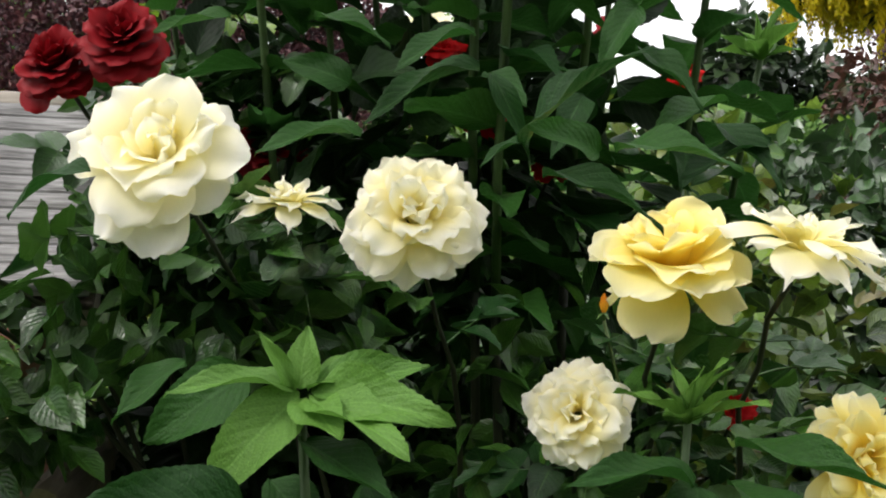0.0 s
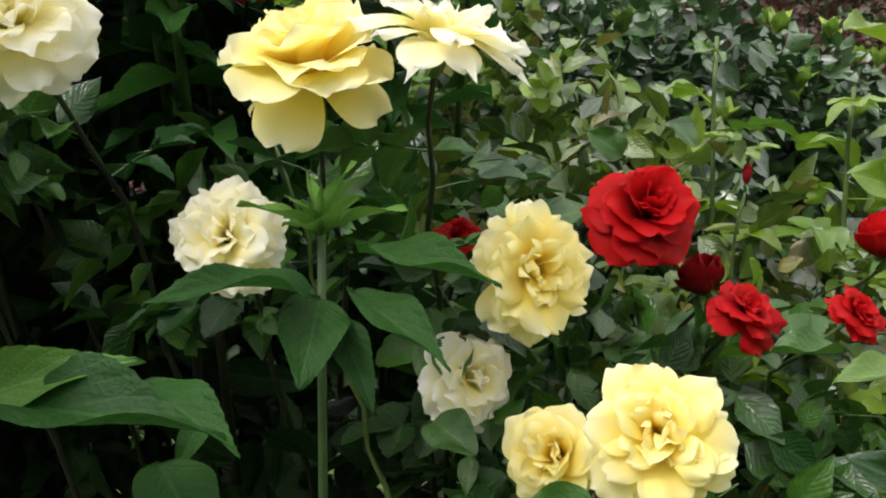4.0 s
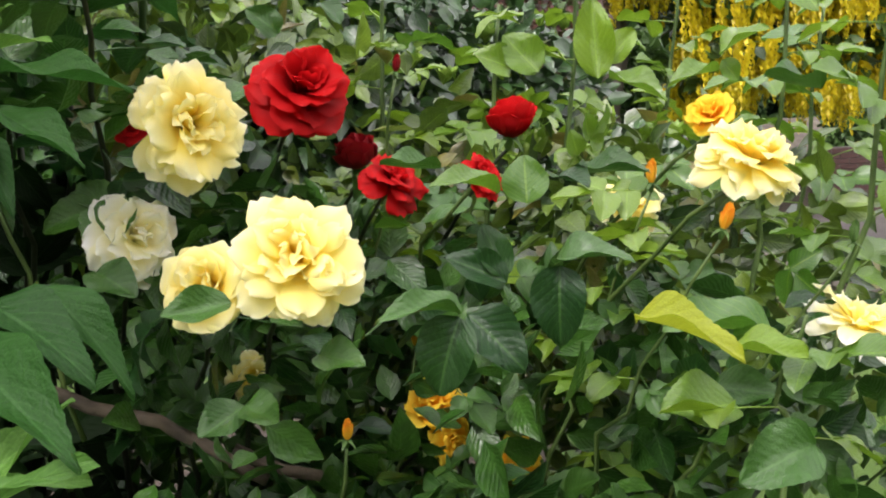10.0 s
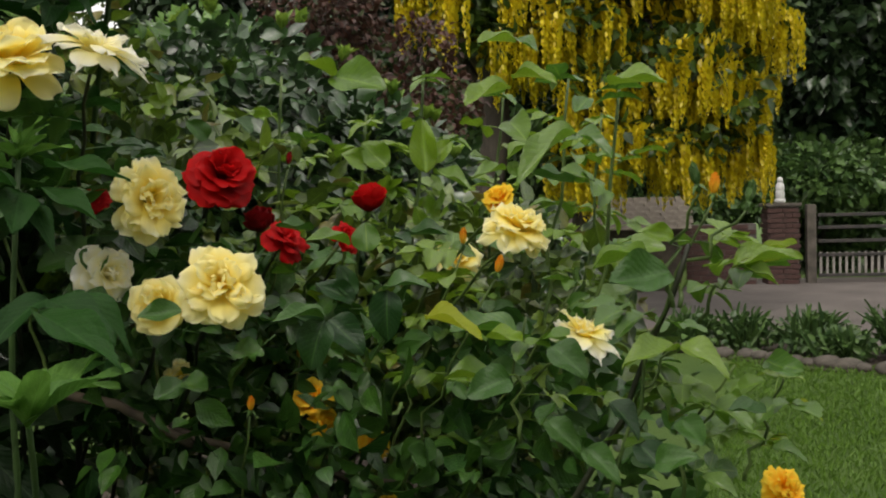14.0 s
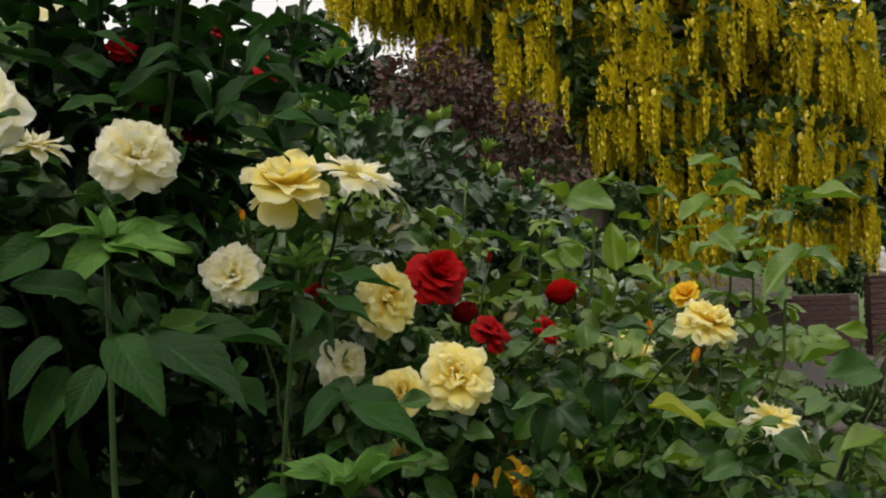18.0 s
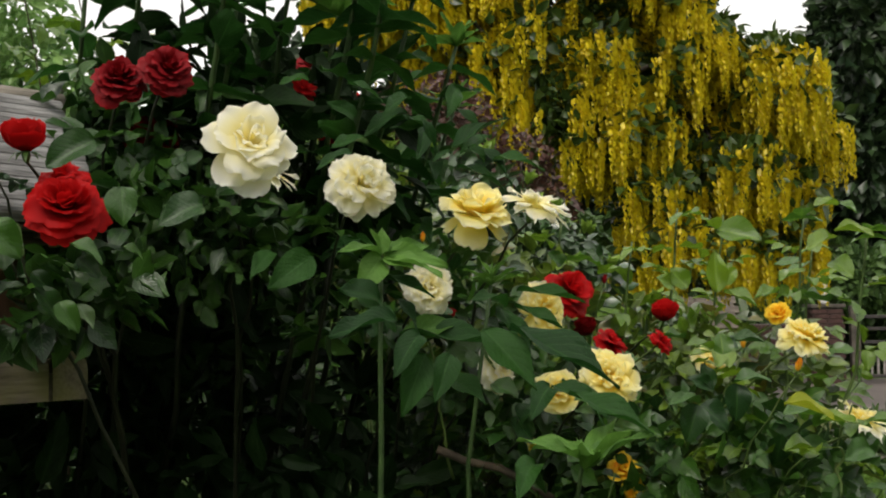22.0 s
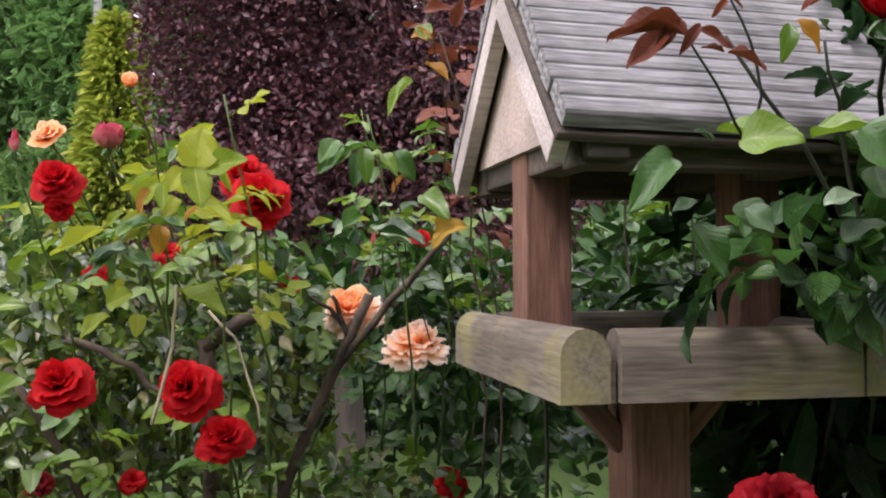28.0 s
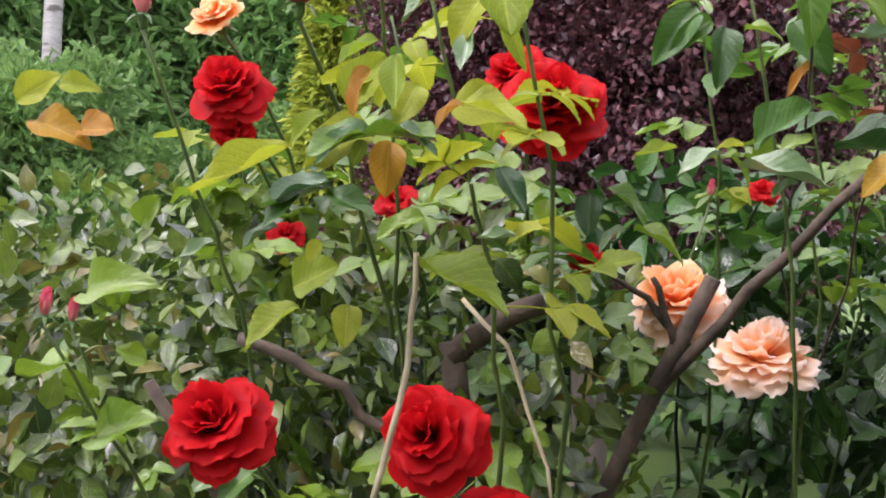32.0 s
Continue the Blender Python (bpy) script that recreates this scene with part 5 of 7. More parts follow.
bud_on(left_red, (-1.4, 1.5, 1.52), (0, 0, 1), 0.026, M_SEPAL, None, 1, M_YOUNG)
LBLOBS = [(-1.55, 2.05, 1.1, 0.4, 0.25, 0.24), (-1.95, 2.1, 1.1, 0.45, 0.4, 0.27), (-1.6, 2.2, 0.6, 0.8, 0.45, 0.35), (-2.4, 2.2, 0.95, 0.5, 0.5, 0.35), (-1.9, 1.75, 0.75, 0.3, 0.2, 0.35)]
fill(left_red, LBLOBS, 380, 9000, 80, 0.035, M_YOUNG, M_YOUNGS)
stem("branch", curve((-1.62, 2.12, 0.1), (-1.096, 1.97, 1.223), (0, 0, 0), 10, 0.01, 1), 0.016, 0.011, M_CANE, left_red, "thick grey-brown old branch", 8)
stem("branch", curve((-1.18, 2.0, 1.05), (-0.93, 1.9, 1.345), (0.0, 0, 0.01), 8, 0.006, 2), 0.009, 0.006, M_CANE, left_red, "grey-green branch", 8)
stem("branch", curve((-1.14, 1.98, 1.13), (-1.17, 1.95, 1.222), (0, 0, 0.01), 5, 0.003, 3), 0.006, 0.004, M_CANE, left_red, "cut branch stub", 8)
stem("branch", curve((-1.15, 1.98, 1.16), (-1.22, 1.95, 1.222), (0, 0, 0.01), 5, 0.003, 4), 0.006, 0.003, M_CANE, left_red, "cut branch stub", 8)
stem("branch", curve((-1.45, 2.0, 0.1), (-1.41, 1.873, 1.14), (0.03, 0, 0), 10, 0.02, 5), 0.022, 0.016, M_CANE, left_red, "thick grey-brown old branch", 8)
stem("branch", curve((-1.41, 1.873, 1.12), (-1.3, 1.9, 1.19), (0, 0, 0.01), 5, 0.004, 6), 0.016, 0.013, M_CANE, left_red, "broken branch stub", 8)
stem("branch", curve((-1.40, 1.50, 1.03), (-1.365, 1.51, 1.25), (0.01, 0, 0), 7, 0.004, 7), 0.0034, 0.0028, M_PALECANE, left_red, "pale dry stalk", 6)
stem("branch", curve((-1.37, 1.74, 1.2), (-1.264, 1.68, 1.0), (0.02, 0, 0.01), 7, 0.008, 8), 0.003, 0.002, M_PALECANE, left_red, "pale dry stalk", 6)
stem("branch", curve((-1.62, 1.72, 1.15), (-1.42, 1.75, 1.02), (0, 0, 0.02), 7, 0.01, 9), 0.008, 0.006, M_CANE, left_red, "bent brown branch", 6)
stem("branch", curve((-1.45, 1.95, 0.3), (-1.72, 1.7, 1.1), (0, 0, 0.05), 8, 0.02, 10), 0.01, 0.007, M_CANE, left_red, "bent brown branch", 6)
for x, y, z, s in ((-1.36, 1.5, 1.5, 0), (-1.3, 1.55, 1.56, 1), (-1.5, 1.9, 1.55, 2), (-1.75, 1.9, 1.5, 3)):
    cane(left_red, (x, y, z), (x + 0.02, y + 0.3, 0.8), (0.03, 0, 0), 0.0025, M_STEM, 6, 0.05, M_LIME, s, 0.55, 1.0)

stem("stem", curve((-0.93, 2.3, 1.05), (-0.968, 1.416, 1.7), (0.02, 0, 0), 8, 0.012, 21), 0.0018, 0.0012, M_CANE, left_red)
stem("stem", curve((-0.96, 2.3, 1.05), (-1.039, 1.435, 1.57), (-0.02, 0, 0), 8, 0.012, 22), 0.0018, 0.0012, M_CANE, left_red)
white = rose_plant("white_rose_bush", (0.02, 2.3, 0.03), "tall slender rose bush with a single white bloom")
bloom(white, (-0.033, 2.209, 2.03), (-0.1, -0.7, 0.5), 0.14, M_CREAM, "double", (0.0, 2.3, 0.05), M_YOUNG, "", None, 9)

peach = rose_plant("peach_rose_bush", (-1.0, 2.3, 0.03), "rose bush with soft peach and apricot blooms")
bloom(peach, (-1.138, 2.03, 1.197), (-0.1, -0.5, 0.85), 0.15, M_PEACH, "fan", None, None, "", M_APRICOT)
bloom(peach, (-1.013, 2.217, 1.109), (0.0, -0.3, 0.95), 0.175, M_PEACH, "fan", None, None, "", M_PEACH)
PBLOBS = [(-0.8, 2.6, 1.1, 0.45, 0.25, 0.25), (-0.25, 2.4, 1.2, 0.45, 0.25, 0.28), (-0.5, 2.6, 0.6, 0.8, 0.3, 0.4), (-1.15, 2.6, 1.25, 0.3, 0.25, 0.18), (0.2, 2.2, 0.8, 0.4, 0.3, 0.6)]
fill(peach, PBLOBS, 170, 4200, 90, 0.052, M_LEAF, M_LEAFS)
for x, y, z, s in ((-1.12, 2.05, 1.62, 0), (-0.98, 2.05, 1.6, 1), (-0.9, 2.2, 1.55, 2)):
    cane(peach, (x, y, z), (x + 0.02, y + 0.3, 0.8), (0.03, 0, 0), 0.0022, M_STEM, 8, 0.05, M_YOUNG, s, 0.5, 1.0)

# ---- tall shrub with long leaves ----
shrub = thing("long_leaved_shrub", (0.0, 0.75, 0.03), "tall upright shrub with long serrated green leaves", "shrub")


def shrub_stem(foot, head, r=0.006, pairs=7, size=0.12, top=True, seed=0, mat=None, low=0.35):
    g = random.Random(seed)
    pts = curve(foot, head, (0, 0, 0), 10, 0.01, seed)
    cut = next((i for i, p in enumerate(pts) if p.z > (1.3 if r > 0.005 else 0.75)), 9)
    # The lower piece takes the near-black colour in place of real shade.
    stem("stem", pts[: cut + 1], r * 1.3, r, M_DARKSTEM, shrub, "woody lower stem, darkened for the shade around it")
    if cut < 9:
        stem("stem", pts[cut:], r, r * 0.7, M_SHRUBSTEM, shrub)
    for i in range(pairs):
        t = low + (0.97 - low) * i / max(1, pairs - 1)
        k = t * 10
        p = pts[min(10, int(k))].lerp(pts[min(10, int(k) + 1)], k - int(k))
        for s in (0, math.pi):
            a = s + i * 1.57 + g.uniform(-0.3, 0.3) + seed
            along = Vector((math.cos(a), math.sin(a), g.uniform(-0.25, 0.35)))
            leaf(shrub, p, along, Vector((g.gauss(0, 0.2), g.gauss(0, 0.2), 1)), size * g.uniform(0.75, 1.15), mat or M_BIG, "long", None, 1.15)
    if top:
        for i in range(6):
            a = i * 1.05 + g.uniform(-0.2, 0.2)
            along = Vector((math.cos(a), math.sin(a), 0.5 + 0.25 * (i % 2)))
            leaf(shrub, pts[-1], along, Vector((-along.x, -along.y, 1.4)), size * 0.6 * g.uniform(0.7, 1.1), M_STAR, "long")
        for i in range(8):
            a = i * 2.4
            along = Vector((math.cos(a) * 0.35, math.sin(a) * 0.35, 1))
            leaf(shrub, pts[-1], along, Vector((-along.x, -along.y, 0.3)), size * g.uniform(0.3, 0.6), M_STAR, "long", None, 0.4)


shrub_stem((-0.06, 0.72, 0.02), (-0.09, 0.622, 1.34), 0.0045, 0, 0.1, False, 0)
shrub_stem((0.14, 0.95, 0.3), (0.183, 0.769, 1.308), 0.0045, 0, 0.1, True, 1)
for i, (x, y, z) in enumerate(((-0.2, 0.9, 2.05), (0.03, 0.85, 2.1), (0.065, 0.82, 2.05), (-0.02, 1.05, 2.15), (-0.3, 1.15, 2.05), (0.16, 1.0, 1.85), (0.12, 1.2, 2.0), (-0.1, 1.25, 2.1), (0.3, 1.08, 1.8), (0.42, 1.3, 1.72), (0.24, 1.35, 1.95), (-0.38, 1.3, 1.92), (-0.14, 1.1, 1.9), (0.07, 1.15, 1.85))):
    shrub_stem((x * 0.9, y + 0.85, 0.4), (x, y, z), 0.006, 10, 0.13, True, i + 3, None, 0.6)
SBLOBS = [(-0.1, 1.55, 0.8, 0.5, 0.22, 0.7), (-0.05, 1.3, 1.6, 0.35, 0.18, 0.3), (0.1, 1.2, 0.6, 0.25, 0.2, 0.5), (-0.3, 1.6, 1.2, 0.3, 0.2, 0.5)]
joined("inner_foliage", LONGS, leaf_mats(SBLOBS, 2400, 5, 0.12, 0.2, 0.8, 0.3), M_BIGS, shrub, "dense inner leaves, darkened to stand for shade", "stuff")

# ---- leathery evergreen behind the roses ----
evergreen = thing("evergreen_shrub", (1.2, 2.4, 0.03), "dark leathery evergreen shrub with fresh green shoots", "shrub")
EG = cloud_of((1.3, 2.7, 1.15), (1.0, 0.7, 0.85), 18, 31, 0.4) + cloud_of((0.55, 2.5, 1.2), (0.8, 0.45, 0.7), 12, 32, 0.42)
for i, b in enumerate(EG[:16]):
    stem("branch", curve((1.2, 2.5, 0.05), b[:3], (0, 0, 0.1), 6, 0.03, i), 0.014, 0.005, M_BARK, evergreen)
joined("foliage", SMALL, leaf_mats(EG, 21000, 33, 0.068, 0.45), M_DARKLEAF, evergreen, "glossy dark leaves", "")
g = random.Random(44)
mats = []
for p, d in in_blobs(EG, 620, 45, 0.98):
    if d.z < -0.1:
        continue
    for i in range(9):
        a = i * 2.4
        mats.append(aim(p + d * 0.03, Vector((math.cos(a) * 0.6, math.sin(a) * 0.6, 1)) + d * 0.4, (-math.cos(a), -math.sin(a), 0.5), g.uniform(0.04, 0.07)))
joined("fresh_growth", SMALL, mats, M_SHOOT, evergreen, "light green new shoots", "")

# ---- leaves that stand out ----
leaf(shrub, (-0.091, 0.621, 1.345), (-0.62, -0.57, -0.54), (0.12, -0.84, 0.53), 0.084, M_STAR, "long", None, 1.25)
leaf(shrub, (-0.093, 0.620, 1.349), (-0.85, -0.42, 0.31), (0.06, -0.40, 0.91), 0.074, M_STAR, "long", None, 0.90)
leaf(shrub, (-0.091, 0.620, 1.349), (0.13, -0.05, 0.99), (0.12, -0.84, 0.53), 0.039, M_STAR, "long", None, 1.50)
leaf(shrub, (-0.095, 0.620, 1.349), (-0.25, -0.53, 0.81), (0.13, -0.84, 0.53), 0.040, M_STAR, "long", None, 0.80)
leaf(shrub, (-0.086, 0.620, 1.349), (0.85, 0.31, 0.42), (0.06, -0.40, 0.91), 0.062, M_STAR, "long", None, 1.00)
leaf(shrub, (-0.084, 0.621, 1.347), (0.97, -0.01, 0.25), (0.11, -0.84, 0.53), 0.075, M_STAR, "long", None, 1.10)
leaf(shrub, (-0.084, 0.621, 1.345), (0.90, -0.44, -0.02), (0.11, -0.84, 0.53), 0.091, M_STAR, "long", None, 1.10)
leaf(shrub, (-0.086, 0.621, 1.342), (0.72, -0.69, -0.09), (0.06, -0.40, 0.91), 0.087, M_STAR, "long", None, 1.10)
leaf(shrub, (-0.088, 0.621, 1.342), (0.46, -0.86, -0.23), (0.12, -0.84, 0.53), 0.057, M_STAR, "long", None, 1.40)
leaf(shrub, (-0.090, 0.622, 1.318), (0.75, -0.59, -0.31), (0.06, -0.39, 0.92), 0.082, M_BIG, "long", None, 1.00)
leaf(shrub, (-0.116, 0.574, 1.285), (-0.81, -0.56, 0.19), (0.16, -0.79, 0.60), 0.091, M_BIG, "long", None, 1.30)
leaf(shrub, (-0.146, 0.740, 1.351), (-0.83, -0.19, -0.52), (0.17, -0.84, 0.51), 0.089, M_BIG, "long", None, 1.50)
leaf(shrub, (-0.200, 0.770, 1.358), (-0.62, -0.67, -0.41), (0.11, -0.40, 0.91), 0.071, M_BIG, "long", None, 1.10)
leaf(shrub, (-0.062, 0.731, 1.525), (-0.84, -0.53, 0.09), (0.04, -0.45, 0.89), 0.077, M_BIG, "long", None, 1.10)
leaf(shrub, (-0.072, 0.749, 1.567), (-0.81, -0.43, 0.39), (0.09, -0.95, 0.30), 0.051, M_BIG, "long", None, 1.50)
leaf(shrub, (-0.157, 0.726, 1.613), (-0.92, -0.34, -0.21), (0.10, -0.45, 0.89), 0.057, M_BIG, "long", None, 1.00)
leaf(shrub, (-0.095, 0.726, 1.612), (0.94, -0.32, -0.10), (0.06, -0.45, 0.89), 0.059, M_BIG, "long", None, 1.20)
leaf(shrub, (0.023, 0.757, 1.607), (-0.75, -0.64, -0.17), (-0.02, -0.46, 0.89), 0.078, M_BIG, "long", None, 1.00)
leaf(shrub, (0.027, 0.768, 1.583), (-0.90, -0.40, -0.17), (-0.02, -0.45, 0.89), 0.099, M_BIG, "long", None, 0.90)
leaf(shrub, (0.032, 0.768, 1.579), (0.54, -0.73, -0.41), (-0.02, -0.45, 0.89), 0.053, M_BIG, "long", None, 1.20)
leaf(shrub, (0.107, 0.633, 1.497), (0.84, -0.53, 0.09), (-0.08, -0.44, 0.90), 0.077, M_BIG, "long", None, 1.10)
leaf(shrub, (0.100, 0.653, 1.499), (-0.73, -0.65, 0.21), (-0.15, -0.92, 0.36), 0.063, M_BIG, "long", None, 1.10)
leaf(shrub, (0.053, 0.672, 1.506), (0.50, -0.43, 0.75), (-0.04, -0.44, 0.90), 0.102, M_BIG, "long", None, 0.80)
leaf(shrub, (0.065, 0.673, 1.487), (0.87, -0.46, -0.15), (-0.04, -0.44, 0.90), 0.085, M_BIG, "long", None, 0.80)
leaf(shrub, (0.054, 0.672, 1.510), (-0.98, 0.00, -0.18), (-0.04, -0.44, 0.90), 0.034, M_BIG, "long", None, 1.10)
leaf(shrub, (0.034, 0.729, 1.570), (0.43, -0.27, -0.86), (-0.05, -0.95, 0.29), 0.063, M_BIG, "long", None, 0.70)
leaf(shrub, (-0.182, 0.513, 1.471), (-0.99, 0.02, -0.16), (0.15, -0.42, 0.90), 0.050, M_BIG, "long", None, 1.20)
leaf(shrub, (0.171, 0.710, 1.273), (-0.73, -0.56, 0.39), (0.01, -0.41, 0.91), 0.105, M_BIG, "long", None, 0.75)
leaf(shrub, (0.206, 0.726, 1.298), (0.68, -0.72, -0.10), (-0.01, -0.42, 0.91), 0.115, M_BIG, "long", None, 0.70)
leaf(shrub, (0.199, 0.724, 1.272), (0.52, -0.78, -0.35), (-0.01, -0.41, 0.91), 0.103, M_BIG, "long", None, 0.80)
leaf(shrub, (0.179, 0.728, 1.268), (-0.22, -0.82, -0.53), (0.01, -0.86, 0.51), 0.078, M_BIG, "long", None, 1.50)
leaf(shrub, (0.189, 0.724, 1.255), (0.24, -0.76, -0.60), (-0.00, -0.85, 0.52), 0.067, M_BIG, "long", None, 1.00)
leaf(shrub, (0.185, 0.607, 1.151), (-0.76, -0.61, -0.21), (0.00, -0.37, 0.93), 0.081, M_BIG, "long", None, 1.25)
leaf(shrub, (0.187, 0.606, 1.151), (0.55, -0.80, -0.24), (0.00, -0.37, 0.93), 0.097, M_BIG, "long", None, 1.15)
leaf(shrub, (0.217, 0.621, 1.157), (0.57, -0.67, -0.47), (-0.02, -0.37, 0.93), 0.091, M_BIG, "long", None, 0.90)
leaf(shrub, (0.066, 0.678, 1.232), (0.64, -0.72, -0.26), (0.08, -0.39, 0.92), 0.097, M_BIG, "long", None, 0.90)
leaf(shrub, (0.067, 0.721, 1.169), (0.43, -0.77, -0.47), (0.15, -0.79, 0.60), 0.086, M_BIG, "long", None, 1.50)
leaf(shrub, (0.096, 0.738, 1.192), (-0.54, -0.54, -0.65), (0.11, -0.81, 0.58), 0.035, M_BIG, "long", None, 1.40)
leaf(shrub, (-0.118, 0.300, 1.250), (0.28, -0.71, -0.64), (-0.20, -0.85, 0.48), 0.092, M_BIG, "long", None, 1.20)
leaf(shrub, (-0.093, 0.288, 1.250), (0.38, -0.86, -0.34), (-0.11, -0.40, 0.91), 0.145, M_BIG, "long", None, 0.80)
leaf(shrub, (-0.126, 0.362, 1.221), (-0.51, -0.44, -0.74), (-0.18, -0.85, 0.50), 0.061, M_BIG, "long", None, 1.30)
leaf(shrub, (-0.152, 0.375, 1.221), (-0.46, -0.15, -0.87), (-0.16, -0.85, 0.50), 0.078, M_BIG, "long", None, 1.20)
leaf(shrub, (-0.158, 0.376, 1.244), (-0.75, -0.49, -0.44), (-0.07, -0.41, 0.91), 0.064, M_BIG, "long", None, 1.30)
leaf(shrub, (-0.184, 0.387, 1.262), (-0.92, -0.38, -0.09), (-0.06, -0.42, 0.91), 0.106, M_BIG, "long", None, 0.80)
leaf(yellow, (0.512, 0.634, 1.101), (-0.46, -0.06, -0.89), (-0.39, -0.69, 0.60), 0.068, M_LEAF, "leaflet", None, 1.20)
leaf(yellow, (0.522, 0.640, 1.101), (0.49, -0.62, -0.61), (-0.40, -0.69, 0.60), 0.066, M_LEAF, "leaflet", None, 1.10)
leaf(yellow, (0.512, 0.635, 1.104), (-0.91, -0.17, 0.37), (-0.19, -0.33, 0.92), 0.070, M_LEAF, "leaflet", None, 0.70)
leaf(yellow, (0.600, 0.631, 1.133), (-0.19, -0.20, -0.96), (-0.48, -0.67, 0.57), 0.069, M_LEAF, "leaflet", None, 1.10)
leaf(yellow, (0.596, 0.633, 1.134), (0.56, -0.72, 0.41), (-0.23, -0.32, 0.92), 0.064, M_LEAF, "leaflet", None, 0.90)
leaf(yellow, (0.560, 0.648, 1.121), (-0.85, 0.07, 0.52), (-0.43, -0.69, 0.58), 0.058, M_LEAF, "leaflet", None, 0.90)
leaf(yellow, (0.560, 0.649, 1.125), (-0.20, 0.41, 0.89), (-0.43, -0.69, 0.58), 0.051, M_LEAF, "leaflet", None, 0.90)
leaf(yellow, (0.576, 0.638, 1.184), (0.02, 0.12, 0.99), (-0.47, -0.71, 0.53), 0.042, M_YOUNG, "leaflet", None, 1.50)
leaf(yellow, (0.555, 0.649, 1.193), (-0.84, -0.25, 0.49), (-0.22, -0.35, 0.91), 0.063, M_YOUNG, "leaflet", None, 0.80)
leaf(yellow, (0.759, 0.572, 1.069), (-0.96, 0.15, 0.23), (-0.28, -0.26, 0.92), 0.102, M_YOUNG, "leaflet", None, 0.80)
leaf(yellow, (0.729, 0.579, 1.013), (-1.00, 0.04, -0.01), (-0.54, -0.53, 0.65), 0.080, M_YOUNG, "leaflet", None, 1.10)
leaf(yellow, (0.746, 0.626, 1.014), (0.58, -0.81, 0.03), (-0.53, -0.55, 0.64), 0.060, M_LEAF, "leaflet", None, 1.00)
leaf(yellow, (0.517, 0.669, 1.214), (-0.99, -0.10, 0.02), (-0.20, -0.36, 0.91), 0.059, M_LEAF, "leaflet", None, 0.60)
leaf(yellow, (0.683, 0.735, 1.199), (0.43, -0.89, 0.13), (-0.24, -0.33, 0.91), 0.078, M_LEAF, "leaflet", None, 0.70)
leaf(yellow, (0.665, 0.743, 1.198), (0.00, -1.00, -0.04), (-0.24, -0.34, 0.91), 0.056, M_LEAF, "leaflet", None, 1.00)
leaf(yellow, (0.352, 0.699, 1.121), (-0.99, 0.05, -0.16), (-0.21, -0.78, 0.59), 0.058, M_LEAF, "leaflet", None, 0.85)
leaf(yellow, (0.372, 0.777, 1.019), (-0.86, -0.30, -0.41), (-0.20, -0.73, 0.65), 0.053, M_LEAF, "leaflet", None, 1.10)
leaf(yellow, (0.373, 0.776, 1.019), (0.43, -0.88, -0.20), (-0.20, -0.73, 0.65), 0.051, M_LEAF, "leaflet", None, 1.10)
leaf(yellow, (0.439, 0.773, 1.055), (0.51, -0.86, -0.02), (-0.26, -0.74, 0.62), 0.053, M_LEAF, "leaflet", None, 1.10)
leaf(yellow, (0.272, 0.914, 1.129), (0.49, -0.82, -0.30), (-0.09, -0.82, 0.56), 0.060, M_LEAF, "leaflet", None, 1.20)
leaf(red, (0.734, 0.891, 1.304), (-0.58, 0.37, 0.73), (-0.49, -0.76, 0.43), 0.059, M_YOUNG, "leaflet", None, 1.30)
leaf(red, (0.708, 0.904, 1.308), (-0.90, -0.20, 0.40), (-0.47, -0.77, 0.43), 0.050, M_YOUNG, "leaflet", None, 1.30)
leaf(red, (0.791, 0.864, 1.294), (0.01, 0.12, 0.99), (-0.54, -0.72, 0.44), 0.093, M_YOUNG, "leaflet", None, 0.80)
leaf(red, (0.800, 0.862, 1.311), (0.70, -0.23, 0.68), (-0.55, -0.72, 0.43), 0.049, M_YOUNG, "leaflet", None, 1.20)
leaf(red, (0.802, 0.859, 1.294), (0.36, -0.89, -0.28), (-0.26, -0.34, 0.90), 0.081, M_YOUNG, "leaflet", None, 0.60)
leaf(red, (0.471, 0.963, 1.352), (-0.77, -0.07, 0.63), (-0.28, -0.88, 0.39), 0.044, M_LEAF, "leaflet", None, 1.20)
leaf(red, (0.513, 0.947, 1.381), (0.25, -0.70, -0.67), (-0.15, -0.41, 0.90), 0.045, M_LEAF, "leaflet", None, 0.90)
leaf(red, (0.911, 0.811, 1.313), (0.42, -0.67, 0.62), (-0.30, -0.31, 0.90), 0.060, M_YOUNG, "leaflet", None, 0.90)
leaf(red, (0.907, 0.811, 1.296), (-1.00, -0.03, -0.01), (-0.29, -0.31, 0.90), 0.069, M_YOUNG, "leaflet", None, 0.70)
leaf(red, (0.912, 0.810, 1.308), (0.52, -0.33, -0.79), (-0.62, -0.65, 0.43), 0.031, M_YOUNG, "leaflet", None, 1.20)
leaf(red, (1.005, 0.763, 1.273), (-0.99, -0.11, 0.06), (-0.32, -0.28, 0.90), 0.097, M_LEAF, "leaflet", None, 0.60)
leaf(red, (0.513, 0.586, 1.397), (-0.84, -0.42, 0.36), (-0.22, -0.38, 0.90), 0.065, M_YOUNG, "leaflet", None, 0.80)
leaf(red, (0.516, 0.584, 1.397), (0.35, -0.91, -0.21), (-0.46, -0.79, 0.40), 0.082, M_YOUNG, "leaflet", None, 1.00)
leaf(red, (0.729, 0.515, 1.440), (-1.00, 0.00, 0.07), (-0.28, -0.34, 0.90), 0.060, M_YOUNG, "leaflet", None, 0.80)
leaf(red, (0.729, 0.515, 1.444), (0.16, -0.90, -0.39), (-0.28, -0.34, 0.90), 0.043, M_YOUNG, "leaflet", None, 0.80)
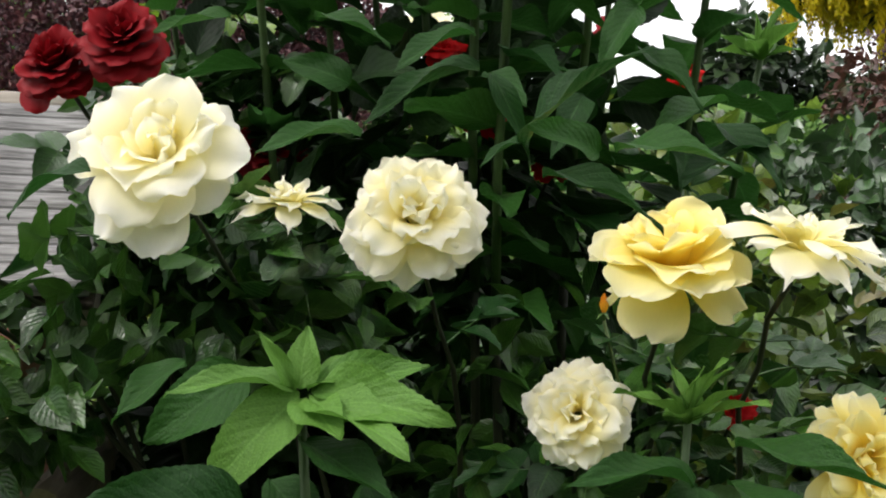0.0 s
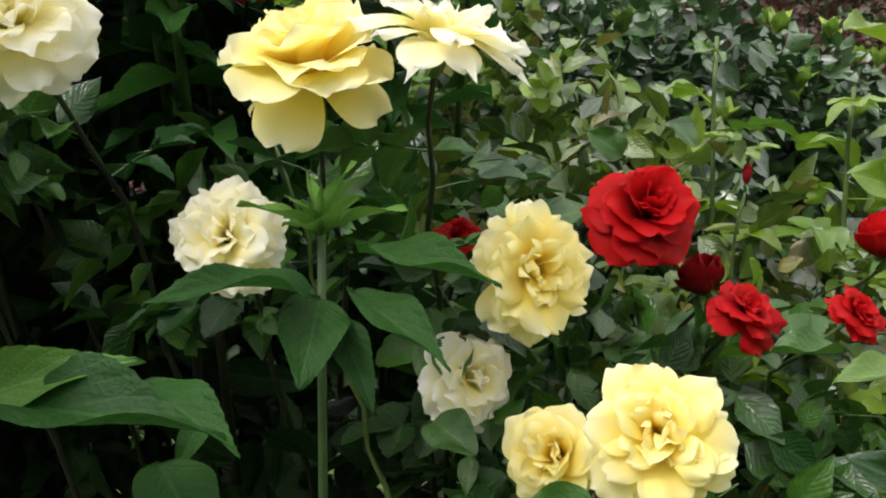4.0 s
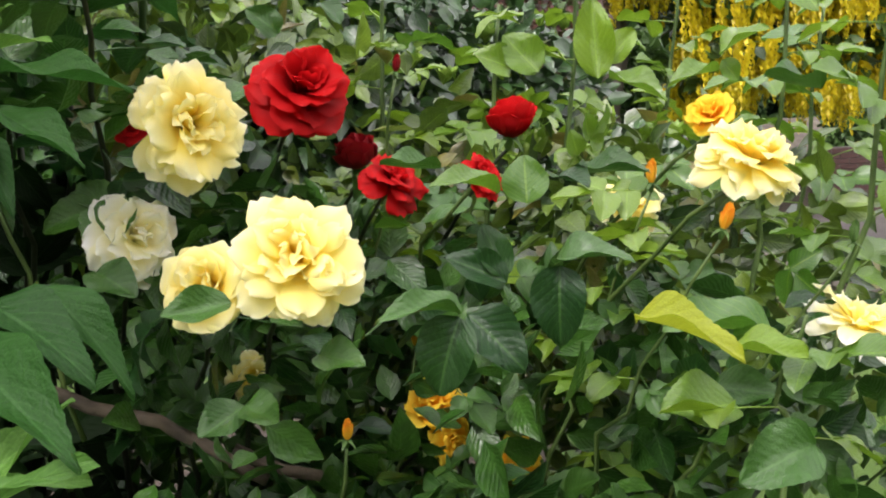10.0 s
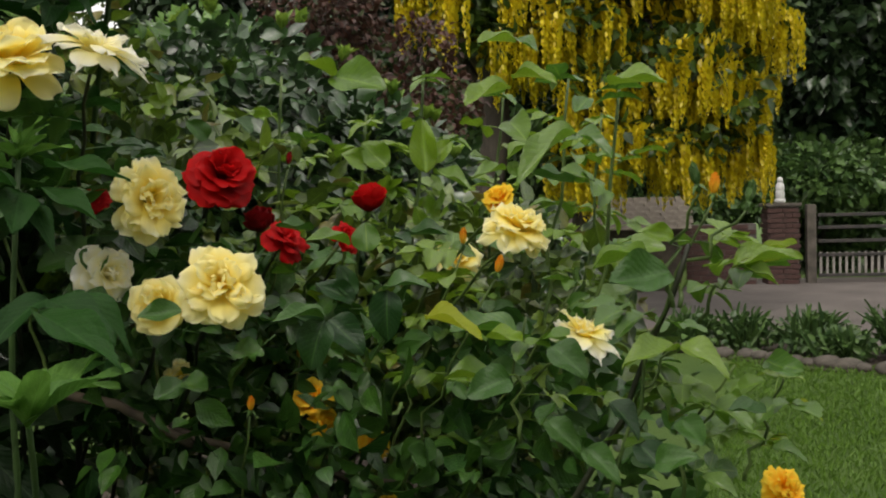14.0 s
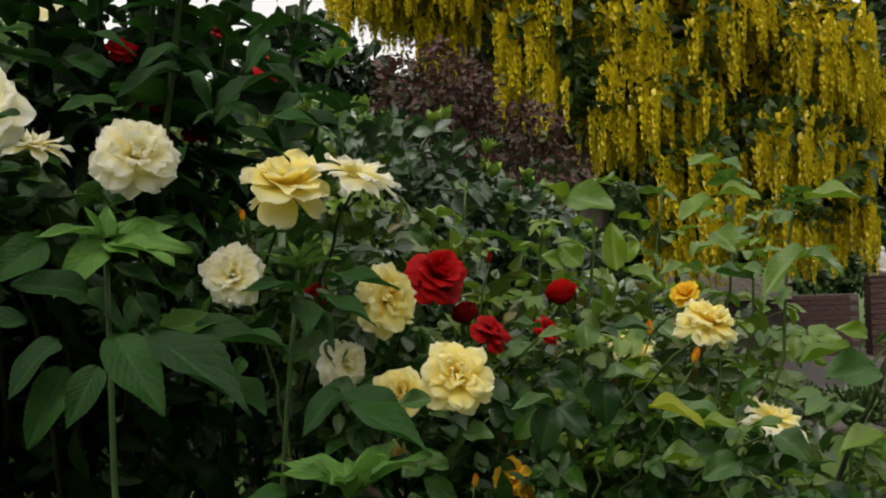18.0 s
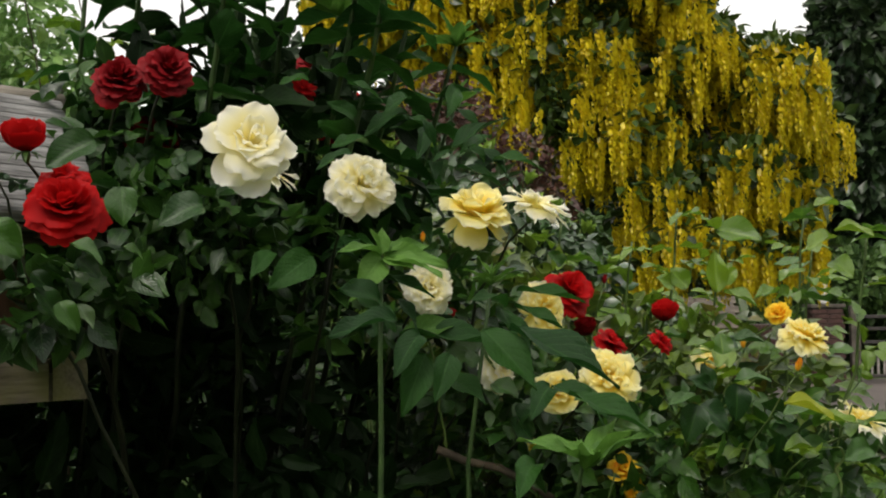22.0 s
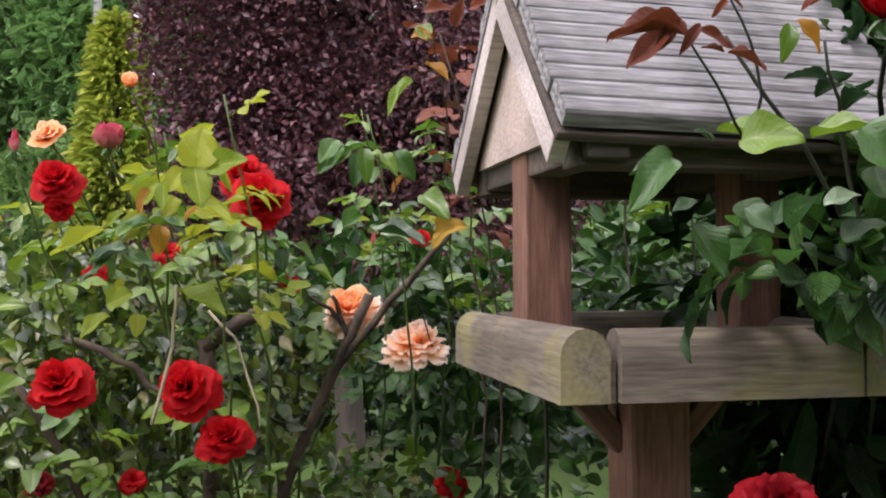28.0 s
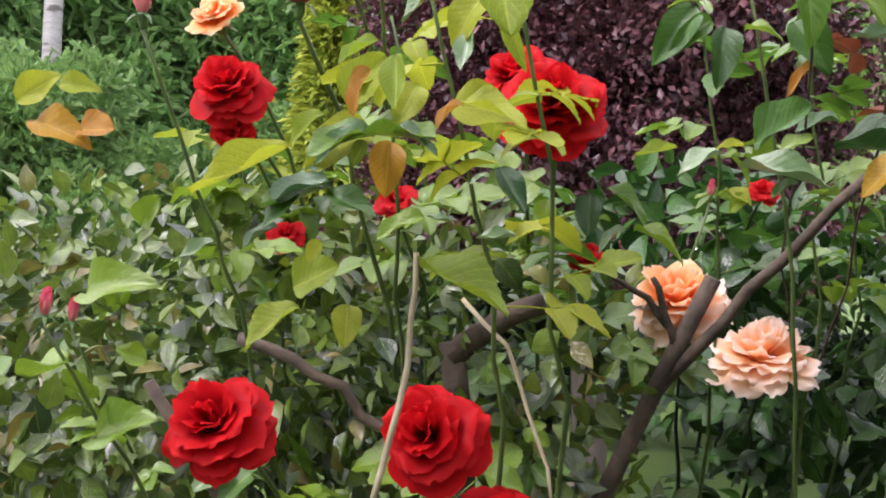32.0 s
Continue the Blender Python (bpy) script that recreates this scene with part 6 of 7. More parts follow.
leaf(red, (0.725, 0.518, 1.396), (0.26, -0.97, 0.06), (-0.28, -0.34, 0.90), 0.070, M_YOUNG, "leaflet", None, 0.60)
leaf(red, (0.722, 0.521, 1.384), (-0.97, -0.14, -0.20), (-0.27, -0.34, 0.90), 0.081, M_YOUNG, "leaflet", None, 0.80)
leaf(red, (0.721, 0.522, 1.343), (-0.18, -0.91, -0.37), (-0.57, -0.70, 0.44), 0.056, M_YOUNG, "leaflet", None, 1.20)
leaf(red, (0.806, 0.472, 1.370), (-0.73, -0.19, -0.65), (-0.62, -0.66, 0.42), 0.037, M_YOUNG, "leaflet", None, 1.20)
leaf(red, (0.828, 0.458, 1.385), (0.37, -0.93, 0.05), (-0.30, -0.31, 0.90), 0.083, M_YOUNG, "leaflet", None, 0.70)
leaf(red, (0.607, 0.242, 1.304), (-0.96, -0.11, -0.25), (-0.30, -0.31, 0.90), 0.084, M_YOUNG, "leaflet", None, 0.60)
leaf(red, (0.607, 0.242, 1.304), (0.31, -0.89, -0.33), (-0.30, -0.31, 0.90), 0.048, M_YOUNG, "leaflet", None, 0.70)
leaf(yellow, (0.797, 0.322, 1.160), (-0.98, 0.13, -0.16), (-0.56, -0.65, 0.51), 0.089, M_LEAF, "leaflet", None, 1.00)
leaf(yellow, (0.858, 0.287, 1.162), (0.70, -0.62, 0.35), (-0.29, -0.29, 0.91), 0.082, M_YOUNG, "leaflet", None, 0.60)
leaf(yellow, (0.861, 0.286, 1.165), (0.54, -0.78, -0.32), (-0.29, -0.29, 0.91), 0.055, M_YOUNG, "leaflet", None, 0.60)
leaf(yellow, (0.795, 0.310, 1.076), (0.36, -0.93, -0.11), (-0.26, -0.30, 0.92), 0.066, M_YOUNG, "leaflet", None, 0.90)
leaf(yellow, (0.795, 0.310, 1.074), (-1.00, -0.01, 0.06), (-0.26, -0.30, 0.92), 0.079, M_YOUNG, "leaflet", None, 0.80)
leaf(yellow, (0.621, 0.383, 1.051), (-0.98, -0.05, -0.17), (-0.41, -0.70, 0.58), 0.060, M_LEAF, "leaflet", None, 1.10)
leaf(yellow, (0.652, 0.347, 1.087), (0.25, -0.88, -0.41), (-0.45, -0.69, 0.56), 0.051, M_LEAF, "leaflet", None, 1.20)
leaf(yellow, (0.841, 0.201, 1.066), (0.11, -0.98, -0.15), (-0.61, -0.55, 0.57), 0.026, M_YOUNG, "leaflet", None, 1.20)
leaf(yellow, (0.786, 0.226, 1.023), (0.29, -0.96, -0.02), (-0.27, -0.27, 0.92), 0.045, M_LEAF, "leaflet", None, 1.00)
leaf(yellow, (0.748, 0.295, 0.956), (0.31, -0.83, 0.46), (-0.49, -0.59, 0.64), 0.048, M_LEAF, "leaflet", None, 1.10)
leaf(left_red, (-1.235, 1.129, 1.391), (0.12, -0.02, 0.99), (0.17, -0.92, 0.35), 0.058, M_LIME, "leaflet", None, 1.40)
leaf(left_red, (-1.238, 1.128, 1.395), (0.25, -0.32, -0.92), (0.17, -0.92, 0.34), 0.057, M_LIME, "leaflet", None, 1.10)
leaf(left_red, (-1.223, 1.130, 1.393), (0.93, -0.30, 0.21), (0.16, -0.93, 0.35), 0.057, M_LIME, "leaflet", None, 1.00)
leaf(left_red, (-1.251, 1.128, 1.392), (-0.36, -0.55, -0.75), (0.18, -0.92, 0.35), 0.038, M_LIME, "leaflet", None, 1.10)
leaf(left_red, (-1.403, 1.485, 1.355), (-0.53, -0.66, -0.53), (0.27, -0.89, 0.38), 0.075, M_LIME, "leaflet", None, 0.90)
leaf(left_red, (-1.392, 1.467, 1.345), (-0.62, -0.75, -0.22), (0.13, -0.42, 0.90), 0.068, M_YOUNG, "leaflet", None, 0.90)
leaf(left_red, (-1.401, 1.465, 1.347), (0.93, -0.32, -0.18), (0.13, -0.42, 0.90), 0.079, M_YOUNG, "leaflet", None, 0.70)
leaf(left_red, (-1.425, 1.459, 1.303), (-0.76, -0.62, -0.21), (0.14, -0.41, 0.90), 0.066, M_LEAF, "leaflet", None, 1.00)
leaf(left_red, (-1.329, 1.480, 1.369), (0.99, -0.14, 0.00), (0.19, -0.91, 0.36), 0.057, M_LIME, "leaflet", None, 1.20)
leaf(left_red, (-1.357, 1.474, 1.387), (-0.29, -0.55, -0.79), (0.23, -0.91, 0.34), 0.042, M_LIME, "leaflet", None, 1.20)
leaf(left_red, (-1.431, 1.509, 1.380), (0.66, 0.14, 0.74), (0.29, -0.89, 0.36), 0.058, M_LIME, "leaflet", None, 1.10)
leaf(left_red, (-1.709, 1.448, 1.376), (0.79, 0.17, 0.58), (0.55, -0.75, 0.37), 0.048, M_LIME, "leaflet", None, 1.00)
leaf(left_red, (-1.673, 1.455, 1.391), (0.97, 0.22, 0.06), (0.52, -0.77, 0.36), 0.036, M_LIME, "leaflet", None, 1.00)
leaf(left_red, (-1.694, 1.451, 1.359), (0.97, -0.16, -0.19), (0.53, -0.75, 0.38), 0.057, M_AMBER, "leaflet", None, 1.00)
leaf(left_red, (-1.656, 1.459, 1.352), (0.97, -0.21, -0.08), (0.50, -0.77, 0.39), 0.048, M_AMBER, "leaflet", None, 1.10)
leaf(left_red, (-1.472, 1.500, 1.218), (0.92, -0.16, 0.37), (0.31, -0.81, 0.49), 0.055, M_LIME, "leaflet", None, 1.20)
leaf(left_red, (-1.426, 1.511, 1.204), (0.10, -0.49, -0.86), (0.27, -0.82, 0.51), 0.041, M_LIME, "leaflet", None, 1.10)
leaf(left_red, (-1.467, 1.502, 1.201), (-0.65, -0.62, -0.43), (0.15, -0.39, 0.91), 0.064, M_LIME, "leaflet", None, 0.80)
leaf(left_red, (-1.367, 1.524, 1.239), (0.90, -0.30, -0.32), (0.10, -0.41, 0.91), 0.104, M_LIME, "leaflet", None, 0.70)
leaf(left_red, (-1.387, 1.498, 1.344), (-0.02, -0.20, -0.98), (0.25, -0.89, 0.39), 0.049, M_AMBER, "leaflet", None, 1.10)
leaf(left_red, (-1.636, 1.516, 1.104), (-0.52, -0.65, -0.55), (0.41, -0.71, 0.57), 0.040, M_YOUNG, "leaflet", None, 1.20)
leaf(left_red, (-1.621, 1.519, 1.146), (-0.61, -0.72, 0.33), (0.41, -0.73, 0.54), 0.036, M_YOUNG, "leaflet", None, 1.10)
leaf(left_red, (-1.628, 1.517, 1.271), (0.67, -0.31, 0.67), (0.44, -0.77, 0.45), 0.045, M_YOUNG, "leaflet", None, 1.00)
leaf(feeder_rose, (-0.561, 0.813, 1.359), (0.05, -0.49, -0.87), (-0.23, -0.88, 0.42), 0.039, M_LEAF, "leaflet", None, 1.40)
leaf(feeder_rose, (-0.657, 0.880, 1.334), (0.26, -0.51, -0.82), (-0.15, -0.89, 0.43), 0.039, M_LEAF, "leaflet", None, 1.30)
leaf(feeder_rose, (-0.585, 0.784, 1.389), (0.68, -0.38, -0.63), (-0.22, -0.89, 0.40), 0.063, M_LEAF, "leaflet", None, 1.30)
leaf(feeder_rose, (-0.497, 0.757, 1.286), (0.45, -0.43, -0.78), (-0.28, -0.84, 0.46), 0.049, M_LEAF, "leaflet", None, 1.00)
leaf(feeder_rose, (-0.486, 0.750, 1.362), (0.84, -0.51, -0.21), (-0.14, -0.41, 0.90), 0.051, M_LEAF, "leaflet", None, 1.00)
leaf(feeder_rose, (-0.673, 0.829, 1.384), (0.73, -0.67, 0.13), (-0.14, -0.90, 0.40), 0.055, M_YOUNG, "leaflet", None, 1.30)
leaf(feeder_rose, (-0.614, 0.819, 1.385), (0.75, -0.64, 0.17), (-0.09, -0.43, 0.90), 0.060, M_YOUNG, "leaflet", None, 0.80)
leaf(feeder_rose, (-0.732, 0.839, 1.371), (-0.60, -0.60, -0.53), (-0.10, -0.91, 0.41), 0.070, M_LEAF, "leaflet", None, 0.80)
leaf(feeder_rose, (-0.457, 0.736, 1.502), (-0.86, -0.09, -0.50), (-0.34, -0.89, 0.32), 0.079, M_LEAF, "leaflet", None, 1.00)
leaf(feeder_rose, (-0.441, 0.637, 1.429), (-0.04, -0.30, -0.95), (-0.38, -0.85, 0.36), 0.053, M_LEAF, "leaflet", None, 1.30)
leaf(feeder_rose, (-0.330, 0.671, 1.414), (-0.93, -0.29, -0.24), (-0.44, -0.82, 0.38), 0.066, M_LEAF, "leaflet", None, 1.20)
leaf(yellow, (0.774, 0.428, 1.160), (0.37, -0.89, 0.26), (-0.24, -0.33, 0.91), 0.081, M_YOUNG, "leaflet", None, 0.60)
leaf(yellow, (0.595, 0.523, 1.107), (0.40, -0.91, -0.03), (-0.17, -0.37, 0.91), 0.086, M_LIME, "leaflet", None, 0.50)
leaf(yellow, (0.683, 0.525, 1.076), (0.21, -0.98, -0.07), (-0.20, -0.35, 0.92), 0.068, M_YOUNG, "leaflet", None, 0.70)
leaf(yellow, (0.909, 0.295, 1.173), (0.40, -0.88, 0.26), (-0.30, -0.29, 0.91), 0.050, M_LIME, "leaflet", None, 0.70)
leaf(yellow, (0.928, 0.283, 1.169), (-0.99, 0.03, -0.12), (-0.31, -0.28, 0.91), 0.067, M_LIME, "leaflet", None, 0.60)
leaf(yellow, (0.842, 0.307, 1.007), (0.24, -0.95, -0.19), (-0.26, -0.28, 0.92), 0.059, M_YOUNG, "leaflet", None, 0.90)
leaf(yellow, (0.941, 0.315, 1.047), (-0.05, -0.97, -0.23), (-0.60, -0.56, 0.57), 0.061, M_YOUNG, "leaflet", None, 0.90)
leaf(yellow, (0.960, 0.296, 0.995), (0.22, -0.98, 0.00), (-0.29, -0.26, 0.92), 0.041, M_LIME, "leaflet", None, 0.50)
leaf(yellow, (0.768, 0.344, 0.966), (0.00, -0.90, -0.44), (-0.49, -0.61, 0.63), 0.057, M_LEAF, "leaflet", None, 1.00)
leaf(yellow, (0.715, 0.374, 0.963), (0.09, -0.94, -0.34), (-0.45, -0.63, 0.63), 0.057, M_LEAF, "leaflet", None, 0.90)
leaf(yellow, (0.743, 0.365, 1.013), (0.25, -0.87, -0.43), (-0.23, -0.31, 0.92), 0.053, M_LEAF, "leaflet", None, 0.90)
leaf(yellow, (0.934, 0.303, 0.945), (0.30, -0.94, 0.14), (-0.27, -0.26, 0.93), 0.043, M_YOUNG, "leaflet", None, 0.80)
leaf(yellow, (0.811, 0.323, 0.992), (-0.13, -0.88, -0.47), (-0.52, -0.59, 0.61), 0.054, M_LEAF, "leaflet", None, 1.00)
leaf(yellow, (0.746, 0.287, 0.896), (-0.89, -0.31, -0.33), (-0.47, -0.57, 0.67), 0.045, M_LEAF, "leaflet", None, 1.00)
leaf(yellow, (0.823, 0.306, 0.928), (0.34, -0.91, -0.26), (-0.25, -0.27, 0.93), 0.051, M_YOUNG, "leaflet", None, 0.80)
leaf(yellow, (0.680, 0.398, 0.994), (0.28, -0.86, -0.42), (-0.43, -0.66, 0.61), 0.054, M_LEAF, "leaflet", None, 0.90)
leaf(yellow, (0.877, 0.266, 0.867), (0.35, -0.89, 0.29), (-0.26, -0.25, 0.93), 0.048, M_YOUNG, "leaflet", None, 0.70)
leaf(yellow, (0.896, 0.421, 1.192), (-0.95, 0.12, 0.30), (-0.58, -0.66, 0.49), 0.050, M_YOUNG, "leaflet", None, 0.90)
leaf(yellow, (0.934, 0.399, 1.187), (0.35, -0.82, 0.44), (-0.60, -0.63, 0.49), 0.034, M_YOUNG, "leaflet", None, 0.90)
leaf(left_red, (-1.453, 1.458, 1.293), (-0.48, -0.83, -0.29), (0.17, -0.40, 0.90), 0.042, M_YOUNG, "leaflet", None, 0.90)
leaf(left_red, (-1.679, 1.510, 1.207), (0.84, -0.44, 0.32), (0.46, -0.75, 0.48), 0.082, M_YOUNG, "leaflet", None, 0.90)
leaf(left_red, (-1.668, 1.513, 1.074), (0.85, -0.38, 0.36), (0.43, -0.71, 0.55), 0.088, M_YOUNG, "leaflet", None, 0.90)
leaf(left_red, (-1.755, 1.493, 1.149), (0.14, -0.86, -0.49), (0.50, -0.70, 0.51), 0.057, M_YOUNG, "leaflet", None, 0.90)
leaf(left_red, (-1.730, 1.499, 1.130), (0.88, -0.44, 0.17), (0.23, -0.34, 0.91), 0.080, M_YOUNG, "leaflet", None, 0.90)
leaf(shrub, (-0.039, 0.669, 1.231), (0.93, -0.36, -0.04), (0.11, -0.37, 0.92), 0.171, M_BIG, "long", None, 0.85)
leaf(shrub, (-0.036, 0.668, 1.228), (0.88, -0.29, 0.37), (0.22, -0.76, 0.61), 0.104, M_STAR, "long", None, 0.90)
leaf(shrub, (-0.049, 0.692, 1.279), (-0.27, -0.67, -0.69), (0.24, -0.79, 0.56), 0.059, M_BIG, "long", None, 1.00)
leaf(shrub, (-0.115, 0.652, 1.289), (0.65, -0.58, -0.50), (0.28, -0.77, 0.57), 0.074, M_BIG, "long", None, 1.10)
leaf(shrub, (-0.052, 0.648, 1.286), (0.47, -0.60, -0.65), (0.21, -0.79, 0.58), 0.054, M_BIG, "long", None, 1.10)
leaf(shrub, (0.300, 0.911, 1.547), (-0.88, -0.38, -0.28), (-0.08, -0.44, 0.89), 0.106, M_BIG, "long", None, 0.90)
leaf(shrub, (0.247, 0.918, 1.566), (0.60, -0.63, -0.49), (-0.06, -0.45, 0.89), 0.093, M_BIG, "long", None, 0.90)
leaf(shrub, (0.252, 0.883, 1.580), (-0.85, -0.47, -0.24), (-0.08, -0.45, 0.89), 0.098, M_BIG, "long", None, 0.90)
leaf(shrub, (0.125, 0.890, 1.587), (-0.40, -0.62, -0.67), (-0.02, -0.95, 0.30), 0.077, M_BIG, "long", None, 1.00)
leaf(shrub, (0.168, 0.868, 1.623), (0.64, -0.61, -0.47), (-0.06, -0.45, 0.89), 0.082, M_BIG, "long", None, 0.90)
leaf(shrub, (0.168, 0.854, 1.658), (-0.48, -0.54, -0.70), (-0.19, -0.95, 0.24), 0.088, M_BIG, "long", None, 0.90)
leaf(left_red, (-0.968, 1.415, 1.659), (0.82, -0.56, 0.13), (0.06, -0.95, 0.30), 0.048, M_COPPER, "leaflet", None, 0.70)
leaf(left_red, (-0.924, 1.409, 1.635), (0.29, -0.52, 0.81), (0.04, -0.95, 0.31), 0.048, M_COPPER, "leaflet", None, 0.70)
leaf(left_red, (-0.987, 1.420, 1.625), (0.77, -0.55, -0.31), (0.07, -0.94, 0.32), 0.045, M_AMBER, "leaflet", None, 0.80)
leaf(left_red, (-0.973, 1.417, 1.639), (0.23, -0.50, -0.83), (0.07, -0.95, 0.31), 0.040, M_YOUNG, "leaflet", None, 1.10)
leaf(left_red, (-0.967, 1.420, 1.581), (0.73, -0.46, -0.51), (0.03, -0.45, 0.89), 0.055, M_AMBER, "leaflet", None, 0.60)
leaf(left_red, (-0.986, 1.424, 1.556), (-0.69, -0.43, -0.58), (0.03, -0.44, 0.90), 0.069, M_YOUNG, "leaflet", None, 0.50)
leaf(left_red, (-0.901, 1.404, 1.660), (0.74, -0.66, 0.13), (0.03, -0.95, 0.30), 0.038, M_COPPER, "leaflet", None, 0.80)
leaf(left_red, (-1.027, 1.421, 1.708), (0.70, -0.50, -0.50), (0.10, -0.95, 0.28), 0.050, M_COPPER, "leaflet", None, 0.70)
leaf(left_red, (-1.106, 1.449, 1.472), (-0.34, -0.54, -0.77), (0.13, -0.91, 0.39), 0.062, M_YOUNG, "leaflet", None, 0.80)
leaf(left_red, (-1.062, 1.443, 1.458), (0.14, -0.31, -0.94), (0.11, -0.91, 0.39), 0.057, M_YOUNG, "leaflet", None, 0.80)
leaf(left_red, (-1.033, 1.439, 1.448), (0.56, -0.51, -0.65), (0.09, -0.91, 0.40), 0.043, M_YOUNG, "leaflet", None, 0.80)
leaf(left_red, (-1.094, 1.456, 1.335), (0.62, -0.72, 0.30), (0.12, -0.89, 0.44), 0.066, M_LEAF, "leaflet", None, 0.90)
leaf(left_red, (-1.040, 1.448, 1.329), (0.82, -0.58, 0.01), (0.05, -0.43, 0.90), 0.092, M_LEAF, "leaflet", None, 0.60)
leaf(left_red, (-0.973, 1.434, 1.385), (0.60, -0.66, -0.45), (0.06, -0.90, 0.42), 0.068, M_YOUNG, "leaflet", None, 0.90)
leaf(left_red, (-0.953, 1.434, 1.326), (0.62, -0.74, 0.28), (0.05, -0.89, 0.45), 0.065, M_AMBER, "leaflet", None, 0.90)
stem("stem", curve((-1.0, 1.95, 0.9), (-1.082, 1.75, 1.56), (0.02, 0, 0), 10, 0.004, 31), 0.0028, 0.0018, M_STEM, peach)
stem("stem", curve((-0.66, 0.86, 1.38), (-0.728, 0.8, 1.471), (0.01, 0, -0.01), 6, 0.002, 32), 0.0016, 0.0011, M_DARKSTEM, feeder_rose)
stem("stem", curve((-0.66, 0.84, 1.38), (-0.692, 0.8, 1.508), (0.015, 0, 0), 6, 0.003, 33), 0.0016, 0.0011, M_DARKSTEM, feeder_rose)
leaf(peach, (-1.129, 1.750, 1.510), (-0.56, -0.28, -0.78), (0.16, -0.93, 0.33), 0.080, M_LEAF, "leaflet", None, 0.80)
leaf(peach, (-1.113, 1.750, 1.496), (-0.74, -0.28, -0.61), (0.23, -0.92, 0.32), 0.061, M_YOUNG, "leaflet", None, 0.70)
leaf(peach, (-1.100, 1.750, 1.488), (-0.04, -0.28, -0.96), (0.24, -0.92, 0.32), 0.069, M_LEAF, "leaflet", None, 0.80)
leaf(peach, (-1.080, 1.750, 1.485), (0.96, -0.29, 0.02), (0.20, -0.42, 0.89), 0.041, M_YOUNG, "leaflet", None, 0.80)
leaf(peach, (-1.032, 1.750, 1.491), (0.57, -0.28, -0.77), (-0.14, -0.93, 0.33), 0.067, M_LEAF, "leaflet", None, 1.00)
leaf(peach, (-1.010, 1.750, 1.447), (-0.77, -0.27, -0.57), (0.12, -0.55, 0.83), 0.044, M_AMBER, "leaflet", None, 0.50)
leaf(peach, (-1.145, 1.750, 1.364), (-0.91, -0.29, -0.29), (-0.17, -0.65, 0.74), 0.052, M_LIME, "leaflet", None, 0.50)
leaf(peach, (-1.100, 1.750, 1.357), (-0.91, -0.30, -0.30), (-0.03, -0.42, 0.91), 0.057, M_SILVER, "leaflet", None, 0.90)
leaf(peach, (-1.078, 1.750, 1.364), (-0.96, -0.28, 0.09), (0.22, -0.65, 0.72), 0.032, M_LIME, "leaflet", None, 0.60)
leaf(peach, (-1.082, 1.750, 1.343), (0.94, -0.29, -0.18), (0.23, -0.66, 0.72), 0.099, M_SILVER, "leaflet", None, 0.50)
leaf(peach, (-1.043, 1.750, 1.359), (0.91, -0.29, 0.29), (0.15, -0.67, 0.73), 0.037, M_YOUNG, "leaflet", None, 1.10)
leaf(peach, (-0.988, 1.750, 1.389), (-0.95, -0.29, 0.09), (-0.21, -0.43, 0.88), 0.045, M_LEAF, "leaflet", None, 1.20)
leaf(peach, (-0.954, 1.750, 1.358), (-0.89, -0.29, 0.36), (-0.07, -0.66, 0.75), 0.038, M_LIME, "leaflet", None, 1.00)
leaf(peach, (-0.924, 1.750, 1.349), (-0.85, -0.29, -0.45), (0.38, -0.40, 0.83), 0.056, M_AMBER, "leaflet", None, 1.00)
leaf(peach, (-1.061, 1.750, 1.390), (0.96, -0.27, -0.03), (-0.03, -0.40, 0.92), 0.029, M_SILVER, "leaflet", None, 0.90)
leaf(peach, (-1.095, 1.750, 1.319), (0.84, -0.28, -0.47), (0.12, -0.51, 0.85), 0.032, M_LIME, "leaflet", None, 1.20)
leaf(peach, (-1.217, 1.750, 1.321), (0.81, -0.27, -0.52), (-0.08, -0.41, 0.91), 0.059, M_YOUNG, "leaflet", None, 0.60)
leaf(peach, (-1.189, 1.750, 1.277), (0.93, -0.28, -0.23), (0.23, -0.39, 0.89), 0.064, M_YOUNG, "leaflet", None, 0.50)
leaf(peach, (-1.235, 1.750, 1.314), (-0.04, -0.29, -0.96), (-0.08, -0.94, 0.33), 0.049, M_LEAF, "leaflet", None, 1.00)
leaf(peach, (-1.282, 1.750, 1.309), (0.06, -0.28, -0.96), (-0.24, -0.92, 0.32), 0.047, M_YOUNG, "leaflet", None, 1.00)
leaf(peach, (-1.198, 1.750, 1.277), (-0.87, -0.29, -0.40), (-0.02, -0.54, 0.84), 0.038, M_SILVER, "leaflet", None, 0.70)
leaf(peach, (-1.077, 1.750, 1.314), (-0.64, -0.26, -0.72), (-0.09, -0.94, 0.33), 0.026, M_LIME, "leaflet", None, 1.10)
leaf(peach, (-1.025, 1.750, 1.327), (-0.87, -0.29, -0.40), (-0.01, -0.46, 0.89), 0.035, M_YOUNG, "leaflet", None, 0.80)
leaf(peach, (-0.924, 1.750, 1.323), (0.90, -0.30, -0.32), (0.08, -0.63, 0.77), 0.043, M_LEAF, "leaflet", None, 0.90)
leaf(peach, (-0.938, 1.750, 1.441), (0.67, -0.29, -0.69), (-0.24, -0.92, 0.32), 0.042, M_LEAF, "leaflet", None, 0.80)
leaf(peach, (-0.930, 1.750, 1.472), (-0.95, -0.29, -0.10), (0.31, -0.67, 0.68), 0.059, M_SILVER, "leaflet", None, 0.40)
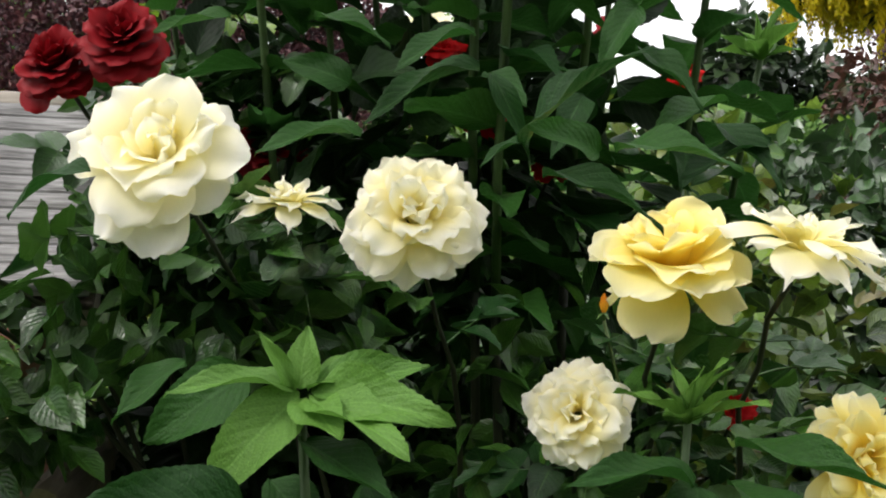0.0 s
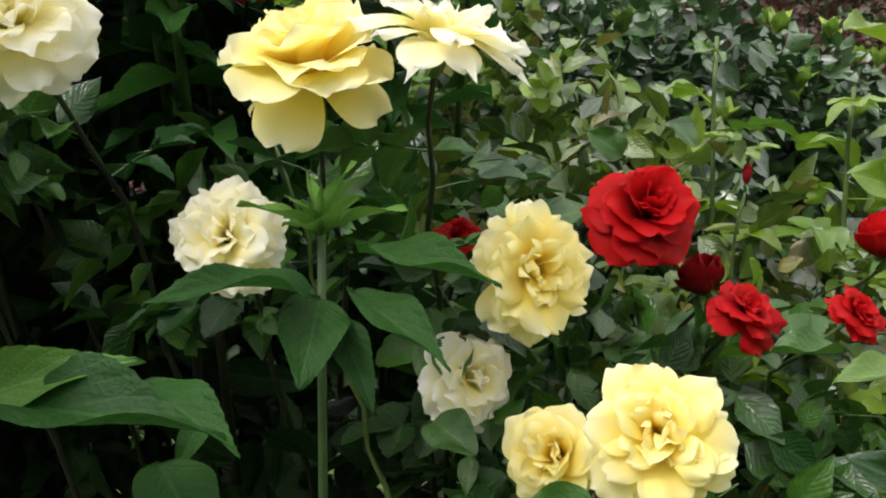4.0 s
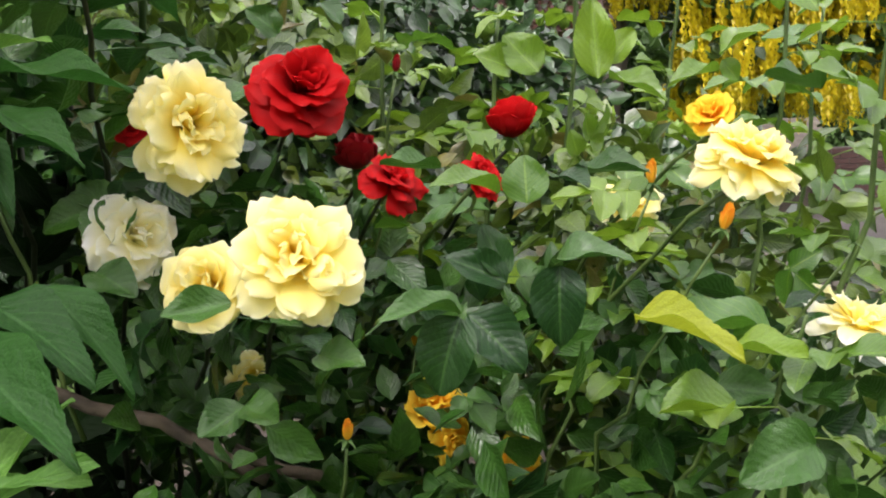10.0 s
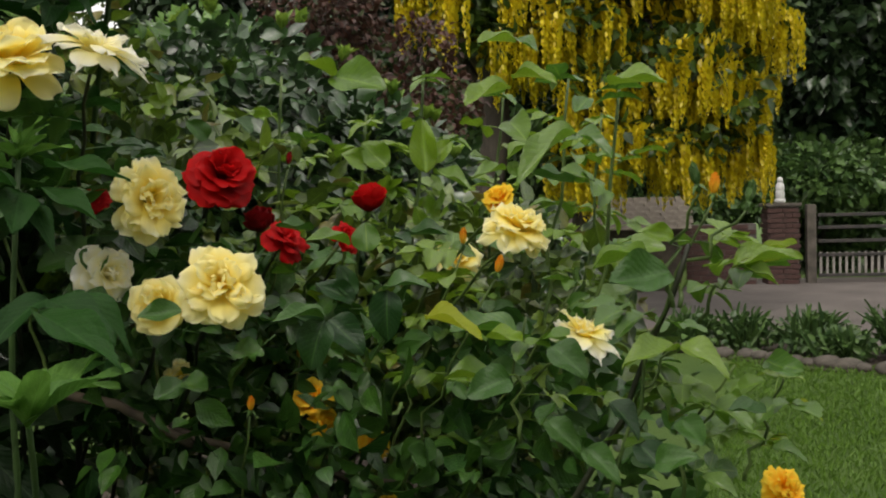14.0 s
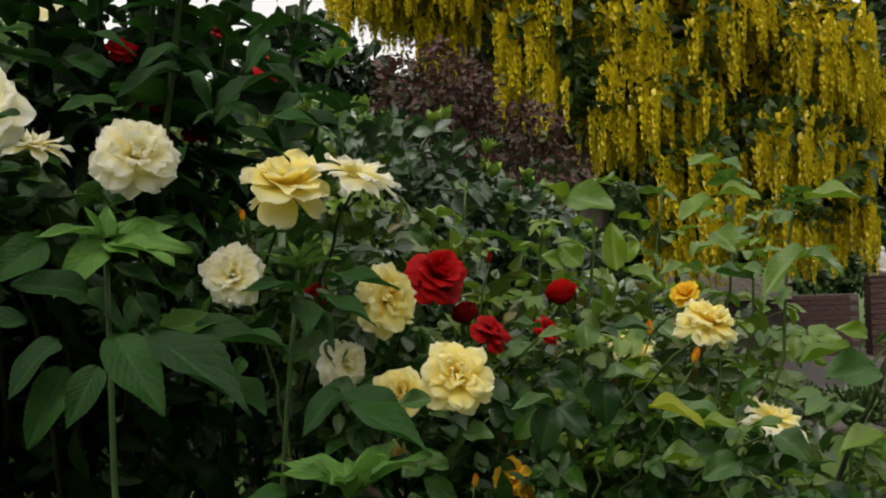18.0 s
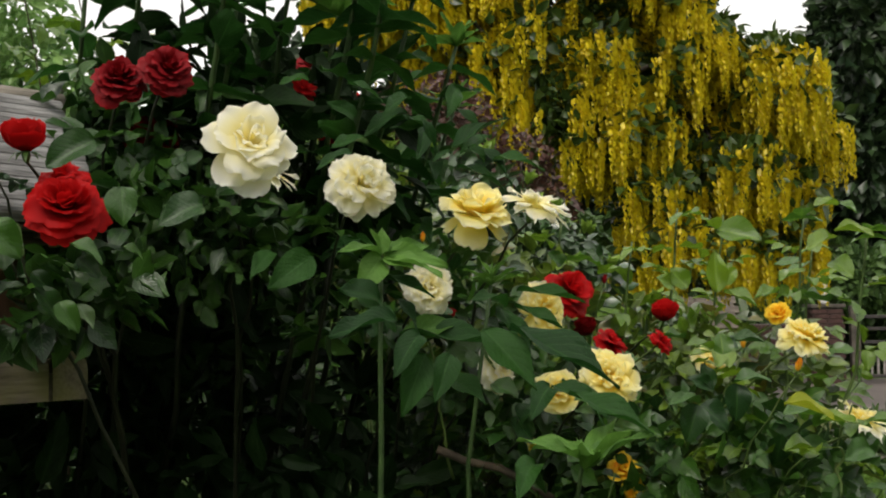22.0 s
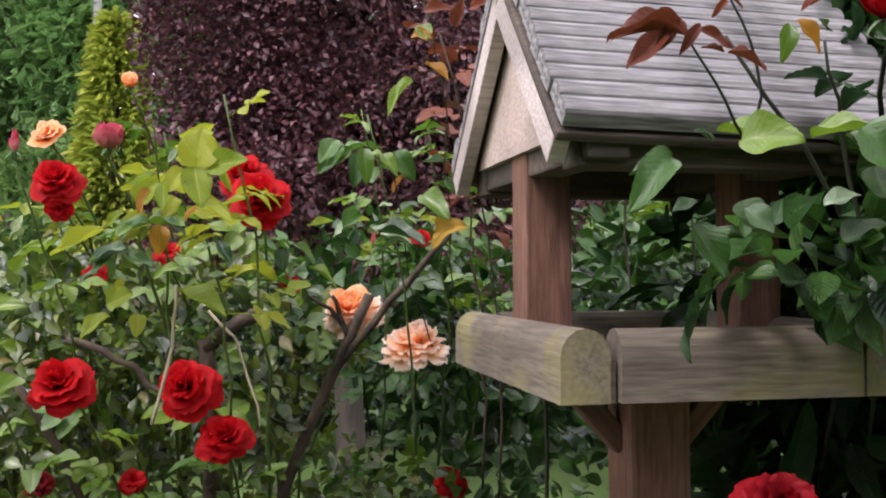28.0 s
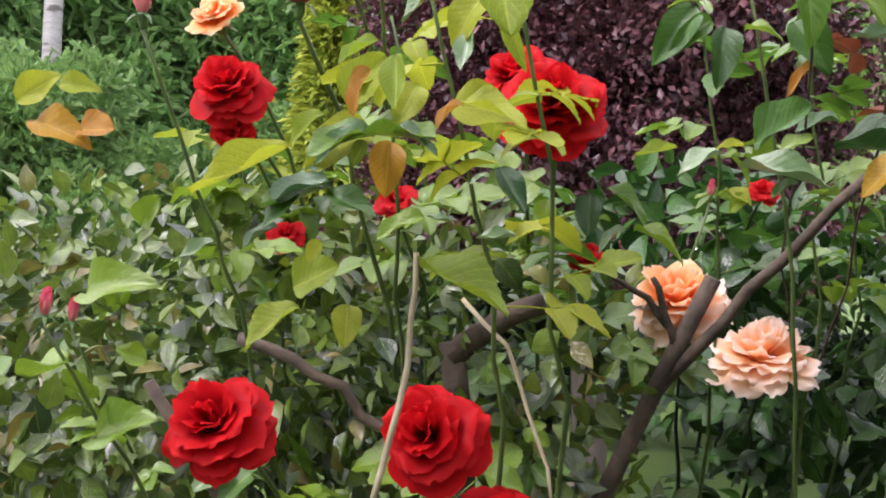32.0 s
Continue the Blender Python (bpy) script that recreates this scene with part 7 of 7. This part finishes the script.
leaf(left_red, (-1.332, 1.450, 1.457), (-0.82, -0.30, -0.48), (0.25, -0.43, 0.86), 0.044, M_SILVER, "leaflet", None, 0.60)
leaf(left_red, (-1.298, 1.450, 1.452), (-0.59, -0.29, -0.75), (-0.08, -0.94, 0.33), 0.049, M_LIME, "leaflet", None, 1.10)
leaf(left_red, (-1.280, 1.450, 1.441), (0.21, -0.27, -0.94), (-0.25, -0.91, 0.32), 0.052, M_LIME, "leaflet", None, 0.50)
leaf(left_red, (-1.309, 1.450, 1.424), (-0.10, -0.28, -0.95), (-0.17, -0.93, 0.33), 0.039, M_SILVER, "leaflet", None, 0.70)
leaf(left_red, (-1.384, 1.450, 1.419), (-0.85, -0.30, -0.43), (0.26, -0.40, 0.88), 0.040, M_LIME, "leaflet", None, 0.60)
leaf(left_red, (-1.369, 1.450, 1.408), (0.11, -0.27, -0.96), (-0.08, -0.94, 0.33), 0.055, M_LIME, "leaflet", None, 0.65)
leaf(left_red, (-1.315, 1.450, 1.367), (0.95, -0.26, -0.16), (0.12, -0.47, 0.87), 0.061, M_LIME, "leaflet", None, 0.80)
leaf(left_red, (-1.315, 1.450, 1.367), (-0.83, -0.31, -0.46), (-0.14, -0.48, 0.86), 0.032, M_AMBER, "leaflet", None, 0.70)
leaf(left_red, (-1.391, 1.450, 1.398), (-0.30, -0.28, -0.91), (-0.25, -0.91, 0.32), 0.046, M_AMBER, "leaflet", None, 0.60)
leaf(left_red, (-1.390, 1.450, 1.348), (-0.89, -0.32, -0.32), (0.30, -0.66, 0.69), 0.057, M_SILVER, "leaflet", None, 0.50)
leaf(left_red, (-1.371, 1.450, 1.346), (0.93, -0.26, -0.26), (0.00, -0.54, 0.84), 0.046, M_SILVER, "leaflet", None, 0.50)
leaf(left_red, (-1.429, 1.450, 1.362), (-0.76, -0.30, -0.58), (0.31, -0.59, 0.74), 0.040, M_LIME, "leaflet", None, 0.70)
leaf(left_red, (-1.456, 1.450, 1.336), (-0.79, -0.32, -0.52), (0.33, -0.53, 0.78), 0.096, M_LIME, "leaflet", None, 0.45)
leaf(left_red, (-1.424, 1.450, 1.307), (-0.91, -0.32, -0.27), (-0.01, -0.63, 0.78), 0.059, M_SILVER, "leaflet", None, 0.70)
leaf(left_red, (-1.426, 1.450, 1.296), (0.92, -0.26, -0.30), (-0.08, -0.69, 0.72), 0.053, M_LEAF, "leaflet", None, 0.70)
leaf(left_red, (-1.394, 1.450, 1.339), (-0.36, -0.28, -0.89), (0.27, -0.91, 0.32), 0.025, M_LIME, "leaflet", None, 0.90)
leaf(left_red, (-1.285, 1.450, 1.317), (0.55, -0.28, -0.79), (0.27, -0.91, 0.32), 0.046, M_LEAF, "leaflet", None, 0.70)
leaf(left_red, (-1.292, 1.450, 1.310), (-0.94, -0.33, -0.06), (0.11, -0.60, 0.79), 0.018, M_SILVER, "leaflet", None, 0.60)
leaf(left_red, (-1.321, 1.450, 1.274), (-0.94, -0.31, 0.13), (-0.06, -0.54, 0.84), 0.022, M_SILVER, "leaflet", None, 0.60)
leaf(left_red, (-1.270, 1.450, 1.264), (-0.94, -0.31, -0.14), (0.27, -0.57, 0.78), 0.035, M_SILVER, "leaflet", None, 0.50)
leaf(left_red, (-1.344, 1.450, 1.278), (-0.88, -0.31, -0.35), (0.04, -0.69, 0.72), 0.045, M_YOUNG, "leaflet", None, 0.70)
leaf(left_red, (-1.523, 1.450, 1.258), (-0.78, -0.32, -0.55), (0.28, -0.67, 0.69), 0.035, M_SILVER, "leaflet", None, 0.60)
leaf(left_red, (-1.467, 1.450, 1.270), (-0.83, -0.33, -0.44), (0.10, -0.45, 0.89), 0.036, M_SILVER, "leaflet", None, 0.60)
leaf(left_red, (-1.431, 1.450, 1.259), (-0.41, -0.32, -0.86), (0.25, -0.91, 0.32), 0.022, M_LIME, "leaflet", None, 1.00)
leaf(left_red, (-1.504, 1.450, 1.314), (-0.92, -0.33, 0.21), (0.18, -0.46, 0.87), 0.034, M_SILVER, "leaflet", None, 0.60)
leaf(feeder_rose, (-0.728, 0.800, 1.471), (-0.95, -0.09, 0.29), (-0.13, -0.59, 0.80), 0.065, M_COPPER, "leaflet", None, 0.35)
leaf(feeder_rose, (-0.730, 0.800, 1.481), (-1.00, -0.10, 0.01), (-0.12, -0.45, 0.89), 0.072, M_COPPER, "leaflet", None, 0.35)
leaf(feeder_rose, (-0.738, 0.800, 1.481), (-0.57, -0.09, -0.82), (0.27, -0.91, 0.32), 0.032, M_COPPER, "leaflet", None, 0.70)
leaf(feeder_rose, (-0.744, 0.800, 1.474), (-0.72, -0.09, -0.69), (-0.03, -0.94, 0.33), 0.055, M_COPPER, "leaflet", None, 0.60)
leaf(feeder_rose, (-0.715, 0.800, 1.481), (-0.59, -0.09, -0.80), (-0.01, -0.94, 0.33), 0.034, M_COPPER, "leaflet", None, 0.50)
leaf(feeder_rose, (-0.715, 0.800, 1.478), (0.76, -0.09, -0.64), (-0.20, -0.93, 0.32), 0.034, M_COPPER, "leaflet", None, 0.50)
leaf(feeder_rose, (-0.692, 0.800, 1.456), (0.97, -0.10, -0.23), (0.03, -0.39, 0.92), 0.039, M_COPPER, "leaflet", None, 0.40)
leaf(feeder_rose, (-0.692, 0.800, 1.502), (-0.70, -0.10, -0.70), (-0.00, -0.94, 0.33), 0.020, M_COPPER, "leaflet", None, 0.60)
leaf(feeder_rose, (-0.692, 0.800, 1.505), (0.87, -0.11, -0.49), (0.00, -0.69, 0.73), 0.018, M_COPPER, "leaflet", None, 0.60)
leaf(feeder_rose, (-0.691, 0.800, 1.502), (0.12, -0.12, 0.98), (0.20, -0.92, 0.32), 0.016, M_COPPER, "leaflet", None, 0.80)
leaf(feeder_rose, (-0.695, 0.800, 1.456), (-0.91, -0.09, 0.41), (0.02, -0.47, 0.88), 0.022, M_COPPER, "leaflet", None, 0.50)
leaf(feeder_rose, (-0.602, 0.800, 1.505), (-0.93, -0.09, -0.34), (0.26, -0.49, 0.83), 0.032, M_COPPER, "leaflet", None, 0.50)
leaf(feeder_rose, (-0.633, 0.800, 1.484), (0.72, -0.11, -0.69), (-0.08, -0.94, 0.33), 0.038, M_AMBER, "leaflet", None, 0.60)
leaf(feeder_rose, (-0.639, 0.800, 1.481), (-0.12, -0.09, -0.99), (-0.01, -0.94, 0.33), 0.034, M_YOUNG, "leaflet", None, 0.80)
leaf(feeder_rose, (-0.689, 0.860, 1.387), (-0.80, -0.18, 0.58), (0.26, -0.49, 0.83), 0.023, M_LEAF, "leaflet", None, 0.90)
leaf(feeder_rose, (-0.686, 0.860, 1.397), (0.98, -0.20, -0.10), (-0.03, -0.41, 0.91), 0.061, M_YOUNG, "leaflet", None, 0.70)
leaf(feeder_rose, (-0.599, 0.860, 1.392), (0.94, -0.21, 0.26), (0.18, -0.54, 0.82), 0.053, M_YOUNG, "leaflet", None, 0.50)
leaf(feeder_rose, (-0.567, 0.860, 1.393), (0.81, -0.21, -0.55), (-0.18, -0.55, 0.81), 0.057, M_SILVER, "leaflet", None, 0.90)
leaf(feeder_rose, (-0.730, 0.860, 1.366), (-0.92, -0.20, -0.34), (-0.05, -0.52, 0.85), 0.045, M_LEAF, "leaflet", None, 0.60)
leaf(feeder_rose, (-0.661, 0.860, 1.326), (0.75, -0.21, -0.62), (0.08, -0.94, 0.33), 0.038, M_SILVER, "leaflet", None, 1.10)
leaf(feeder_rose, (-0.588, 0.860, 1.327), (0.90, -0.22, 0.38), (0.25, -0.60, 0.76), 0.037, M_SILVER, "leaflet", None, 1.00)
leaf(feeder_rose, (-0.571, 0.860, 1.293), (0.79, -0.21, 0.58), (0.19, -0.48, 0.85), 0.047, M_LEAF, "leaflet", None, 1.00)
leaf(feeder_rose, (-0.517, 0.860, 1.307), (0.65, -0.20, -0.73), (0.19, -0.93, 0.32), 0.074, M_LEAF, "leaflet", None, 0.70)
leaf(feeder_rose, (-0.460, 0.860, 1.283), (0.56, -0.22, -0.80), (0.26, -0.91, 0.32), 0.046, M_SILVER, "leaflet", None, 0.80)
leaf(feeder_rose, (-0.448, 0.860, 1.357), (0.95, -0.21, 0.25), (0.34, -0.54, 0.77), 0.057, M_LEAF, "leaflet", None, 0.60)
leaf(feeder_rose, (-0.397, 0.860, 1.365), (0.96, -0.20, -0.20), (0.10, -0.67, 0.74), 0.035, M_LEAF, "leaflet", None, 0.90)
leaf(feeder_rose, (-0.703, 0.860, 1.332), (-0.87, -0.19, -0.45), (0.31, -0.39, 0.87), 0.031, M_LEAF, "leaflet", None, 0.90)
leaf(feeder_rose, (-0.709, 0.860, 1.312), (0.50, -0.20, -0.84), (0.12, -0.94, 0.33), 0.064, M_LEAF, "leaflet", None, 0.80)
leaf(feeder_rose, (-0.459, 0.860, 1.350), (0.63, -0.19, -0.76), (0.16, -0.93, 0.33), 0.046, M_LEAF, "leaflet", None, 1.00)
leaf(feeder_rose, (-0.521, 0.860, 1.328), (0.75, -0.20, -0.63), (-0.04, -0.94, 0.33), 0.044, M_LEAF, "leaflet", None, 1.00)
leaf(feeder_rose, (-0.613, 0.860, 1.292), (0.79, -0.20, -0.58), (0.18, -0.47, 0.86), 0.034, M_LEAF, "leaflet", None, 1.00)
# low leafy tip of the shrub before the yellow roses
stem("stem", curve((0.2, 0.72, 0.5), (0.145, 0.47, 1.075), (0, 0, 0), 8, 0.006, 41), 0.0045, 0.003, M_SHRUBSTEM, shrub)
for i in range(9):
    a = i * 2.4
    rise = 0.25 + 0.3 * (i % 3)
    leaf(shrub, (0.145, 0.47, 1.07 - 0.012 * (i % 3)), (math.cos(a), math.sin(a), rise), (-0.4 * math.cos(a), -0.4 * math.sin(a) - 0.3, 1), 0.085 + 0.012 * (i % 3), M_STAR, "long", None, 0.8)
leaf(shrub, (0.168, 0.536, 1.145), (0.38, -0.88, -0.27), (-0.15, -0.38, 0.91), 0.14, M_BIG, "long", None, 0.80)
leaf(shrub, (0.080, 0.497, 1.059), (-0.69, -0.73, 0.04), (-0.12, -0.37, 0.92), 0.10, M_BIG, "long", None, 1.00)
